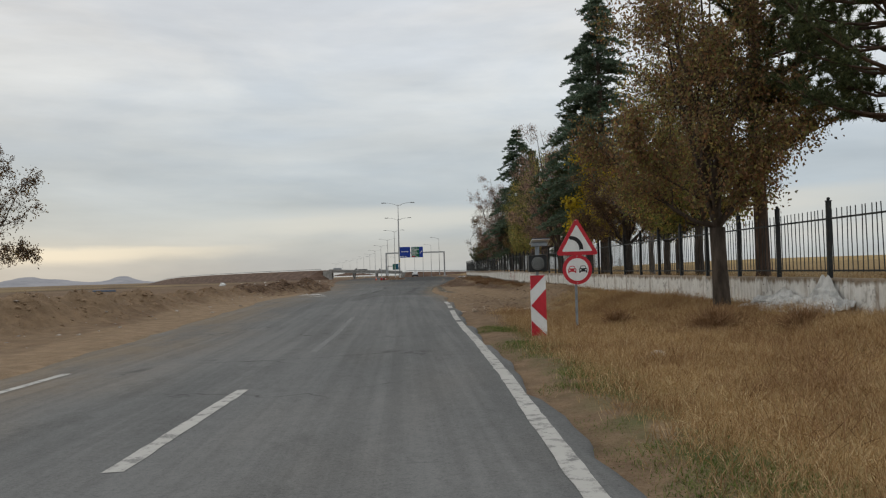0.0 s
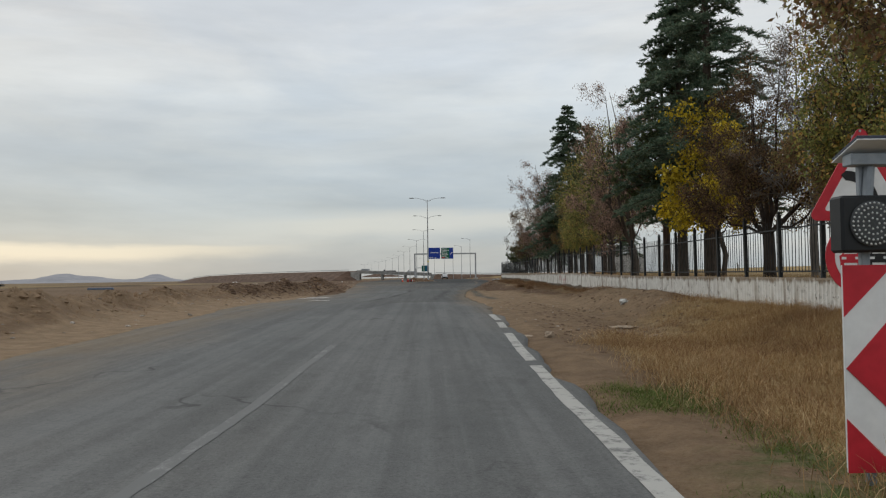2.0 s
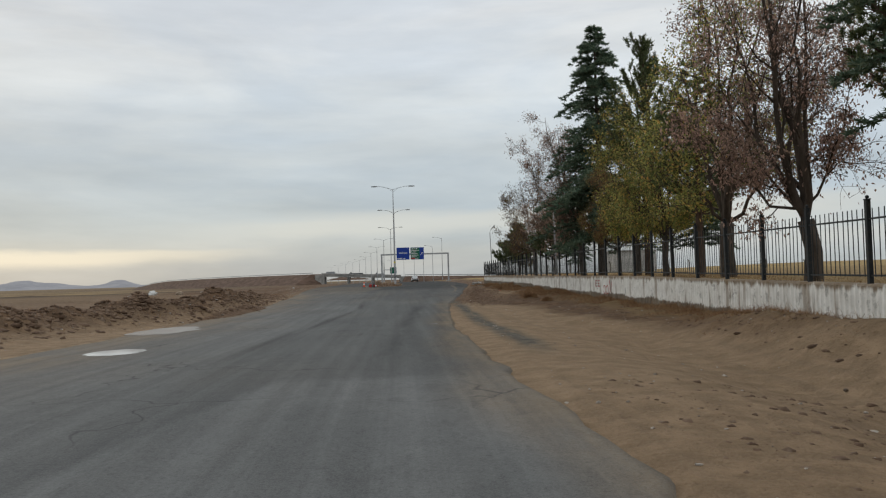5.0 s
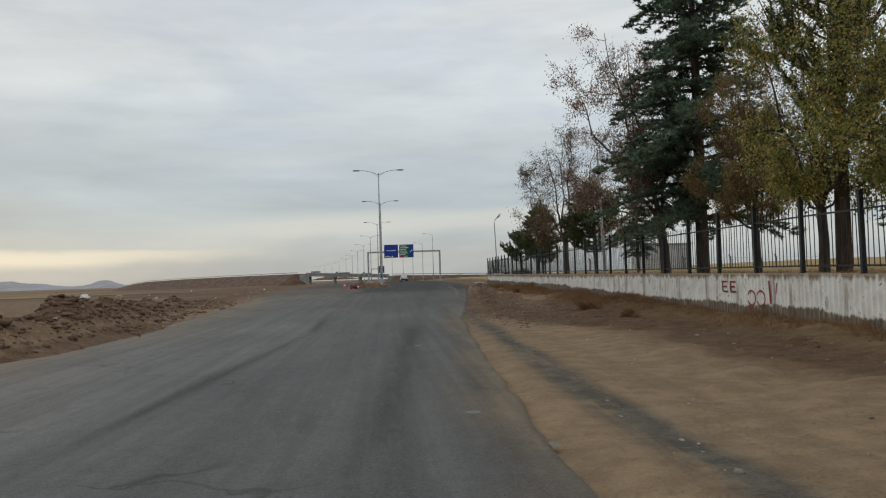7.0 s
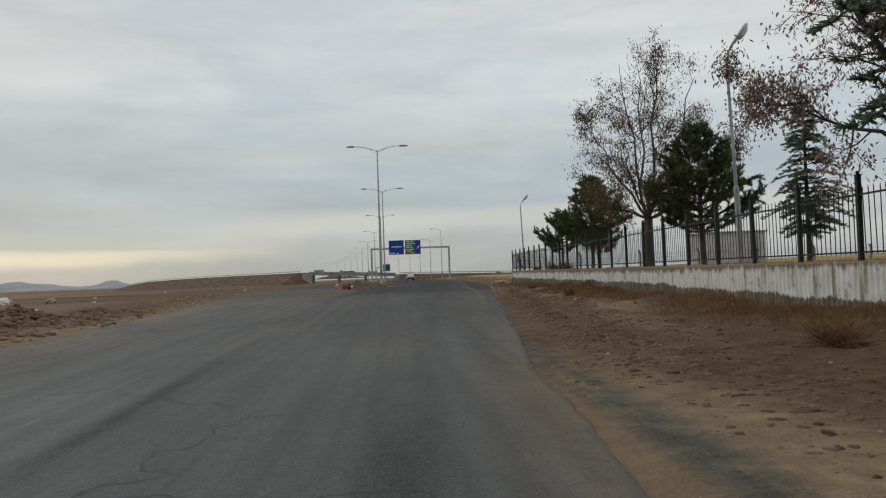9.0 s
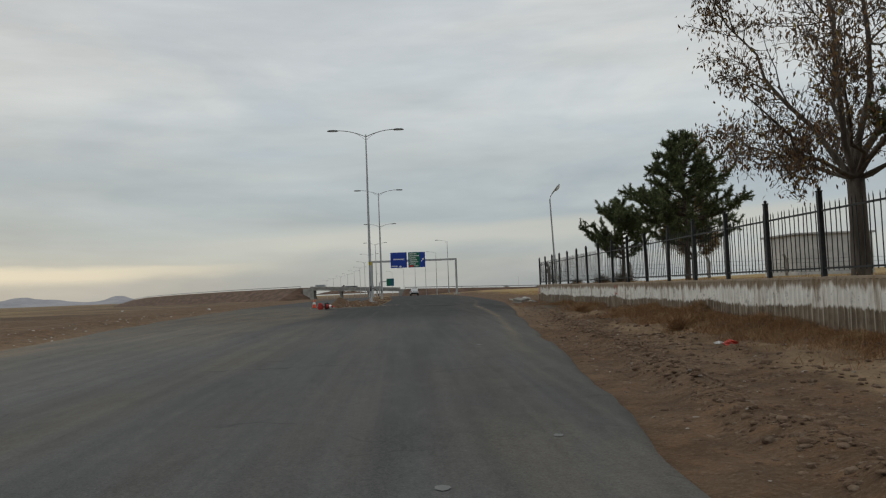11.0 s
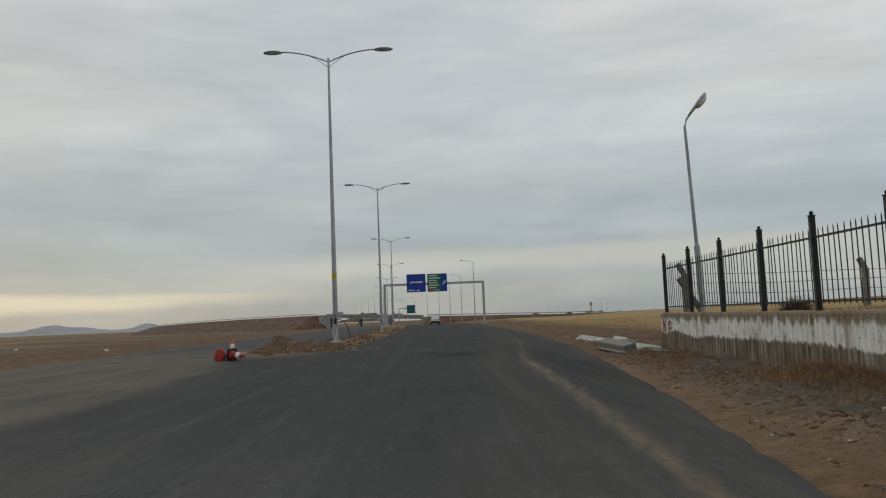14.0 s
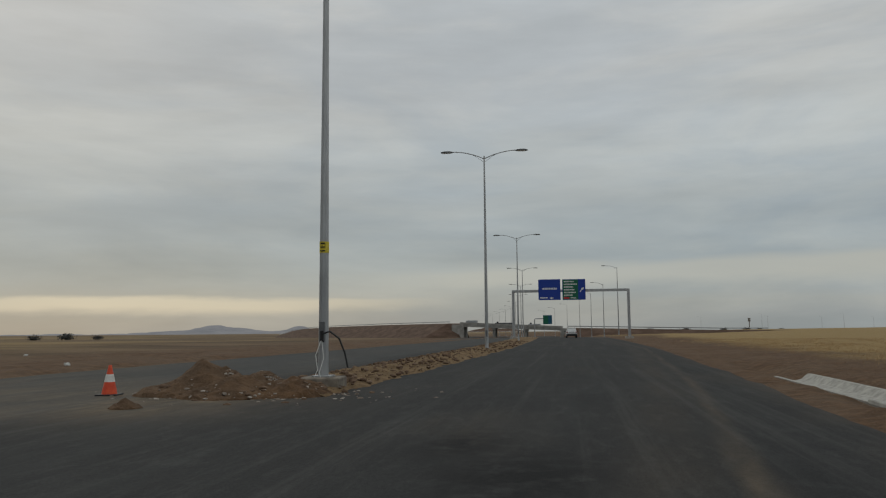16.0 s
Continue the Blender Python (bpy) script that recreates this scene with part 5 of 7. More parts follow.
part("bend_symbol", prism(bmesh.new(), bend, SY - 0.055, SY - 0.0495), BLACK, tri)
RZ = 1.22
rnd = part("round_plate", prism(bmesh.new(), disc(SX + 0.02, RZ, 0.335), SY - 0.045, SY - 0.035), SIGNRED, sign, "red-ringed round prohibition plate")
part("white_field", prism(bmesh.new(), disc(SX + 0.02, RZ, 0.255), SY - 0.050, SY - 0.0445), SIGNWHITE, rnd)


def little_car(cx, cz, material):
    s = 0.1
    body = [(-0.9, -0.45), (-0.9, -0.75), (-0.6, -0.75), (-0.6, -0.5), (0.6, -0.5), (0.6, -0.75), (0.9, -0.75), (0.9, -0.45), (0.98, 0.1), (0.75, 0.25), (0.5, 0.85), (-0.5, 0.85), (-0.75, 0.25), (-0.98, 0.1)]
    c_ = part("car_symbol", prism(bmesh.new(), [(cx + s * a, cz + s * b) for a, b in body], SY - 0.055, SY - 0.0495), material, rnd)
    win = [(-0.42, 0.68), (0.42, 0.68), (0.58, 0.28), (-0.58, 0.28)]
    part("window_symbol", prism(bmesh.new(), [(cx + s * a, cz + s * b) for a, b in win], SY - 0.058, SY - 0.0545), SIGNWHITE, c_)
    for o in (-0.6, 0.6):
        part("lamp_symbol", prism(bmesh.new(), [(cx + s * (o + a), cz + s * (-0.1 + b)) for a, b in ((-0.2, -0.1), (0.2, -0.1), (0.2, 0.12), (-0.2, 0.12))], SY - 0.058, SY - 0.0545), SIGNWHITE, c_)


little_car(SX - 0.10, RZ, SIGNRED)
little_car(SX + 0.15, RZ, BLACK)
part("bracket", box(bmesh.new(), SX - 0.04, SY - 0.035, RZ - 0.04, SX + 0.04, SY + 0.035, RZ + 0.04), GREYPOST, sign)
part("bracket", box(bmesh.new(), SX - 0.04, SY - 0.035, TZ - 0.1, SX + 0.04, SY + 0.035, TZ - 0.02), GREYPOST, sign)
for z in (RZ + 0.3, RZ - 0.3, TZ + 0.5):
    part("bolt", tube(bmesh.new(), [(SX + 0.02, SY - 0.052, z), (SX + 0.02, SY - 0.044, z)], 0.012, 8), STEEL, sign)

PX, PY = 1.0, 12.8
board = empty("marker_board", "red and white striped obstacle board with a solar flasher", "marker board")
part("post", box(bmesh.new(), PX - 0.025, PY + 0.01, -0.5, PX + 0.025, PY + 0.05, 1.72, 0.004), GREYPOST, board)
x0, x1, z0, z1 = PX - 0.15, PX + 0.15, -0.02, 1.14
plate = part("board_plate", box(bmesh.new(), x0, PY - 0.012, z0, x1, PY + 0.008, z1, 0.003), SIGNWHITE, board, "reflective white board plate")
H = z1 - z0
zc = z0 + H * 0.5
for pts in (
    [(x0, z1), (x1 - 0.01, z1), (x0, z1 - 0.29)],
    [(x1, zc + 0.32), (x0 + 0.005, zc), (x1, zc - 0.29)],
    [(x0, z0), (x1 - 0.005, z0 + 0.0), (x0, z0 + 0.30)],
):
    part("stripe", prism(bmesh.new(), pts, PY - 0.018, PY - 0.0115), SIGNRED, plate, "red reflective stripe")
flash = part("flasher_box", box(bmesh.new(), PX - 0.17, PY - 0.06, 1.21, PX + 0.18, PY + 0.08, 1.53, 0.015), plain("flasher_plastic", (0.016, 0.018, 0.02), 0.5), board, "black flasher housing")
LENS = plain("flasher_lens", (0.055, 0.06, 0.062), 0.25, vary=0.2, scale=60)
lens_part = part("lens", tube(bmesh.new(), [(PX, PY - 0.058, 1.37), (PX, PY - 0.072, 1.37), (PX, PY - 0.078, 1.37)], [0.128, 0.128, 0.1], 28), LENS, flash, "round grey lens")
for r in (0.03, 0.06, 0.09, 0.115):
    bm = bmesh.new()
    for a in np.linspace(0, 2 * math.pi, int(r * 260), endpoint=False):
        bmesh.ops.create_icosphere(bm, subdivisions=1, radius=0.007, matrix=Matrix.Translation((PX + r * math.cos(a), PY - 0.078, 1.37 + r * math.sin(a))))
    part("led_ring", bm, GLASSY, lens_part)
part("stem", tube(bmesh.new(), [(PX + 0.01, PY, 1.5), (PX + 0.03, PY, 1.72)], 0.03, 8), GREYPOST, board)
bm = box(bmesh.new(), -0.17, -0.14, -0.012, 0.17, 0.14, 0.012, 0.003)
bmesh.ops.transform(bm, matrix=pose(PX + 0.06, PY, 1.8, -18, 0, 0), verts=bm.verts)
solar = part("solar_panel", bm, plain("solar_cells", (0.015, 0.02, 0.04), 0.2), board, "small solar panel")
bm = box(bmesh.new(), -0.175, -0.145, -0.018, 0.175, 0.145, -0.0125)
bmesh.ops.transform(bm, matrix=pose(PX + 0.06, PY, 1.8, -18, 0, 0), verts=bm.verts)
part("panel_frame", bm, SIGNWHITE, solar)
part("panel_box", box(bmesh.new(), PX - 0.1, PY - 0.05, 1.70, PX + 0.2, PY + 0.05, 1.77, 0.006), GREYPOST, board)

# ---- traffic cones ----
k = Mat("cone_orange", 0.5, 0, 0.4)
k.colour(k.mix(k.noise(8, 5, 0.6, None, 0.35, 0.7), (0.60, 0.055, 0.02), (0.72, 0.10, 0.03)))
CONE = k.m
REFLECT = plain("cone_band", (0.66, 0.65, 0.62), 0.35, vary=0.15, scale=12)


def traffic_cone(label, height=0.72, faded=None):
    cone = empty("traffic_cone", label, "traffic cone", "cones by the lamp")
    part("base", box(bmesh.new(), -0.21, -0.21, 0, 0.21, 0.21, 0.035, 0.012), BLACK, cone, "black rubber base")
    n = 10
    part("shell", tube(bmesh.new(), [(0, 0, 0.03 + (height - 0.03) * i / n) for i in range(n + 1)], [0.15 - 0.122 * i / n for i in range(n + 1)], 20), faded or CONE, cone)
    for z0, z1 in ((0.27, 0.42),):
        part("band", tube(bmesh.new(), [(0, 0, z0), (0, 0, z1)], [0.154 - 0.122 * (z - 0.03) / (height - 0.03) for z in (z0, z1)], 20, False), REFLECT, cone, "white reflective band")
    return cone


CONEY = plain("cone_faded", (0.33, 0.035, 0.03), 0.6, vary=0.3)
cone1 = traffic_cone("orange traffic cone with a white band, standing upright", 0.60)
cone1.matrix_basis = pose(-5.45, 123.6, 0.012, 0, 0, 12)
cone2 = traffic_cone("fallen dirty red traffic cone lying on its side", 0.62, CONEY)
cone2.matrix_basis = pose(-4.05, 118.0, 0.21, 8, 92, -25)
drum = part("broken_barrier", tube(bmesh.new(), [(0, 0, 0), (0, 0, 0.15), (0, 0, 0.38), (0, 0, 0.42)], [0.2, 0.21, 0.19, 0.17], 14), CONEY)
bm = bmesh.new()
bm.from_mesh(drum.data)
for v in bm.verts:
    v.co.x *= 0.75 + 0.25 * math.sin(v.co.z * 9)
bm.to_mesh(drum.data)
bm.free()
drum.matrix_basis = pose(-4.45, 118.15, 0.012, 0, 0, 0)
tagged(drum, "crushed red plastic barrier drum on the asphalt", "barrier")
flap = part("rubber_mat", box(bmesh.new(), -0.26, -0.2, -0.02, 0.26, 0.2, 0.02, 0.01), BLACK)
flap.matrix_basis = pose(-4.17, 118.25, 0.30, 20, -28, 10)
tagged(flap, "black rubber cone base tipped against the fallen cone", "rubber base")


# ---- heaped soil, clods and stones ----
def rocks(name, spots, sizes, material, label, seed=0, flat=0.7, category="rubble"):
    """Many uneven lumps in one mesh, resting on the ground."""
    rng = np.random.default_rng(seed)
    phi = (1 + 5**0.5) / 2
    ico = unit(np.array([(-1, phi, 0), (1, phi, 0), (-1, -phi, 0), (1, -phi, 0), (0, -1, phi), (0, 1, phi), (0, -1, -phi), (0, 1, -phi), (phi, 0, -1), (phi, 0, 1), (-phi, 0, -1), (-phi, 0, 1)]))
    tri_f = np.array([(0, 11, 5), (0, 5, 1), (0, 1, 7), (0, 7, 10), (0, 10, 11), (1, 5, 9), (5, 11, 4), (11, 10, 2), (10, 7, 6), (7, 1, 8), (3, 9, 4), (3, 4, 2), (3, 2, 6), (3, 6, 8), (3, 8, 9), (4, 9, 5), (2, 4, 11), (6, 2, 10), (8, 6, 7), (9, 8, 1)])
    n = len(spots)
    v = ico[None] * (1 + rng.normal(0, 0.2, (n, 12, 1)))
    v = v * np.stack([rng.uniform(0.7, 1.3, n), rng.uniform(0.7, 1.3, n), rng.uniform(0.5, 1.0, n) * flat], -1)[:, None]
    a = rng.uniform(0, 6.28, n)
    c_, s_ = np.cos(a)[:, None], np.sin(a)[:, None]
    v = np.stack([v[..., 0] * c_ - v[..., 1] * s_, v[..., 0] * s_ + v[..., 1] * c_, v[..., 2]], -1) * np.asarray(sizes)[:, None, None] + np.asarray(spots)[:, None]
    faces = (tri_f[None] + 12 * np.arange(n)[:, None, None]).reshape(-1, 3)
    return tagged(mesh_ob(name, v.reshape(-1, 3), faces.tolist(), material, soft=material is CLOD), label, category, kind="stuff")


def scatter(n, x_of, y0, y1, seed, size=(0.02, 0.09), power=2.5, sink=0.1):
    rng = np.random.default_rng(seed)
    y = rng.uniform(y0, y1, n)
    x = x_of(y, rng)
    s = size[0] + (size[1] - size[0]) * rng.random(n) ** power
    z = ground_z(x, y) + s * sink
    return np.stack([x, y, z], -1), s


sp, sz = scatter(4200, lambda y, r: berm_x(y) + r.normal(0, 0.85, len(y)), 44, 88, 41, (0.02, 0.16), 3.0, -0.1)
tan = Mat("tan_clods", 0.95, 0, 0.15)
tan.colour(tan.mix(tan.island(), (0.17, 0.115, 0.07), (0.28, 0.195, 0.125)))
tan.bump(tan.noise(30, 4, 0.7), 0.7, 0.03)
CLOD_TAN = tan.m
rocks("soil_clod_row", sp, sz, CLOD, "row of brown earth clods along the road edge", 1, category="earth clods")
sp, sz = scatter(5500, lambda y, r: berm_x(y) + r.normal(0, 0.8, len(y)), 47, 86, 46, (0.02, 0.15), 2.6, -0.2)
rocks("soil_clods", sp, sz, CLOD, "large dark clods heaped along the road edge", 8, category="earth clods")
sp, sz = scatter(3600, lambda y, r: np.interp(y, [54, 66, 80, 92], [2.9, 3.4, 4.6, 5.6]) + r.normal(0, 0.55, len(y)), 60, 92, 47, (0.012, 0.075), 3.0, -0.15)
rocks("track_clods", sp, sz, CLOD, "band of dark clods beside the dirt track", 9, category="earth clods")
sp, sz = scatter(6500, lambda y, r: road_right(y) + 0.6 + (wall_x(y) - road_right(y) - 0.6) * r.random(len(y)), 20, 54, 48, (0.006, 0.07), 3.2, -0.25)
keep_ = (sp[:, 1] < 36) | ((sp[:, 0] - road_right(sp[:, 1])) / (wall_x(sp[:, 1]) - road_right(sp[:, 1])) > 0.68)
sp, sz = sp[keep_], sz[keep_]
rocks("bank_clods", sp, sz, CLOD, "brown clods on the bank before the wall", 10, category="earth clods")
sp, sz = scatter(3000, lambda y, r: berm_x(y) + r.normal(0, 0.9, len(y)), 8, 46, 49, (0.015, 0.1), 3.0, -0.3)
rocks("tan_clod_row", sp, sz, CLOD_TAN, "row of sandy earth clods along the road edge", 11, category="earth clods")
sp, sz = scatter(900, lambda y, r: berm_x(y) + r.normal(0.5, 1.8, len(y)), 8, 120, 42, (0.015, 0.07))
rocks("roadside_stones", sp, sz, STONE, "scattered small pale stones on the shoulder", 2, category="stones")
sp, sz = scatter(8500, lambda y, r: road_right(y) + 0.2 + (wall_x(y) - road_right(y) - 0.3) * np.clip(np.abs(r.normal(0.42, 0.2, len(y))), 0, 1), 52, 113, 43, (0.008, 0.058), 3.0, -0.25)
keep_ = (sp[:, 1] > 74) | ((sp[:, 0] - road_right(sp[:, 1])) / (wall_x(sp[:, 1]) - road_right(sp[:, 1])) > np.interp(sp[:, 1], [48, 58, 68, 78], [0.75, 0.55, 0.3, 0.1]))
sp, sz = sp[keep_], sz[keep_]
rocks("verge_clods", sp, sz, CLOD, "dark earth clods strewn before the wall", 3, category="earth clods")
sp, sz = scatter(1300, lambda y, r: road_right(y) + 0.1 + (wall_x(y) - road_right(y) - 0.2) * r.random(len(y)), 22, 114, 44, (0.008, 0.035), 3)
rocks("verge_stones", sp, sz, STONE, "small stones and litter on the dirt verge", 4, category="stones")
sp, sz = scatter(7000, lambda y, r: road_right(y) + np.abs(r.normal(0.85, 0.3, len(y))), 64, 118, 45, (0.008, 0.06), 3.0, -0.3)
rocks("edge_clods", sp, sz, CLOD, "crumbled earth along the asphalt edge", 5, category="earth clods")


def heap(name, x, y, peaks, reach, label, seed=0, step=0.09, category="soil heap", material=EARTH):
    """A heap of soil with a rough skin: peaks of (dx, dy, height, radius)."""
    gx = np.arange(-reach[0], reach[0] + 0.01, step)
    gy = np.arange(-reach[1], reach[1] + 0.01, step)
    GX, GYY = np.meshgrid(gx, gy)
    h = np.zeros_like(GX)
    for dx, dy, hh, r in peaks:
        d = np.hypot(GX - dx, (GYY - dy)) / r
        h = np.maximum(h, hh * np.clip(1 - d, 0, None) ** 0.85)
    n = fbm(GX + x, GYY + y, 0.5, seed, 4)
    h = h * (1 + 0.5 * n) + 0.11 * np.clip(fbm(GX, GYY, 0.22, seed + 1, 2), 0, 1) * (h > 0.03)
    z = np.maximum(lane(GYY + y), 0) + np.where(h > 0.015, h, -0.05)
    idx_ = np.arange(GX.size).reshape(GX.shape)
    fs = np.stack([idx_[:-1, :-1], idx_[:-1, 1:], idx_[1:, 1:], idx_[1:, :-1]], -1).reshape(-1, 4)
    hf = h.ravel()
    fs = fs[(hf[fs].max(1) > 0.015)]
    used = np.unique(fs)
    remap = np.zeros(GX.size, int)
    remap[used] = np.arange(len(used))
    v = np.stack([GX + x, GYY + y, z], -1).reshape(-1, 3)[used]
    ob = mesh_ob(name, v, remap[fs].tolist(), material)
    for nm in ("straw", "fine", "plough", "green", "rut"):
        set_attr(ob, nm, np.zeros(len(used)))
    return tagged(ob, label, category)


HEAP = [(-0.85, 0.1, 0.60, 1.0), (-0.5, 0.25, 0.5, 0.8), (0.25, 0.3, 0.46, 0.8), (-1.5, -0.2, 0.26, 0.7), (0.65, -0.3, 0.3, 0.6), (1.05, -0.05, 0.34, 0.8), (-0.1, -0.2, 0.34, 1.2), (-1.0, -0.3, 0.36, 0.7)]
heap("earth_mound", -2.8, 124.0, HEAP, (2.4, 1.8), "heap of brown soil and stones beside the lamp", 61)
rng = np.random.default_rng(77)
a, d = rng.uniform(0, 6.28, 420), np.abs(rng.normal(0, 0.75, 420))
hx, hy = -0.1 + 1.5 * d * np.cos(a), 0.95 * d * np.sin(a)
hz = np.max([hh * np.clip(1 - np.hypot(hx - dx, hy - dy) / r, 0, None) ** 0.85 for dx, dy, hh, r in HEAP], 0)
sizes = 0.015 + 0.075 * rng.random(420) ** 2
rocks("heap_clods", np.stack([hx - 2.8, hy + 124.0, hz * 0.97 + 0.01], -1), sizes, CLOD, "clods in the soil heap", 6)
a, d = rng.uniform(0, 6.28, 900), np.abs(rng.normal(0, 0.9, 900))
hx, hy = -0.1 + 1.6 * d * np.cos(a), 0.95 * d * np.sin(a)
hz = np.max([hh * np.clip(1 - np.hypot(hx - dx, hy - dy) / r, 0, None) ** 0.85 for dx, dy, hh, r in HEAP], 0)
rocks("heap_stones", np.stack([hx - 2.8, hy + 124.0, hz * 0.98 + 0.012], -1), 0.012 + 0.05 * rng.random(900) ** 2.5, STONE, "small grey and pale stones in the soil heap", 16, category="stones")
heap("soil_lump", -3.6, 121.2, [(0, 0, 0.12, 0.3)], (0.4, 0.4), "small lump of soil on the asphalt", 63, 0.05)


# the unfinished median: a low strip of soil between the carriageways
def island_l(y):
    return np.interp(y, [124, 127, 140, 160, 203, 246, 300, 360], [-2.6, -3.2, -3.5, -3.7, -4.8, -6.6, -9.5, -15])


def island_r(y):
    return np.interp(y, [124, 128, 145, 160, 181, 203, 246, 300, 360], [-1.0, -0.8, -0.7, -0.5, -0.8, -1.2, -2.4, -4.8, -9])


iy = np.concatenate([np.arange(123.6, 170, 0.22), np.arange(170, 362, 1.5)])
nf = 18
ff = np.linspace(0, 1, nf)
IV = []
for y in iy:
    a_, b_ = float(island_l(y)) + 0.3 * fbm(np.array(1.0), np.array(y), 1.3, 51), float(island_r(y)) + 0.3 * fbm(np.array(2.0), np.array(y), 1.3, 52)
    x = a_ + (b_ - a_) * ff
    prof = np.sin(ff * np.pi) ** 0.6
    z = float(lane(y)) + prof * (0.10 + 0.14 * np.clip(0.4 + fbm(x, np.full(nf, y), 0.9, 53, 3), 0, 2)) - 0.02
    IV.append(np.stack([x, np.full(nf, y), z], -1))
IV = np.array(IV)
ii = np.arange(len(iy) * nf).reshape(len(iy), nf)
island = mesh_ob("median_strip", IV.reshape(-1, 3), np.stack([ii[:-1, :-1], ii[:-1, 1:], ii[1:, 1:], ii[1:, :-1]], -1).reshape(-1, 4).tolist(), EARTH)
for nm, vv in (("straw", 0.25), ("fine", 0.2), ("plough", 0), ("green", 0), ("rut", 0)):
    set_attr(island, nm, np.full(len(iy) * nf, vv))
tagged(island, "raised strip of loose soil between the carriageways", "median", kind="structure")
rng = np.random.default_rng(78)
n = 2600
y = 124 + 70 * rng.random(n) ** 1.6
x = island_l(y) + (island_r(y) - island_l(y)) * rng.uniform(0.03, 0.97, n)
rocks("median_clods", np.stack([x, y, lane(y) + 0.16 * np.sin((x - island_l(y)) / (island_r(y) - island_l(y)) * np.pi) ** 0.6 + 0.03], -1), 0.012 + 0.085 * rng.random(n) ** 3.5, CLOD, "earth clods on the median strip", 7, category="earth clods")

# ---- broken concrete by the end of the wall ----
GREYC = plain("old_concrete", (0.19, 0.175, 0.155), 0.95, vary=0.3, scale=9, bump=0.5)
PALE = plain("pale_concrete", (0.36, 0.35, 0.32), 0.9, vary=0.25, scale=5, bump=0.5)
slab = part("concrete_slab", box(bmesh.new(), -0.17, -1.45, -0.12, 0.17, 1.45, 0.12, 0.02), GREYC)
slab.matrix_basis = pose(7.6, 114.7, 0.17, 1.0, -14, 1)
tagged(slab, "long grey concrete kerb beam lying on the soil", "concrete slab", "broken concrete")
for (x, y, z, rx, ry2, rz, sx, sy, sz_) in ((8.3, 117.2, 0.2, 8, 12, -20, 0.2, 0.45, 0.06), (8.1, 115.6, 0.22, -5, 14, 25, 0.16, 0.3, 0.06), (8.35, 119.4, 0.12, 3, -10, 50, 0.2, 0.35, 0.05), (7.36, 114.3, 0.07, 0, 3, -1, 0.1, 1.5, 0.025), (8.05, 113.4, 0.1, 1, 6, -15, 0.16, 0.5, 0.05), (8.15, 112.4, 0.12, 15, 4, 70, 0.12, 0.25, 0.06), (8.2, 121.5, 0.08, 4, 8, 10, 0.12, 0.6, 0.04), (8.0, 118.0, 0.1, -8, 5, 80, 0.1, 0.2, 0.05)):
    ob = part("concrete_slab", box(bmesh.new(), -sx, -sy, -sz_, sx, sy, sz_, 0.015), GREYC if sy > 1 else PALE)
    ob.matrix_basis = pose(x, y, z, rx, ry2, rz)
    tagged(ob, "broken pale concrete piece lying on the soil", "concrete slab", "broken concrete")
# open drain channel of pale concrete
cy = np.arange(114.6, 133.0, 0.75)
cxs = 9.2 + 0.035 * (cy - 118)
prof = [(-0.5, 0.06), (-0.42, 0.07), (-0.3, 0.0), (-0.14, -0.045), (0.06, -0.05), (0.22, -0.01), (0.38, 0.13), (0.47, 0.14), (0.44, -0.3), (-0.46, -0.3)]
cv = [(cx_ + px, y_, float(lane(y_)) - 0.19 + pz) for y_, cx_ in zip(cy, cxs) for px, pz in prof]
np_ = len(prof)
cf = [(i * np_ + j, i * np_ + (j + 1) % np_, (i + 1) * np_ + (j + 1) % np_, (i + 1) * np_ + j) for i in range(len(cy) - 1) for j in range(np_)]
tagged(mesh_ob("drain_channel", cv, cf, PALE), "pale concrete drain channel along the verge", "channel", kind="structure")

# ---- litter ----
PLASTIC = plain("white_plastic", (0.62, 0.62, 0.6), 0.5, vary=0.2)
RUBBLE = plain("tan_rubble", (0.36, 0.285, 0.21), 0.9, vary=0.2, scale=20)
REDP = plain("red_plastic", (0.45, 0.05, 0.03), 0.45)


def crumple(x, y, s, material, label, seed, flat=0.35, name="litter_bag"):
    bm = bmesh.new()
    bmesh.ops.create_icosphere(bm, subdivisions=4, radius=s)
    for v in bm.verts:
        n_ = v.co.normalized() * 2.2
        fold = float(fbm(np.array(n_.x + n_.z), np.array(n_.y - n_.z * 0.7), 1.0, seed, 4))
        v.co *= 1 + 0.55 * fold + 0.12 * abs(math.sin(9 * fold + 5 * n_.x))
        v.co.z *= flat
    ob = part(name, bm, material, soft=True)
    ob.matrix_basis = pose(x, y, float(ground_z(x, y)) + s * flat * 0.5, 0, 0, seed * 40)
    return tagged(ob, label, "litter")


crumple(6.2, 82.6, 0.1, REDP, "crumpled red plastic bag before the wall", 1, 0.5)
crumple(6.06, 82.75, 0.07, PLASTIC, "crumpled white plastic bag before the wall", 2, 0.5)
crumple(3.5, 28.3, 0.34, RUBBLE, "flat broken board in the dirt", 3, 0.12, "broken_board")
crumple(4.9, 33.5, 0.13, PLASTIC, "crumpled white paper in the dirt", 4, 0.7)
crumple(0.72, 22.55, 0.085, RUBBLE, "pale stone on the verge", 5, 0.8, "stone")
crumple(0.36, 23.0, 0.12, RUBBLE, "flat pale stone at the asphalt edge", 8, 0.16, "stone")
crumple(3.4, 25.0, 0.13, RUBBLE, "flat pale rubble piece in the dirt", 6, 0.3, "rubble_piece")
crumple(2.0, 9.0, 0.09, PLASTIC, "crumpled white wrapper in the grass", 7, 0.6)
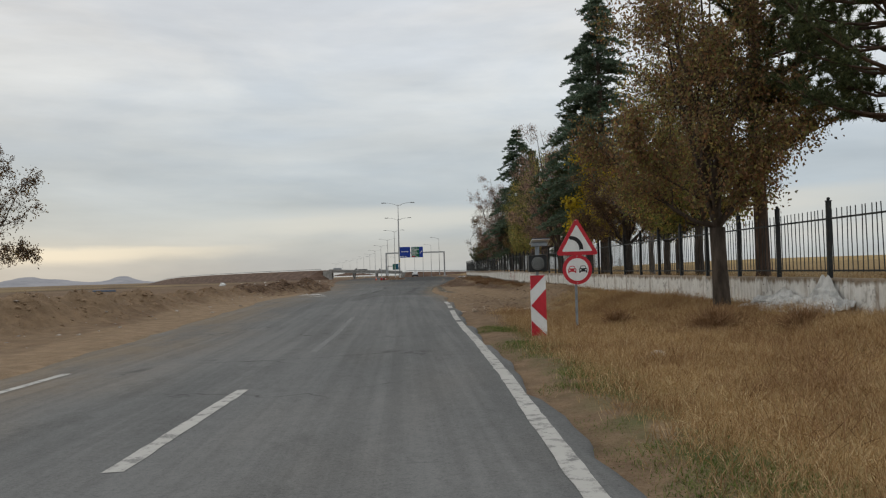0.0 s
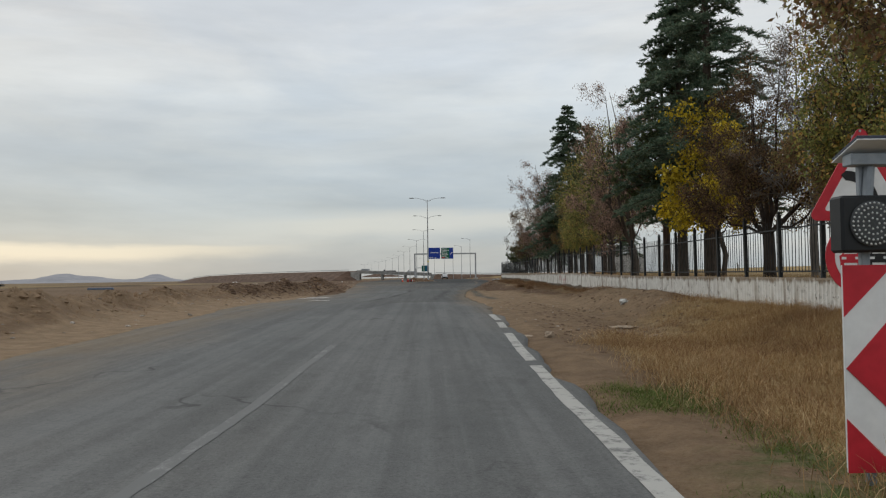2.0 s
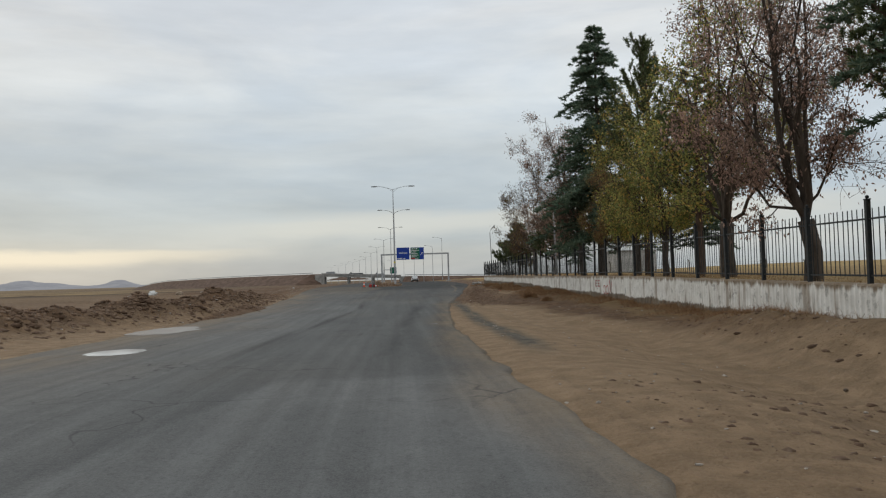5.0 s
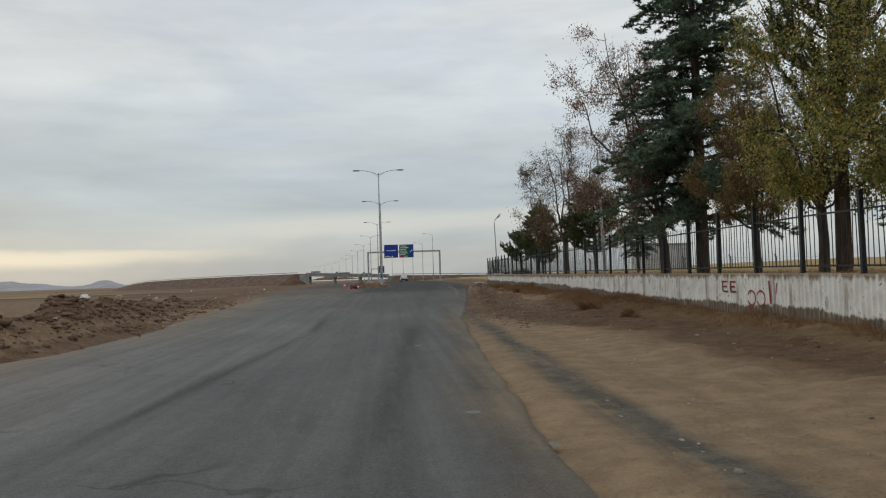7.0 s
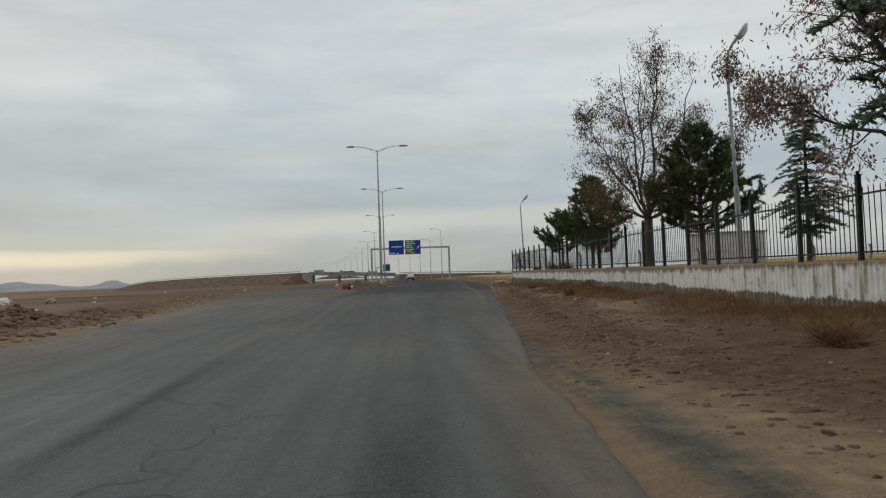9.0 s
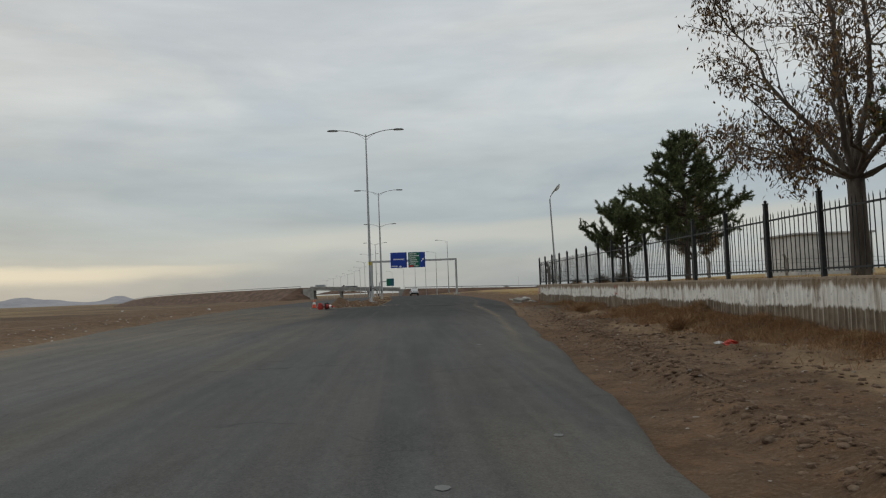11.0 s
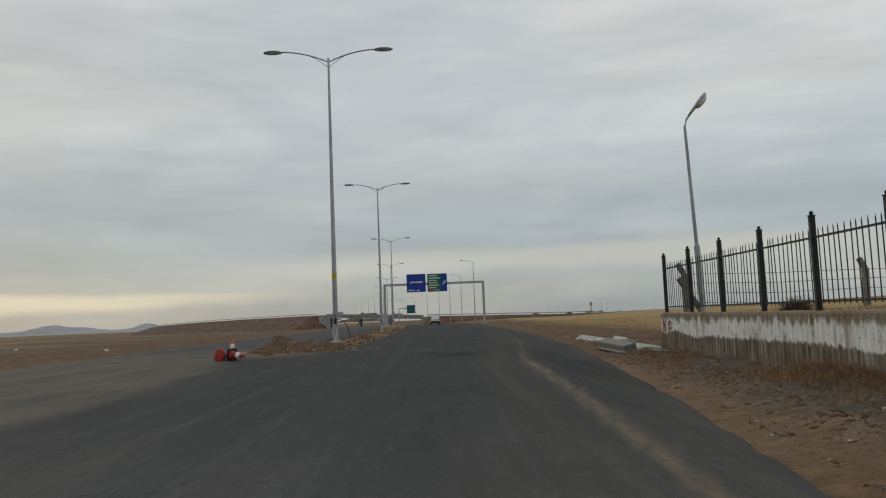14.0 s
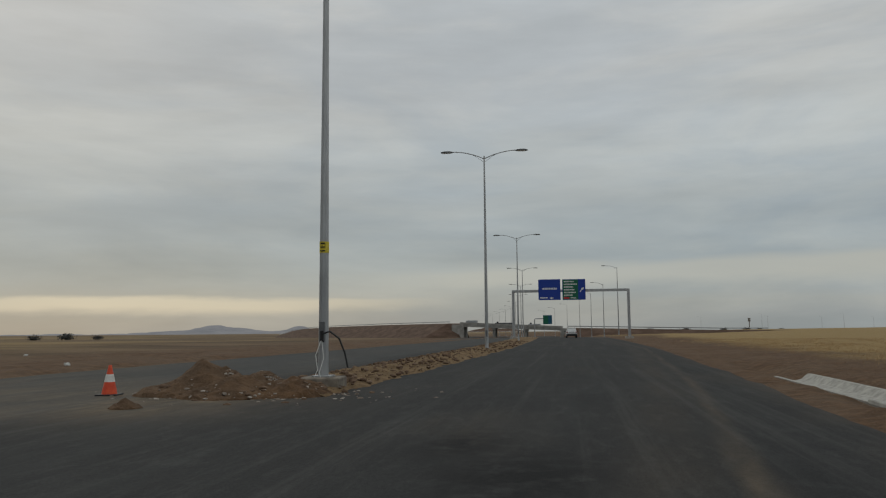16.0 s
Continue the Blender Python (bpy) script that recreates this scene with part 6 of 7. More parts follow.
# a torn plastic sheet slumped against the wall
SU, SV = np.meshgrid(np.linspace(11.2, 15.0, 90), np.linspace(0, 1, 34))
lie = 0.14 + 0.42 * np.exp(-(((SU - 12.2) / 0.45) ** 2)) + 0.16 * np.exp(-(((SU - 13.8) / 0.5) ** 2))
fold = fbm(SU, SV * 1.6, 0.55, 81, 5)
SXX = wall_x(SU) - 0.05 - 0.75 * SV**1.4 * (0.7 + 0.5 * fold) - 0.05 * np.abs(fbm(SU, SV, 0.25, 82, 3))
SZZ = ground_z(SXX, SU) + 0.02 + lie * (1 - SV) ** 1.4 * (1 + 0.4 * fold) + 0.12 * np.abs(fbm(SU, SV * 2, 0.3, 83, 4)) * (1 - 0.6 * SV)
si = np.arange(SU.size).reshape(SU.shape)
sheet = mesh_ob("plastic_sheet", np.stack([SXX, SU, SZZ], -1).reshape(-1, 3), np.stack([si[:-1, :-1], si[:-1, 1:], si[1:, 1:], si[1:, :-1]], -1).reshape(-1, 4).tolist(), plain("torn_plastic", (0.5, 0.5, 0.48), 0.35, vary=0.3, scale=5), soft=True)
tagged(sheet, "torn white plastic sheet slumped against the wall", "plastic sheet")
for i, (x, y) in enumerate(((-14.5, 88), (-19, 97), (-24, 118), (-16, 137), (-21, 110), (-28, 150))):
    crumple(x, y, 0.1, PLASTIC, "pale litter on the open field", 20 + i, 0.6)

crumple(-27.2, 110.2, 0.42, PLASTIC, "large pale sack of rubble on the open field", 31, 0.7, "rubble_sack")
crumple(-25.0, 112.5, 0.3, RUBBLE, "brown lump of earth on the open field", 32, 0.7, "earth_lump")

# ---- leaning yard lamp behind the fence ----
yard = empty("yard_lamp", "old grey lamp post leaning over the fence", "lamp post")
b0, t0 = Vector((9.36, 112.5, 0.95)), Vector((9.2, 112.5, 5.85))
way = t0 - b0
part("lower_pole", tube(bmesh.new(), [b0 - way * 0.06, b0 + way * 0.36], 0.075, 10), STEEL, yard)
part("collar", tube(bmesh.new(), [b0 + way * 0.355, b0 + way * 0.375], [0.078, 0.052], 10), STEEL, yard)
part("upper_pole", tube(bmesh.new(), [b0 + way * 0.37, t0 - way * 0.06, t0, t0 + Vector((0.06, 0, 0.2)), t0 + Vector((0.16, 0, 0.33))], [0.05, 0.04, 0.035, 0.03, 0.03], 8), STEEL, yard)
bm = bmesh.new()
rings = []
for s_, w_, h_ in ((0, 0.05, 0.05), (0.12, 0.075, 0.075), (0.3, 0.11, 0.1), (0.55, 0.13, 0.12), (0.68, 0.10, 0.1), (0.72, 0.05, 0.06)):
    rings.append([bm.verts.new((s_, w_ * math.cos(a), h_ * 0.5 * math.sin(a) + 0.02)) for a in np.linspace(0, 2 * math.pi, 10, endpoint=False)])
for p_, q_ in zip(rings, rings[1:]):
    for i in range(10):
        bm.faces.new((p_[i], p_[(i + 1) % 10], q_[(i + 1) % 10], q_[i]))
bm.faces.new(list(reversed(rings[0])))
bm.faces.new(rings[-1])
head = part("lantern", bm, STEEL, yard, soft=True)
head.matrix_basis = pose(t0.x + 0.13, t0.y, t0.z + 0.28, 0, -50, -15)
bm = bmesh.new()
bmesh.ops.create_uvsphere(bm, u_segments=12, v_segments=6, radius=1, matrix=Matrix.Translation((0.47, 0, -0.04)) @ Matrix.Diagonal((0.2, 0.11, 0.07, 1)))
part("lens", bm, GLASSY, head, soft=True)

# ---- wire fence with concrete posts ----
wire_fence = empty("wire_fence", "sagging wire fence on old grey concrete posts", "fence")


def cpost(x, y, h, tilt=0, turn=0):
    z = float(ground_z(x, y))
    ob = part("concrete_post", box(bmesh.new(), -0.07, -0.07, -0.3, 0.07, 0.07, h * 0.8, 0.01), GREYC, wire_fence)
    ob.matrix_basis = pose(x, y, z, tilt, 0, turn)
    bm = box(bmesh.new(), -0.06, -0.06, 0, 0.06, 0.06, h * 0.25, 0.01)
    tip = part("post_tip", bm, GREYC, ob)
    tip.matrix_basis = pose(0, 0, h * 0.79, 0, -28, 0)
    return z


posts = [(9.0, 112.7)] + [(9.0 + 4.6 * i, 112.4 + 0.12 * i) for i in range(1, 9)]
for i, (x, y) in enumerate(posts):
    cpost(x, y, 1.25, random.uniform(-4, 4), random.uniform(-8, 8))
brace = part("brace", box(bmesh.new(), -0.06, -0.06, -0.1, 0.06, 0.06, 1.15, 0.01), GREYC, wire_fence)
brace.matrix_basis = pose(9.45, 112.7, 0.95, 0, -32, 0)
for (xa, ya), (xb, yb) in zip(posts, posts[1:]):
    za, zb = float(ground_z(xa, ya)), float(ground_z(xb, yb))
    for h in (0.25, 0.5, 0.75, 0.98):
        sag = random.uniform(0.01, 0.06)
        part("wire", tube(bmesh.new(), [(xa, ya, za + h), ((xa + xb) / 2, (ya + yb) / 2, (za + zb) / 2 + h - sag), (xb, yb, zb + h)], 0.006, 4), IRON, wire_fence)

# ---- shed behind the fence ----
shed = empty("shed", "small flat-roofed grey shed in the yard", "shed")
SHED = plain("shed_wall", (0.46, 0.455, 0.44), 0.9, vary=0.15, scale=1.5, bump=0.2)
part("wall", box(bmesh.new(), 0, 0, -0.5, 4.6, 4.0, 2.42, 0.02), SHED, shed)
part("roof", box(bmesh.new(), -0.15, -0.15, 2.42, 4.75, 4.15, 2.54, 0.02), plain("shed_roof", (0.34, 0.34, 0.34), 0.8), shed)
door = part("door", box(bmesh.new(), 3.2, -0.04, 0.05, 4.1, 0.01, 2.05, 0.005), plain("shed_door", (0.36, 0.36, 0.36), 0.6), shed)
part("door_handle", box(bmesh.new(), 3.95, -0.08, 0.95, 4.0, -0.04, 1.1), BLACK, door)
shed.matrix_basis = pose(23.6, 113.0, 0.95, 0, 0, 0)
# a second lamp post of the same kind among the trees
park = copy_thing(yard, pose(-0.35, -36.5, 0.05) @ Matrix.Diagonal((1, 1, 1.12, 1)))
tagged(park, "thin pale lamp post among the trees", "lamp post")

# ---- the overpass and its embankments ----
k = Mat("bank_soil", 0.95, 0, 0.15)
k.colour(k.mix(k.noise(0.25, 6, 0.6, (1, 1, 3), 0.3, 0.7), (0.085, 0.055, 0.04), (0.15, 0.10, 0.075)))
k.bump(k.noise(1.5, 5, 0.65), 0.6, 0.3)
BANK = k.m


def embankment(name, line, width, label, stop=1e9):
    """A bank of soil along a line of (x, y, z) of its crest."""
    v, n = [], len(line)
    for i, (x, y, z) in enumerate(line):
        a, b = Vector(line[max(i - 1, 0)]), Vector(line[min(i + 1, n - 1)])
        d = (b - a).xy.normalized()
        side = Vector((d.y, -d.x))
        drop = z + 6.0
        for o, zz in ((-width / 2 - 1.9 * drop, z - drop), (-width / 2, z), (width / 2, z), (width / 2 + 1.9 * drop, z - drop)):
            v.append((min(x + side.x * o, stop) if y < 470 else x + side.x * o, y + side.y * o, zz))
    f_ = [(4 * i + j, 4 * i + j + 1, 4 * i + j + 5, 4 * i + j + 4) for i in range(n - 1) for j in range(3)]
    f_ += [(0, 1, 2, 3), tuple(4 * (n - 1) + j for j in (3, 2, 1, 0))]
    return tagged(mesh_ob(name, v, f_, BANK), label, "embankment", kind="structure")


def bend(points, step=12):
    pts = [Vector(p) for p in points]
    out_ = []
    for a, b in zip(pts, pts[1:]):
        m = max(1, int((b - a).length / step))
        out_ += [a.lerp(b, i / m) for i in range(m)]
    return [tuple(p) for p in out_ + [pts[-1]]]


bank_l = bend([(-205, 645, -3.0), (-176, 598, 0.6), (-157, 567, 1.8), (-120, 512, 2.6), (-79, 452, 3.0), (-38, 391, 3.1), (-34, 385, -3.0), (-32, 382, -5.9)])
bank_r = bend([(3, 385, 1.1), (25, 379, 0.6), (52, 380, 0.0), (110, 392, -0.4), (220, 420, -1.0)])
embankment("embankment_left", bank_l, 9, "brown soil embankment of the crossing road", -36.2)
embankment("embankment_right", bank_r, 9, "brown soil embankment of the crossing road")
RAILC = plain("guard_rail_steel", (0.26, 0.27, 0.28), 0.6, 0.3)


def guard_rail(line, off, group):
    rail = empty("guard_rail", "grey steel guard rail along the embankment", "guard rail", group)
    pts = []
    for i, p in enumerate(line):
        a, b = Vector(line[max(i - 1, 0)]), Vector(line[min(i + 1, len(line) - 1)])
        d = (b - a).xy.normalized()
        pts.append((p[0] + d.y * off, p[1] - d.x * off, p[2] + 0.62))
    part("beam", tube(bmesh.new(), pts, 0.14, 4), RAILC, rail)
    for p in pts[::1]:
        part("post", box(bmesh.new(), p[0] - 0.06, p[1] - 0.06, p[2] - 0.9, p[0] + 0.06, p[1] + 0.06, p[2]), RAILC, rail)


guard_rail(bank_l[:-2], 4.0, "rails")
guard_rail(bank_r[:5], 4.0, "rails")
BRIDGEC = plain("bridge_concrete", (0.30, 0.29, 0.27), 0.9, vary=0.2, scale=0.7, bump=0.3)
bridge = empty("overpass_bridge", "low grey concrete overpass on piers", "bridge", kind="structure")


def deck_z(x):
    return np.interp(x, [-37, 0], [2.75, 1.0])


def across(x):
    return 391 + (x + 37) * (385 - 391) / 37


for i in range(4):
    xa, xb = -37 + 9.25 * i, -37 + 9.25 * (i + 1)
    bm = bmesh.new()
    box(bm, xa, -4.6, -0.85, xb - 0.05, 4.6, 0)
    for v in bm.verts:
        v.co.z += float(deck_z(v.co.x))
        v.co.y += float(across(v.co.x))
    part("deck", bm, BRIDGEC, bridge)
    for s in (-1, 1):
        bm = bmesh.new()
        box(bm, xa, s * 4.6 - 0.15, 0, xb - 0.05, s * 4.6 + 0.15, 0.75)
        for v in bm.verts:
            v.co.z += float(deck_z(v.co.x))
            v.co.y += float(across(v.co.x))
        part("parapet", bm, BRIDGEC, bridge)
for x in (-24.5, -13.0):
    for o in (-3, 0, 3):
        part("pier", tube(bmesh.new(), [(x, across(x) + o, -4), (x, across(x) + o, deck_z(x) - 1.0)], 0.55, 10), BRIDGEC, bridge)
    part("pier_cap", box(bmesh.new(), x - 0.7, across(x) - 4.2, deck_z(x) - 1.4, x + 0.7, across(x) + 4.2, deck_z(x) - 0.85), BRIDGEC, bridge)
part("abutment", box(bmesh.new(), -40, 386.0, -4, -35.6, 396.5, 2.7), BRIDGEC, bridge)
part("abutment", box(bmesh.new(), -0.8, 380.0, -4, 4.2, 390.0, 1.0), BRIDGEC, bridge)
heap("spoil_mound", -28, 405, [(0, 0, 1.5, 9), (6, 1, 1.1, 8)], (16, 11), "grey heap of spoil behind the bridge", 71, 0.8, material=BANK)

# ---- vehicles ----
CARWHITE = plain("white_car_paint", (0.68, 0.69, 0.69), 0.25, vary=0.04, bump=0)
CARDARK = plain("dark_window_glass", (0.012, 0.014, 0.016), 0.08, vary=0.1, bump=0)
TRIM = plain("black_car_trim", (0.02, 0.02, 0.021), 0.55)
TAIL = plain("red_tail_lamp", (0.25, 0.012, 0.012), 0.2, vary=0.1, bump=0)
RIM = plain("grey_wheel_rim", (0.25, 0.25, 0.26), 0.4, 0.6)


def loft(bm, sections):
    """Joins rounded sections, each a list of points, into a closed body."""
    rows = [[bm.verts.new(p) for p in s] for s in sections]
    n = len(rows[0])
    for a, b in zip(rows, rows[1:]):
        for i in range(n):
            bm.faces.new((a[i], a[(i + 1) % n], b[(i + 1) % n], b[i]))
    bm.faces.new(list(reversed(rows[0])))
    bm.faces.new(rows[-1])
    return bm


def section(y, half, z0, z1, roof, corner=0.12):
    """A car's cross-section at y: sill z0, shoulder z1 and width, roof half-width factor."""
    return [(-half * 0.94, y, z0), (-half, y, z0 + 0.12), (-half, y, z1 - 0.1), (-half * 0.95, y, z1), (-half * roof, y, z1 + corner * 0.3), (half * roof, y, z1 + corner * 0.3), (half * 0.95, y, z1), (half, y, z1 - 0.1), (half, y, z0 + 0.12), (half * 0.94, y, z0)]


def suv():
    car = empty("car", "white compact estate car with roof rails, driving lane ahead", "car")
    bm = bmesh.new()
    loft(bm, [section(-2.13, 0.82, 0.45, 0.92, 0.9), section(-2.05, 0.89, 0.38, 1.05, 0.9), section(-1.2, 0.905, 0.3, 1.08, 0.9), section(0.9, 0.905, 0.3, 1.05, 0.9), section(1.75, 0.88, 0.34, 0.98, 0.9), section(2.15, 0.76, 0.42, 0.82, 0.9)])
    bmesh.ops.recalc_face_normals(bm, faces=bm.faces)
    body = part("body", bm, CARWHITE, car, soft=False)
    bm = bmesh.new()
    loft(bm, [[(-0.78, -2.02, 1.05), (-0.66, -1.78, 1.58), (0.66, -1.78, 1.58), (0.78, -2.02, 1.05)], [(-0.84, -1.2, 1.06), (-0.66, -1.2, 1.65), (0.66, -1.2, 1.65), (0.84, -1.2, 1.06)], [(-0.83, 0.2, 1.05), (-0.64, 0.1, 1.62), (0.64, 0.1, 1.62), (0.83, 0.2, 1.05)], [(-0.8, 1.0, 1.02), (-0.7, 0.75, 1.2), (0.7, 0.75, 1.2), (0.8, 1.0, 1.02)]])
    bmesh.ops.recalc_face_normals(bm, faces=bm.faces)
    part("cabin", bm, CARWHITE, car)
    part("rear_window", prism(bmesh.new(), [(-0.62, 1.14), (-0.54, 1.5), (0.54, 1.5), (0.62, 1.14)], 0, 0.02), CARDARK, car).matrix_basis = pose(0, -2.28, 0.29, -24.5, 0, 0)
    for s in (-1, 1):
        bm = bmesh.new()
        loft(bm, [[(s * 0.835, -1.75, 1.12), (s * 0.70, -1.6, 1.52), (s * 0.72, -1.6, 1.52), (s * 0.85, -1.75, 1.12)], [(s * 0.845, 0.55, 1.1), (s * 0.69, 0.1, 1.53), (s * 0.71, 0.1, 1.53), (s * 0.86, 0.55, 1.1)]])
        part("side_window", bm, CARDARK, car)
        part("tail_lamp", box(bmesh.new(), s * 0.74 - 0.1, -2.16, 0.82, s * 0.74 + 0.1, -2.02, 1.06, 0.03), TAIL, car, "red tail lamp")
        part("roof_rail", tube(bmesh.new(), [(s * 0.62, -1.5, 1.62), (s * 0.62, -1.4, 1.71), (s * 0.61, 0.0, 1.70), (s * 0.61, 0.1, 1.62)], 0.025, 6), TRIM, car)
        part("mirror", box(bmesh.new(), s * 1.0 - 0.11, 0.55, 1.0, s * 1.0 + 0.11, 0.68, 1.16, 0.03), TRIM, car)
        for y in (-1.33, 1.34):
            wheel = part("wheel", tube(bmesh.new(), [(s * 0.68, y, 0.34), (s * 0.90, y, 0.34)], 0.34, 20), TRIM, car, "black tyre")
            part("rim", tube(bmesh.new(), [(s * 0.88, y, 0.34), (s * 0.91, y, 0.34)], 0.21, 14), RIM, wheel)
    part("bumper", box(bmesh.new(), -0.86, -2.2, 0.36, 0.86, -1.95, 0.68, 0.05), TRIM, car, "black rear bumper")
    part("number_plate", box(bmesh.new(), -0.26, -2.175, 0.76, 0.26, -2.13, 0.87), SIGNWHITE, car)
    part("trim_bar", box(bmesh.new(), -0.42, -2.16, 0.93, 0.42, -2.08, 1.0, 0.01), TRIM, car)
    part("badge", tube(bmesh.new(), [(0, -2.165, 0.965), (0, -2.15, 0.965)], 0.045, 10), RIM, car)
    return car


ahead = suv()
ahead.matrix_basis = pose(3.3, 240.0, float(lane(240.0)) + 0.012, 0, 0, 2)


def van(x, label, length, height, colour, turn, drop=0.35):
    """A small box van or lorry on the overpass, seen from far off."""
    v_ = empty("lorry", label, "lorry")
    part("cab", box(bmesh.new(), length / 2 - 1.6, -1.0, 0.5, length / 2, 1.0, min(height, 2.2), 0.15), colour, v_)
    part("window", box(bmesh.new(), length / 2 - 0.9, -1.02, 1.35, length / 2 - 0.2, -0.98, 1.95, 0.02), CARDARK, v_)
    part("cargo_box", box(bmesh.new(), -length / 2, -1.1, 0.7, length / 2 - 1.7, 1.1, height, 0.05), colour, v_)
    for s in (-1, 1):
        for xx in (-length / 2 + 1.0, length / 2 - 0.9):
            part("wheel", tube(bmesh.new(), [(xx, s * 0.8, 0.45), (xx, s * 1.05, 0.45)], 0.45, 14), TRIM, v_)
    v_.matrix_basis = pose(x, float(across(x)) - 1.5, float(deck_z(x)) - drop, 0, 0, turn)


GREYV = plain("grey_lorry_paint", (0.30, 0.31, 0.32), 0.5)
van(-33, "pale grey box van crossing the bridge", 3.9, 1.9, GREYV, 171)
van(-21, "dark lorry with open bed crossing the bridge", 6.4, 1.5, plain("dark_lorry_paint", (0.08, 0.08, 0.085), 0.5), 171)
van(-10, "low grey van crossing the bridge", 4.2, 1.5, GREYV, 171)

# cantilever sign before the bridge
canti = empty("cantilever_sign", "small blue-green direction sign on a bent steel post", "road sign")
part("post", tube(bmesh.new(), [(-6.6, 318, -1.8), (-6.6, 318, 3.4), (-6.4, 318, 3.7), (-3.6, 318, 3.7)], 0.14, 8), STEEL, canti)
pan = part("sign_panel", box(bmesh.new(), -4.3, 317.6, 2.2, -1.9, 317.7, 4.6, 0.02), plain("sign_teal", (0.012, 0.09, 0.16), 0.4, vary=0.05, bump=0), canti)
part("green_field", box(bmesh.new(), -4.25, 317.57, 2.3, -2.9, 317.6, 4.5), GREEN, pan)

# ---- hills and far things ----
# distance haze is put into the hills' colour as a pale grey-blue
k = Mat("hazed_hills", 1.0, 0, 0.0)
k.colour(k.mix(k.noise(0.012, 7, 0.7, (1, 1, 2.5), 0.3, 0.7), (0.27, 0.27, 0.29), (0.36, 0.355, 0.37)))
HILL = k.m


def hills(name, dist, bumps, base, label, a0=-52, a1=-14, depth=500):
    """A range of hills on an arc round the far end of the road: bumps of (degrees, height, width)."""
    az = np.arange(a0, a1, 0.12)
    h = np.full(len(az), base, float)
    for a, hh, w_ in bumps:
        h = h + 1.25 * hh * np.exp(-(((az - a) / w_) ** 2))
    h = h + 3.2 * fbm(az, az * 0, 1.2, 5, 5) + 1.6 * fbm(az, az * 0, 0.35, 6, 3)
    rows = []
    for s, d in ((0.0, 0), (0.45, 0.3), (1.0, 0.6), (0.0, 1.4)):
        rr_ = dist + depth * d
        rows.append(np.stack([3 + rr_ * np.sin(np.radians(az)), 110 + rr_ * np.cos(np.radians(az)), -30 + (h + 30) * s + (1.5 * fbm(az, az * 0 + s * 9, 0.5, 7, 3) if 0 < s else 0)], -1))
    n_ = len(az)
    v = np.concatenate(rows)
    f_ = [(r * n_ + i, r * n_ + i + 1, (r + 1) * n_ + i + 1, (r + 1) * n_ + i) for r in range(3) for i in range(n_ - 1)]
    return tagged(mesh_ob(name, v, f_, HILL, soft=True), label, "hills", kind="structure")


hills("hills_far", 3000, [(-26.1, 24, 1.5), (-23.9, 10, 1.2), (-20.2, 17, 1.0), (-29.0, 9, 2.5), (-37, 3, 6), (-22, 5, 4)], -12, "low hills on the horizon, distance haze painted in as grey-blue")
FARLEAF = plain("hazy_foliage", (0.085, 0.085, 0.08), 0.9)
for i, (a, d, s) in enumerate(((-37.6, 620, 1.0), (-35.7, 640, 1.3), (-33.8, 650, 0.9), (-20.7, 520, 0.6), (8, 900, 1.0), (10.5, 880, 0.8), (12, 860, 0.9), (12.8, 870, 0.7), (14.2, 850, 0.6), (5.5, 930, 1.0))):
    x, y = 3 + d * math.sin(radians(a)), 110 + d * math.cos(radians(a))
    bush = empty("far_bush", "dark rounded bush on the open plain", "bush", "far bushes")
    rng = np.random.default_rng(90 + i)
    c_ = rng.normal(0, 1, (500, 3)) * np.array([1.9, 1.9, 0.9]) * s + np.array([0, 0, 1.5 * s])
    quads_ob("leaves", rhombs(rng, c_, unit(rng.normal(size=(500, 3))), 0.9 * s, 0.6 * s), 500, 4, FARLEAF, bush)
    w_ = Wood()
    w_.limb([(0, 0, -1), (0, 0, 0.8 * s), (0.1, 0, 2 * s)], [0.15, 0.12, 0.05], 5)
    w_.ob("stem", BARK, bush)
    bush.matrix_basis = pose(x, y, float(ground_z(x, y)), 0, 0, i * 50)
mast = empty("radio_mast", "thin grey radio mast on the horizon", "mast")
part("shaft", tube(bmesh.new(), [(0, 0, -2), (0, 0, 9)], 0.35, 6), GREYC, mast)
for z in (7.2, 8.6):
    part("antenna", box(bmesh.new(), -0.9, -0.3, z - 0.6, 0.9, 0.3, z + 0.6), GREYC, mast)
mast.matrix_basis = pose(135.9, 725, float(ground_z(135.9, 725)))
thin = street_lamp(10.5, (-1,), "far lamps", "thin street lamp far off on the embankment")
thin.matrix_basis = pose(167, 800, -1.0, 0, 0, 20)
for x, y in ((137, 690), (197, 706), (267, 730), (327, 750), (117, 830), (237, 890), (297, 930)):
    copy_thing(thin, pose(x, y, max(float(ground_z(x, y)), 1.0 if x < 0 else -1), 0, 0, 20))
tarp = tagged(part("blue_tarpaulin", box(bmesh.new(), -1.3, -0.5, -0.05, 1.3, 0.5, 0.26, 0.08), plain("blue_plastic", (0.10, 0.12, 0.16), 0.6)), "blue plastic sheet lying on the field", "tarpaulin")
tarp.matrix_basis = pose(-37, 92, float(ground_z(-37, 92)) + 0.02, 0, 0, 20)

# ---- dry grass and weeds ----
def grass_mat(name, stops, tint=1.0):
    k = Mat(name, 0.8, 0, 0.15)
    c = k.ramp(k.island(), stops)
    c = k.mix(k.noise(0.55, 4, 0.6, None, 0.42, 0.66), c, k.mix(0.55 * tint, c, (0.20, 0.10, 0.05)))
    k.colour(k.mix(k.noise(2.4, 4, 0.6, None, 0.5, 0.7), c, k.mix(0.4, c, (0.55, 0.42, 0.22))))
    return k.m


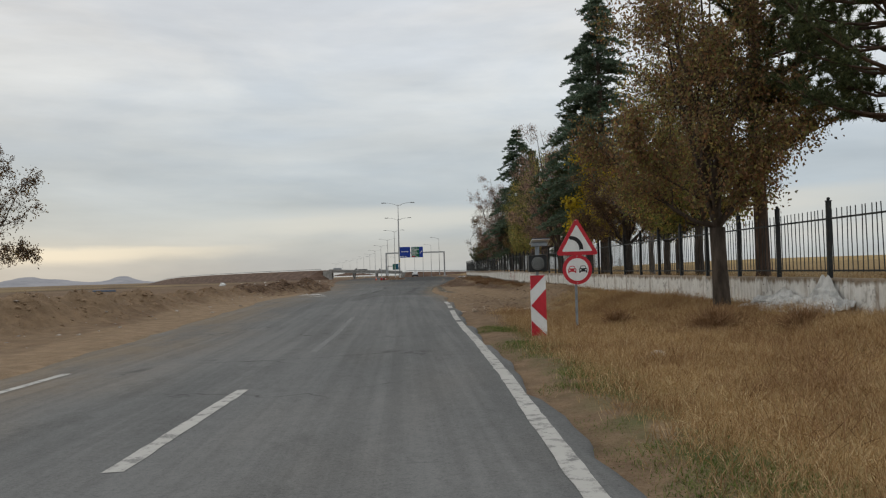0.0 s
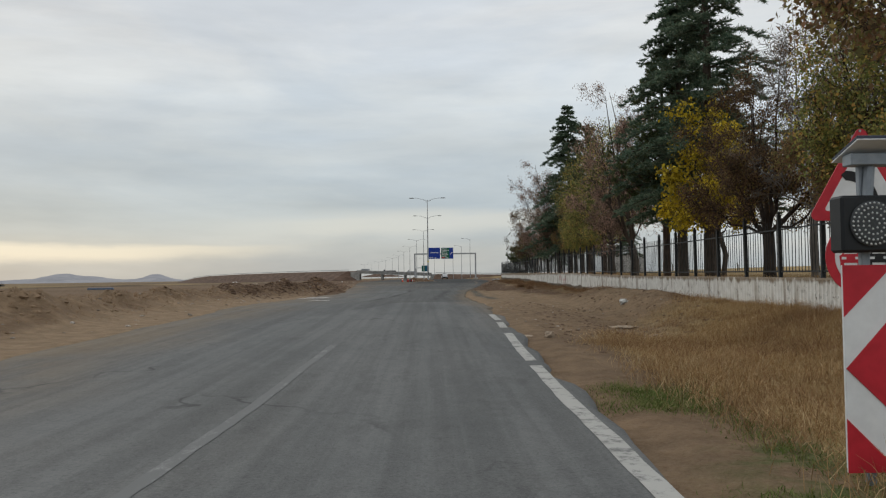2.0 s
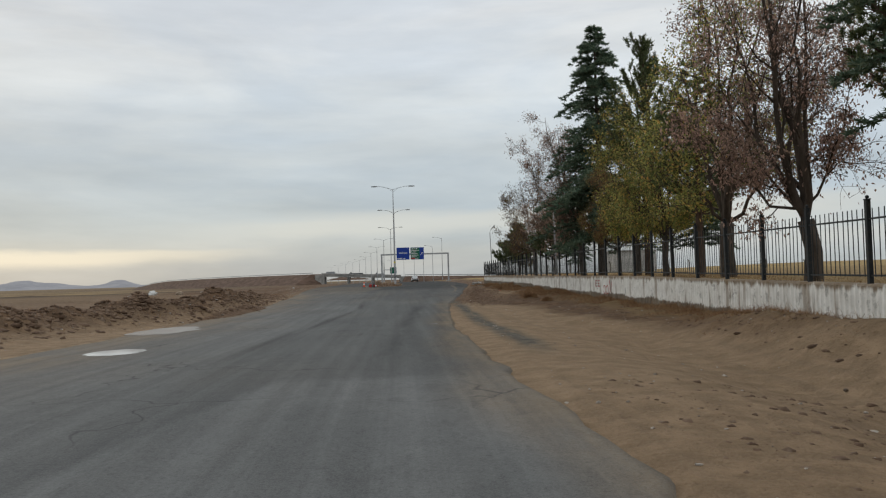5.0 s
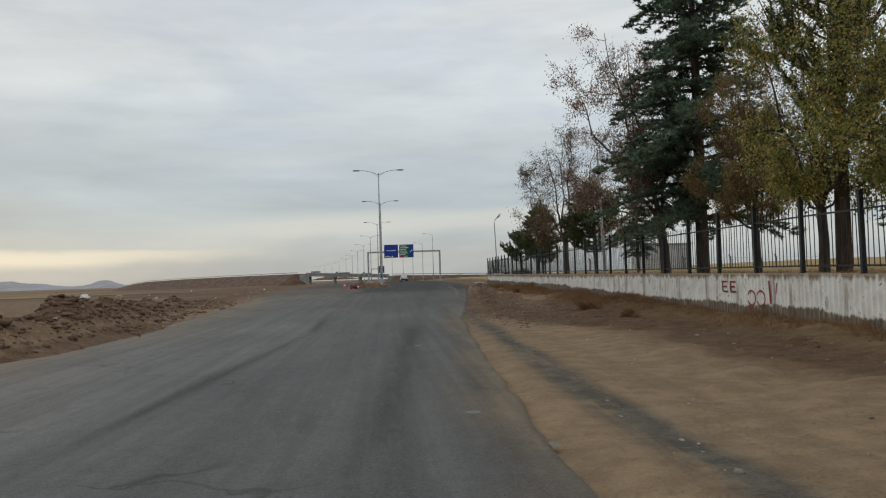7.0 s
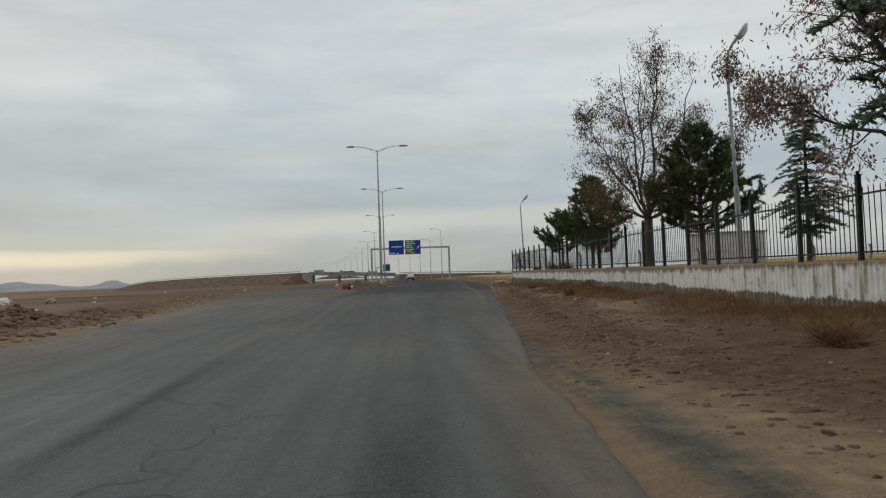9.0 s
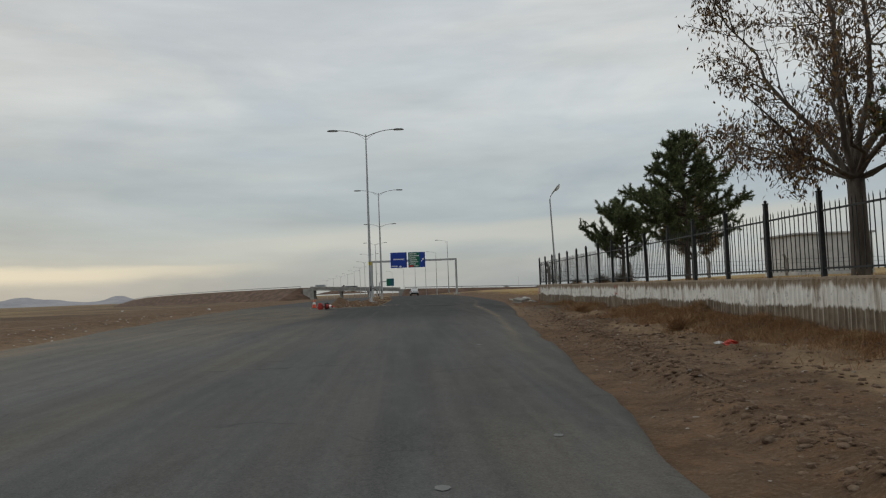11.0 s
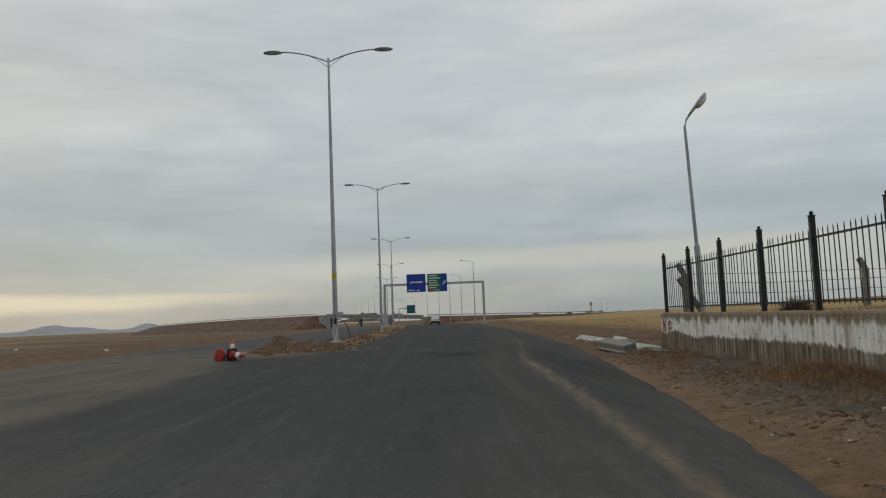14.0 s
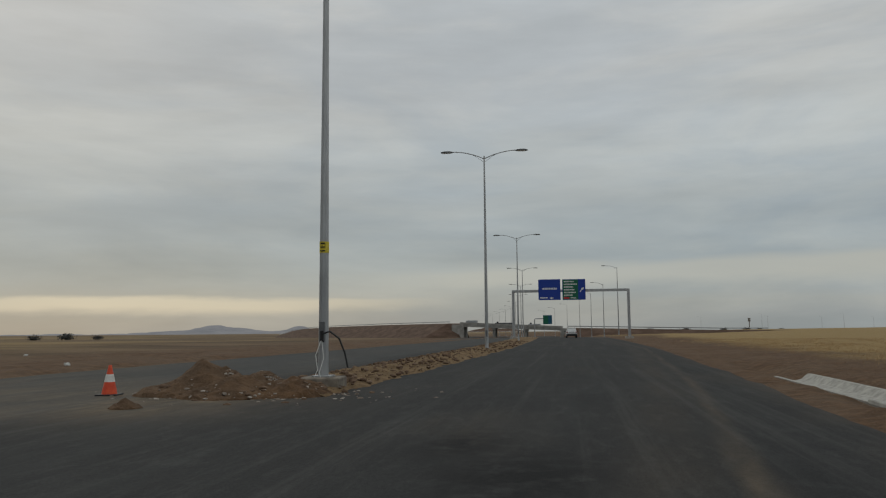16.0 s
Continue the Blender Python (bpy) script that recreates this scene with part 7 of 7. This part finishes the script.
DRY = grass_mat("dry_grass", [(0, (0.22, 0.12, 0.055)), (0.4, (0.38, 0.24, 0.11)), (0.75, (0.52, 0.36, 0.18)), (1, (0.66, 0.52, 0.31))])
RUSTW = grass_mat("rusty_weeds", [(0, (0.13, 0.07, 0.036)), (0.5, (0.25, 0.14, 0.07)), (1, (0.38, 0.24, 0.13))])
FRESHG = grass_mat("green_grass", [(0, (0.075, 0.11, 0.026)), (0.6, (0.13, 0.175, 0.045)), (1, (0.26, 0.25, 0.10))], 0.1)


def sward(name, n, x_of, y0, y1, tall, width, material, label, seed, keep=None, tuft=0.16, per=9, spread_=0.5):
    """Blades in tufts on the ground."""
    rng = np.random.default_rng(seed)
    m = n // per
    y = rng.uniform(y0, y1, m)
    x = x_of(y, rng)
    if keep is not None:
        ok = keep(x, y) > rng.random(m)
        x, y = x[ok], y[ok]
        m = len(x)
    hgt = tall * rng.uniform(0.5, 1.25, m) * (0.75 + 0.5 * np.clip(fbm(x, y, 1.8, seed, 2), -1, 1))
    bx = np.repeat(x, per) + rng.normal(0, tuft, m * per)
    by = np.repeat(y, per) + rng.normal(0, tuft, m * per)
    bz = ground_z(bx, by) - 0.02
    ln = np.repeat(hgt, per)[:, None] * rng.uniform(0.5, 1.2, (m * per, 1))
    way = unit(np.stack([rng.normal(0.05, spread_, m * per), rng.normal(0, spread_, m * per), np.ones(m * per)], -1))
    droop = unit(way + np.stack([rng.normal(0, 0.7, m * per), rng.normal(0, 0.7, m * per), rng.uniform(-0.7, 0.2, m * per)], -1))
    root = np.stack([bx, by, bz], -1)
    mid = root + way * ln * 0.6
    tip = mid + droop * ln * 0.4
    side = unit(np.cross(way, rng.normal(size=(m * per, 3)))) * width / 2
    low = np.stack([root - side, root + side, mid + side * 0.75, mid - side * 0.75], 1)
    high = np.stack([mid - side * 0.75, mid + side * 0.75, tip + side * 0.1, tip - side * 0.1], 1)
    return tagged(quads_ob(name, np.concatenate([low, high]), 2 * m * per, 4, material), label, "grass", kind="stuff")


sward("dry_grass", 230000, lambda y, r: road_right(y) + 0.45 + (wall_x(y) - road_right(y) - 0.45) * r.random(len(y)), 0.5, 30, 0.34, 0.005, DRY, "tall dry straw-coloured grass on the verge", 101, lambda x, y: smooth(0.25, 0.95, x - road_right(y) - np.interp(y, [8, 18], [0, 0.5]) + 0.4 * fbm(x, y, 1.5, 3, 2)) * (1 - smooth(23.5, 29, y + (4.5 - x) * 2 + 3 * fbm(x, y, 2, 4, 2))))
sward("weeds", 46000, lambda y, r: road_right(y) + 0.8 + (wall_x(y) - road_right(y) - 1.0) * r.random(len(y)), 2, 40, 0.46, 0.006, RUSTW, "rust-brown dead weeds on the verge", 102, lambda x, y: smooth(0.0, 0.35, fbm(x, y, 1.6, 9, 3)) * smooth(0.9, 2.0, x - road_right(y)) * (1 - smooth(22, 28, y)), 0.16, 16, 0.8)
sward("green_grass", 46000, lambda y, r: road_right(y) + np.abs(r.normal(0.62, 0.28, len(y))), 0.5, 17.0, 0.11, 0.007, FRESHG, "short green grass beside the asphalt edge", 103, lambda x, y: (fbm(x, y, 1.6, 6, 2) > -0.2) * 1.0, 0.1)
sward("wall_weeds", 190000, lambda y, r: wall_x(y) - np.abs(r.normal(0.05, 0.6, len(y))), 30, 113, 0.27, 0.007, RUSTW, "dead brown weeds along the foot of the wall", 104, lambda x, y: smooth(-0.55, 0.15, fbm(x, y * 0.5, 3.0, 7, 3)) * (0.3 + 0.7 * smooth(58, 72, y)), 0.14, 14, 0.7)
sward("terrace_grass", 24000, lambda y, r: wall_x(y) + 0.35 + np.abs(r.normal(0, 2.5, len(y))), 10, 112, 0.16, 0.009, DRY, "dry grass between the trees behind the fence", 105, None, 0.2)
sward("field_straw", 70000, lambda y, r: road_right(y) + 3.5 + np.abs(r.normal(0, 14, len(y))), 116, 190, 0.16, 0.012, DRY, "pale straw stubble on the field", 106, lambda x, y: smooth(3.5, 8, x - road_right(y) + fbm(x, y, 4, 2, 2)), 0.25)
sward("berm_weeds", 18000, lambda y, r: berm_x(y) + r.normal(-0.3, 0.9, len(y)), 12, 90, 0.16, 0.008, RUSTW, "dead weeds on the heaped soil", 107, None, 0.14)


def dead_bush(x, y, s, seed, label="round dead bush of thin brown twigs", material=None):
    rng = np.random.default_rng(seed)
    n = int(1500 * s)
    a = unit(rng.normal(size=(n, 3)) + np.array([0, 0, 0.75])) * np.array([1, 1, 0.8])
    root = rng.normal(0, 0.12 * s, (n, 3)) * np.array([1, 1, 0.1])
    mid = root + a * s * rng.uniform(0.3, 0.7, (n, 1))
    tip = mid + unit(a + rng.normal(0, 0.6, (n, 3))) * s * 0.35
    side = unit(np.cross(a, rng.normal(size=(n, 3)))) * 0.004
    low = np.stack([root - side, root + side, mid + side, mid - side], 1)
    high = np.stack([mid - side, mid + side, tip + side * 0.2, tip - side * 0.2], 1)
    ob = quads_ob("dead_bush", np.concatenate([low, high]), 2 * n, 4, material or RUSTW)
    ob.matrix_basis = pose(x, y, float(ground_z(x, y)))
    tagged(ob, label, "bush")


dead_bush(4.3, 12.4, 0.75, 1)
dead_bush(3.3, 15.5, 0.5, 2)
dead_bush(5.0, 10.5, 0.55, 3)
dead_bush(5.4, 65.6, 0.62, 5)
dead_bush(5.6, 62.0, 0.4, 6)
dead_bush(6.8, 86.5, 0.5, 7)
dead_bush(7.1, 97.0, 0.45, 8)

dead_bush(9.7, 104.0, 0.6, 9, "dark dead bush behind the iron fence", BARK)
dead_bush(9.9, 101.2, 0.75, 10, "dark dead bush behind the iron fence", BARK)
dead_bush(9.4, 107.6, 0.45, 11, "dark dead bush behind the iron fence", BARK)
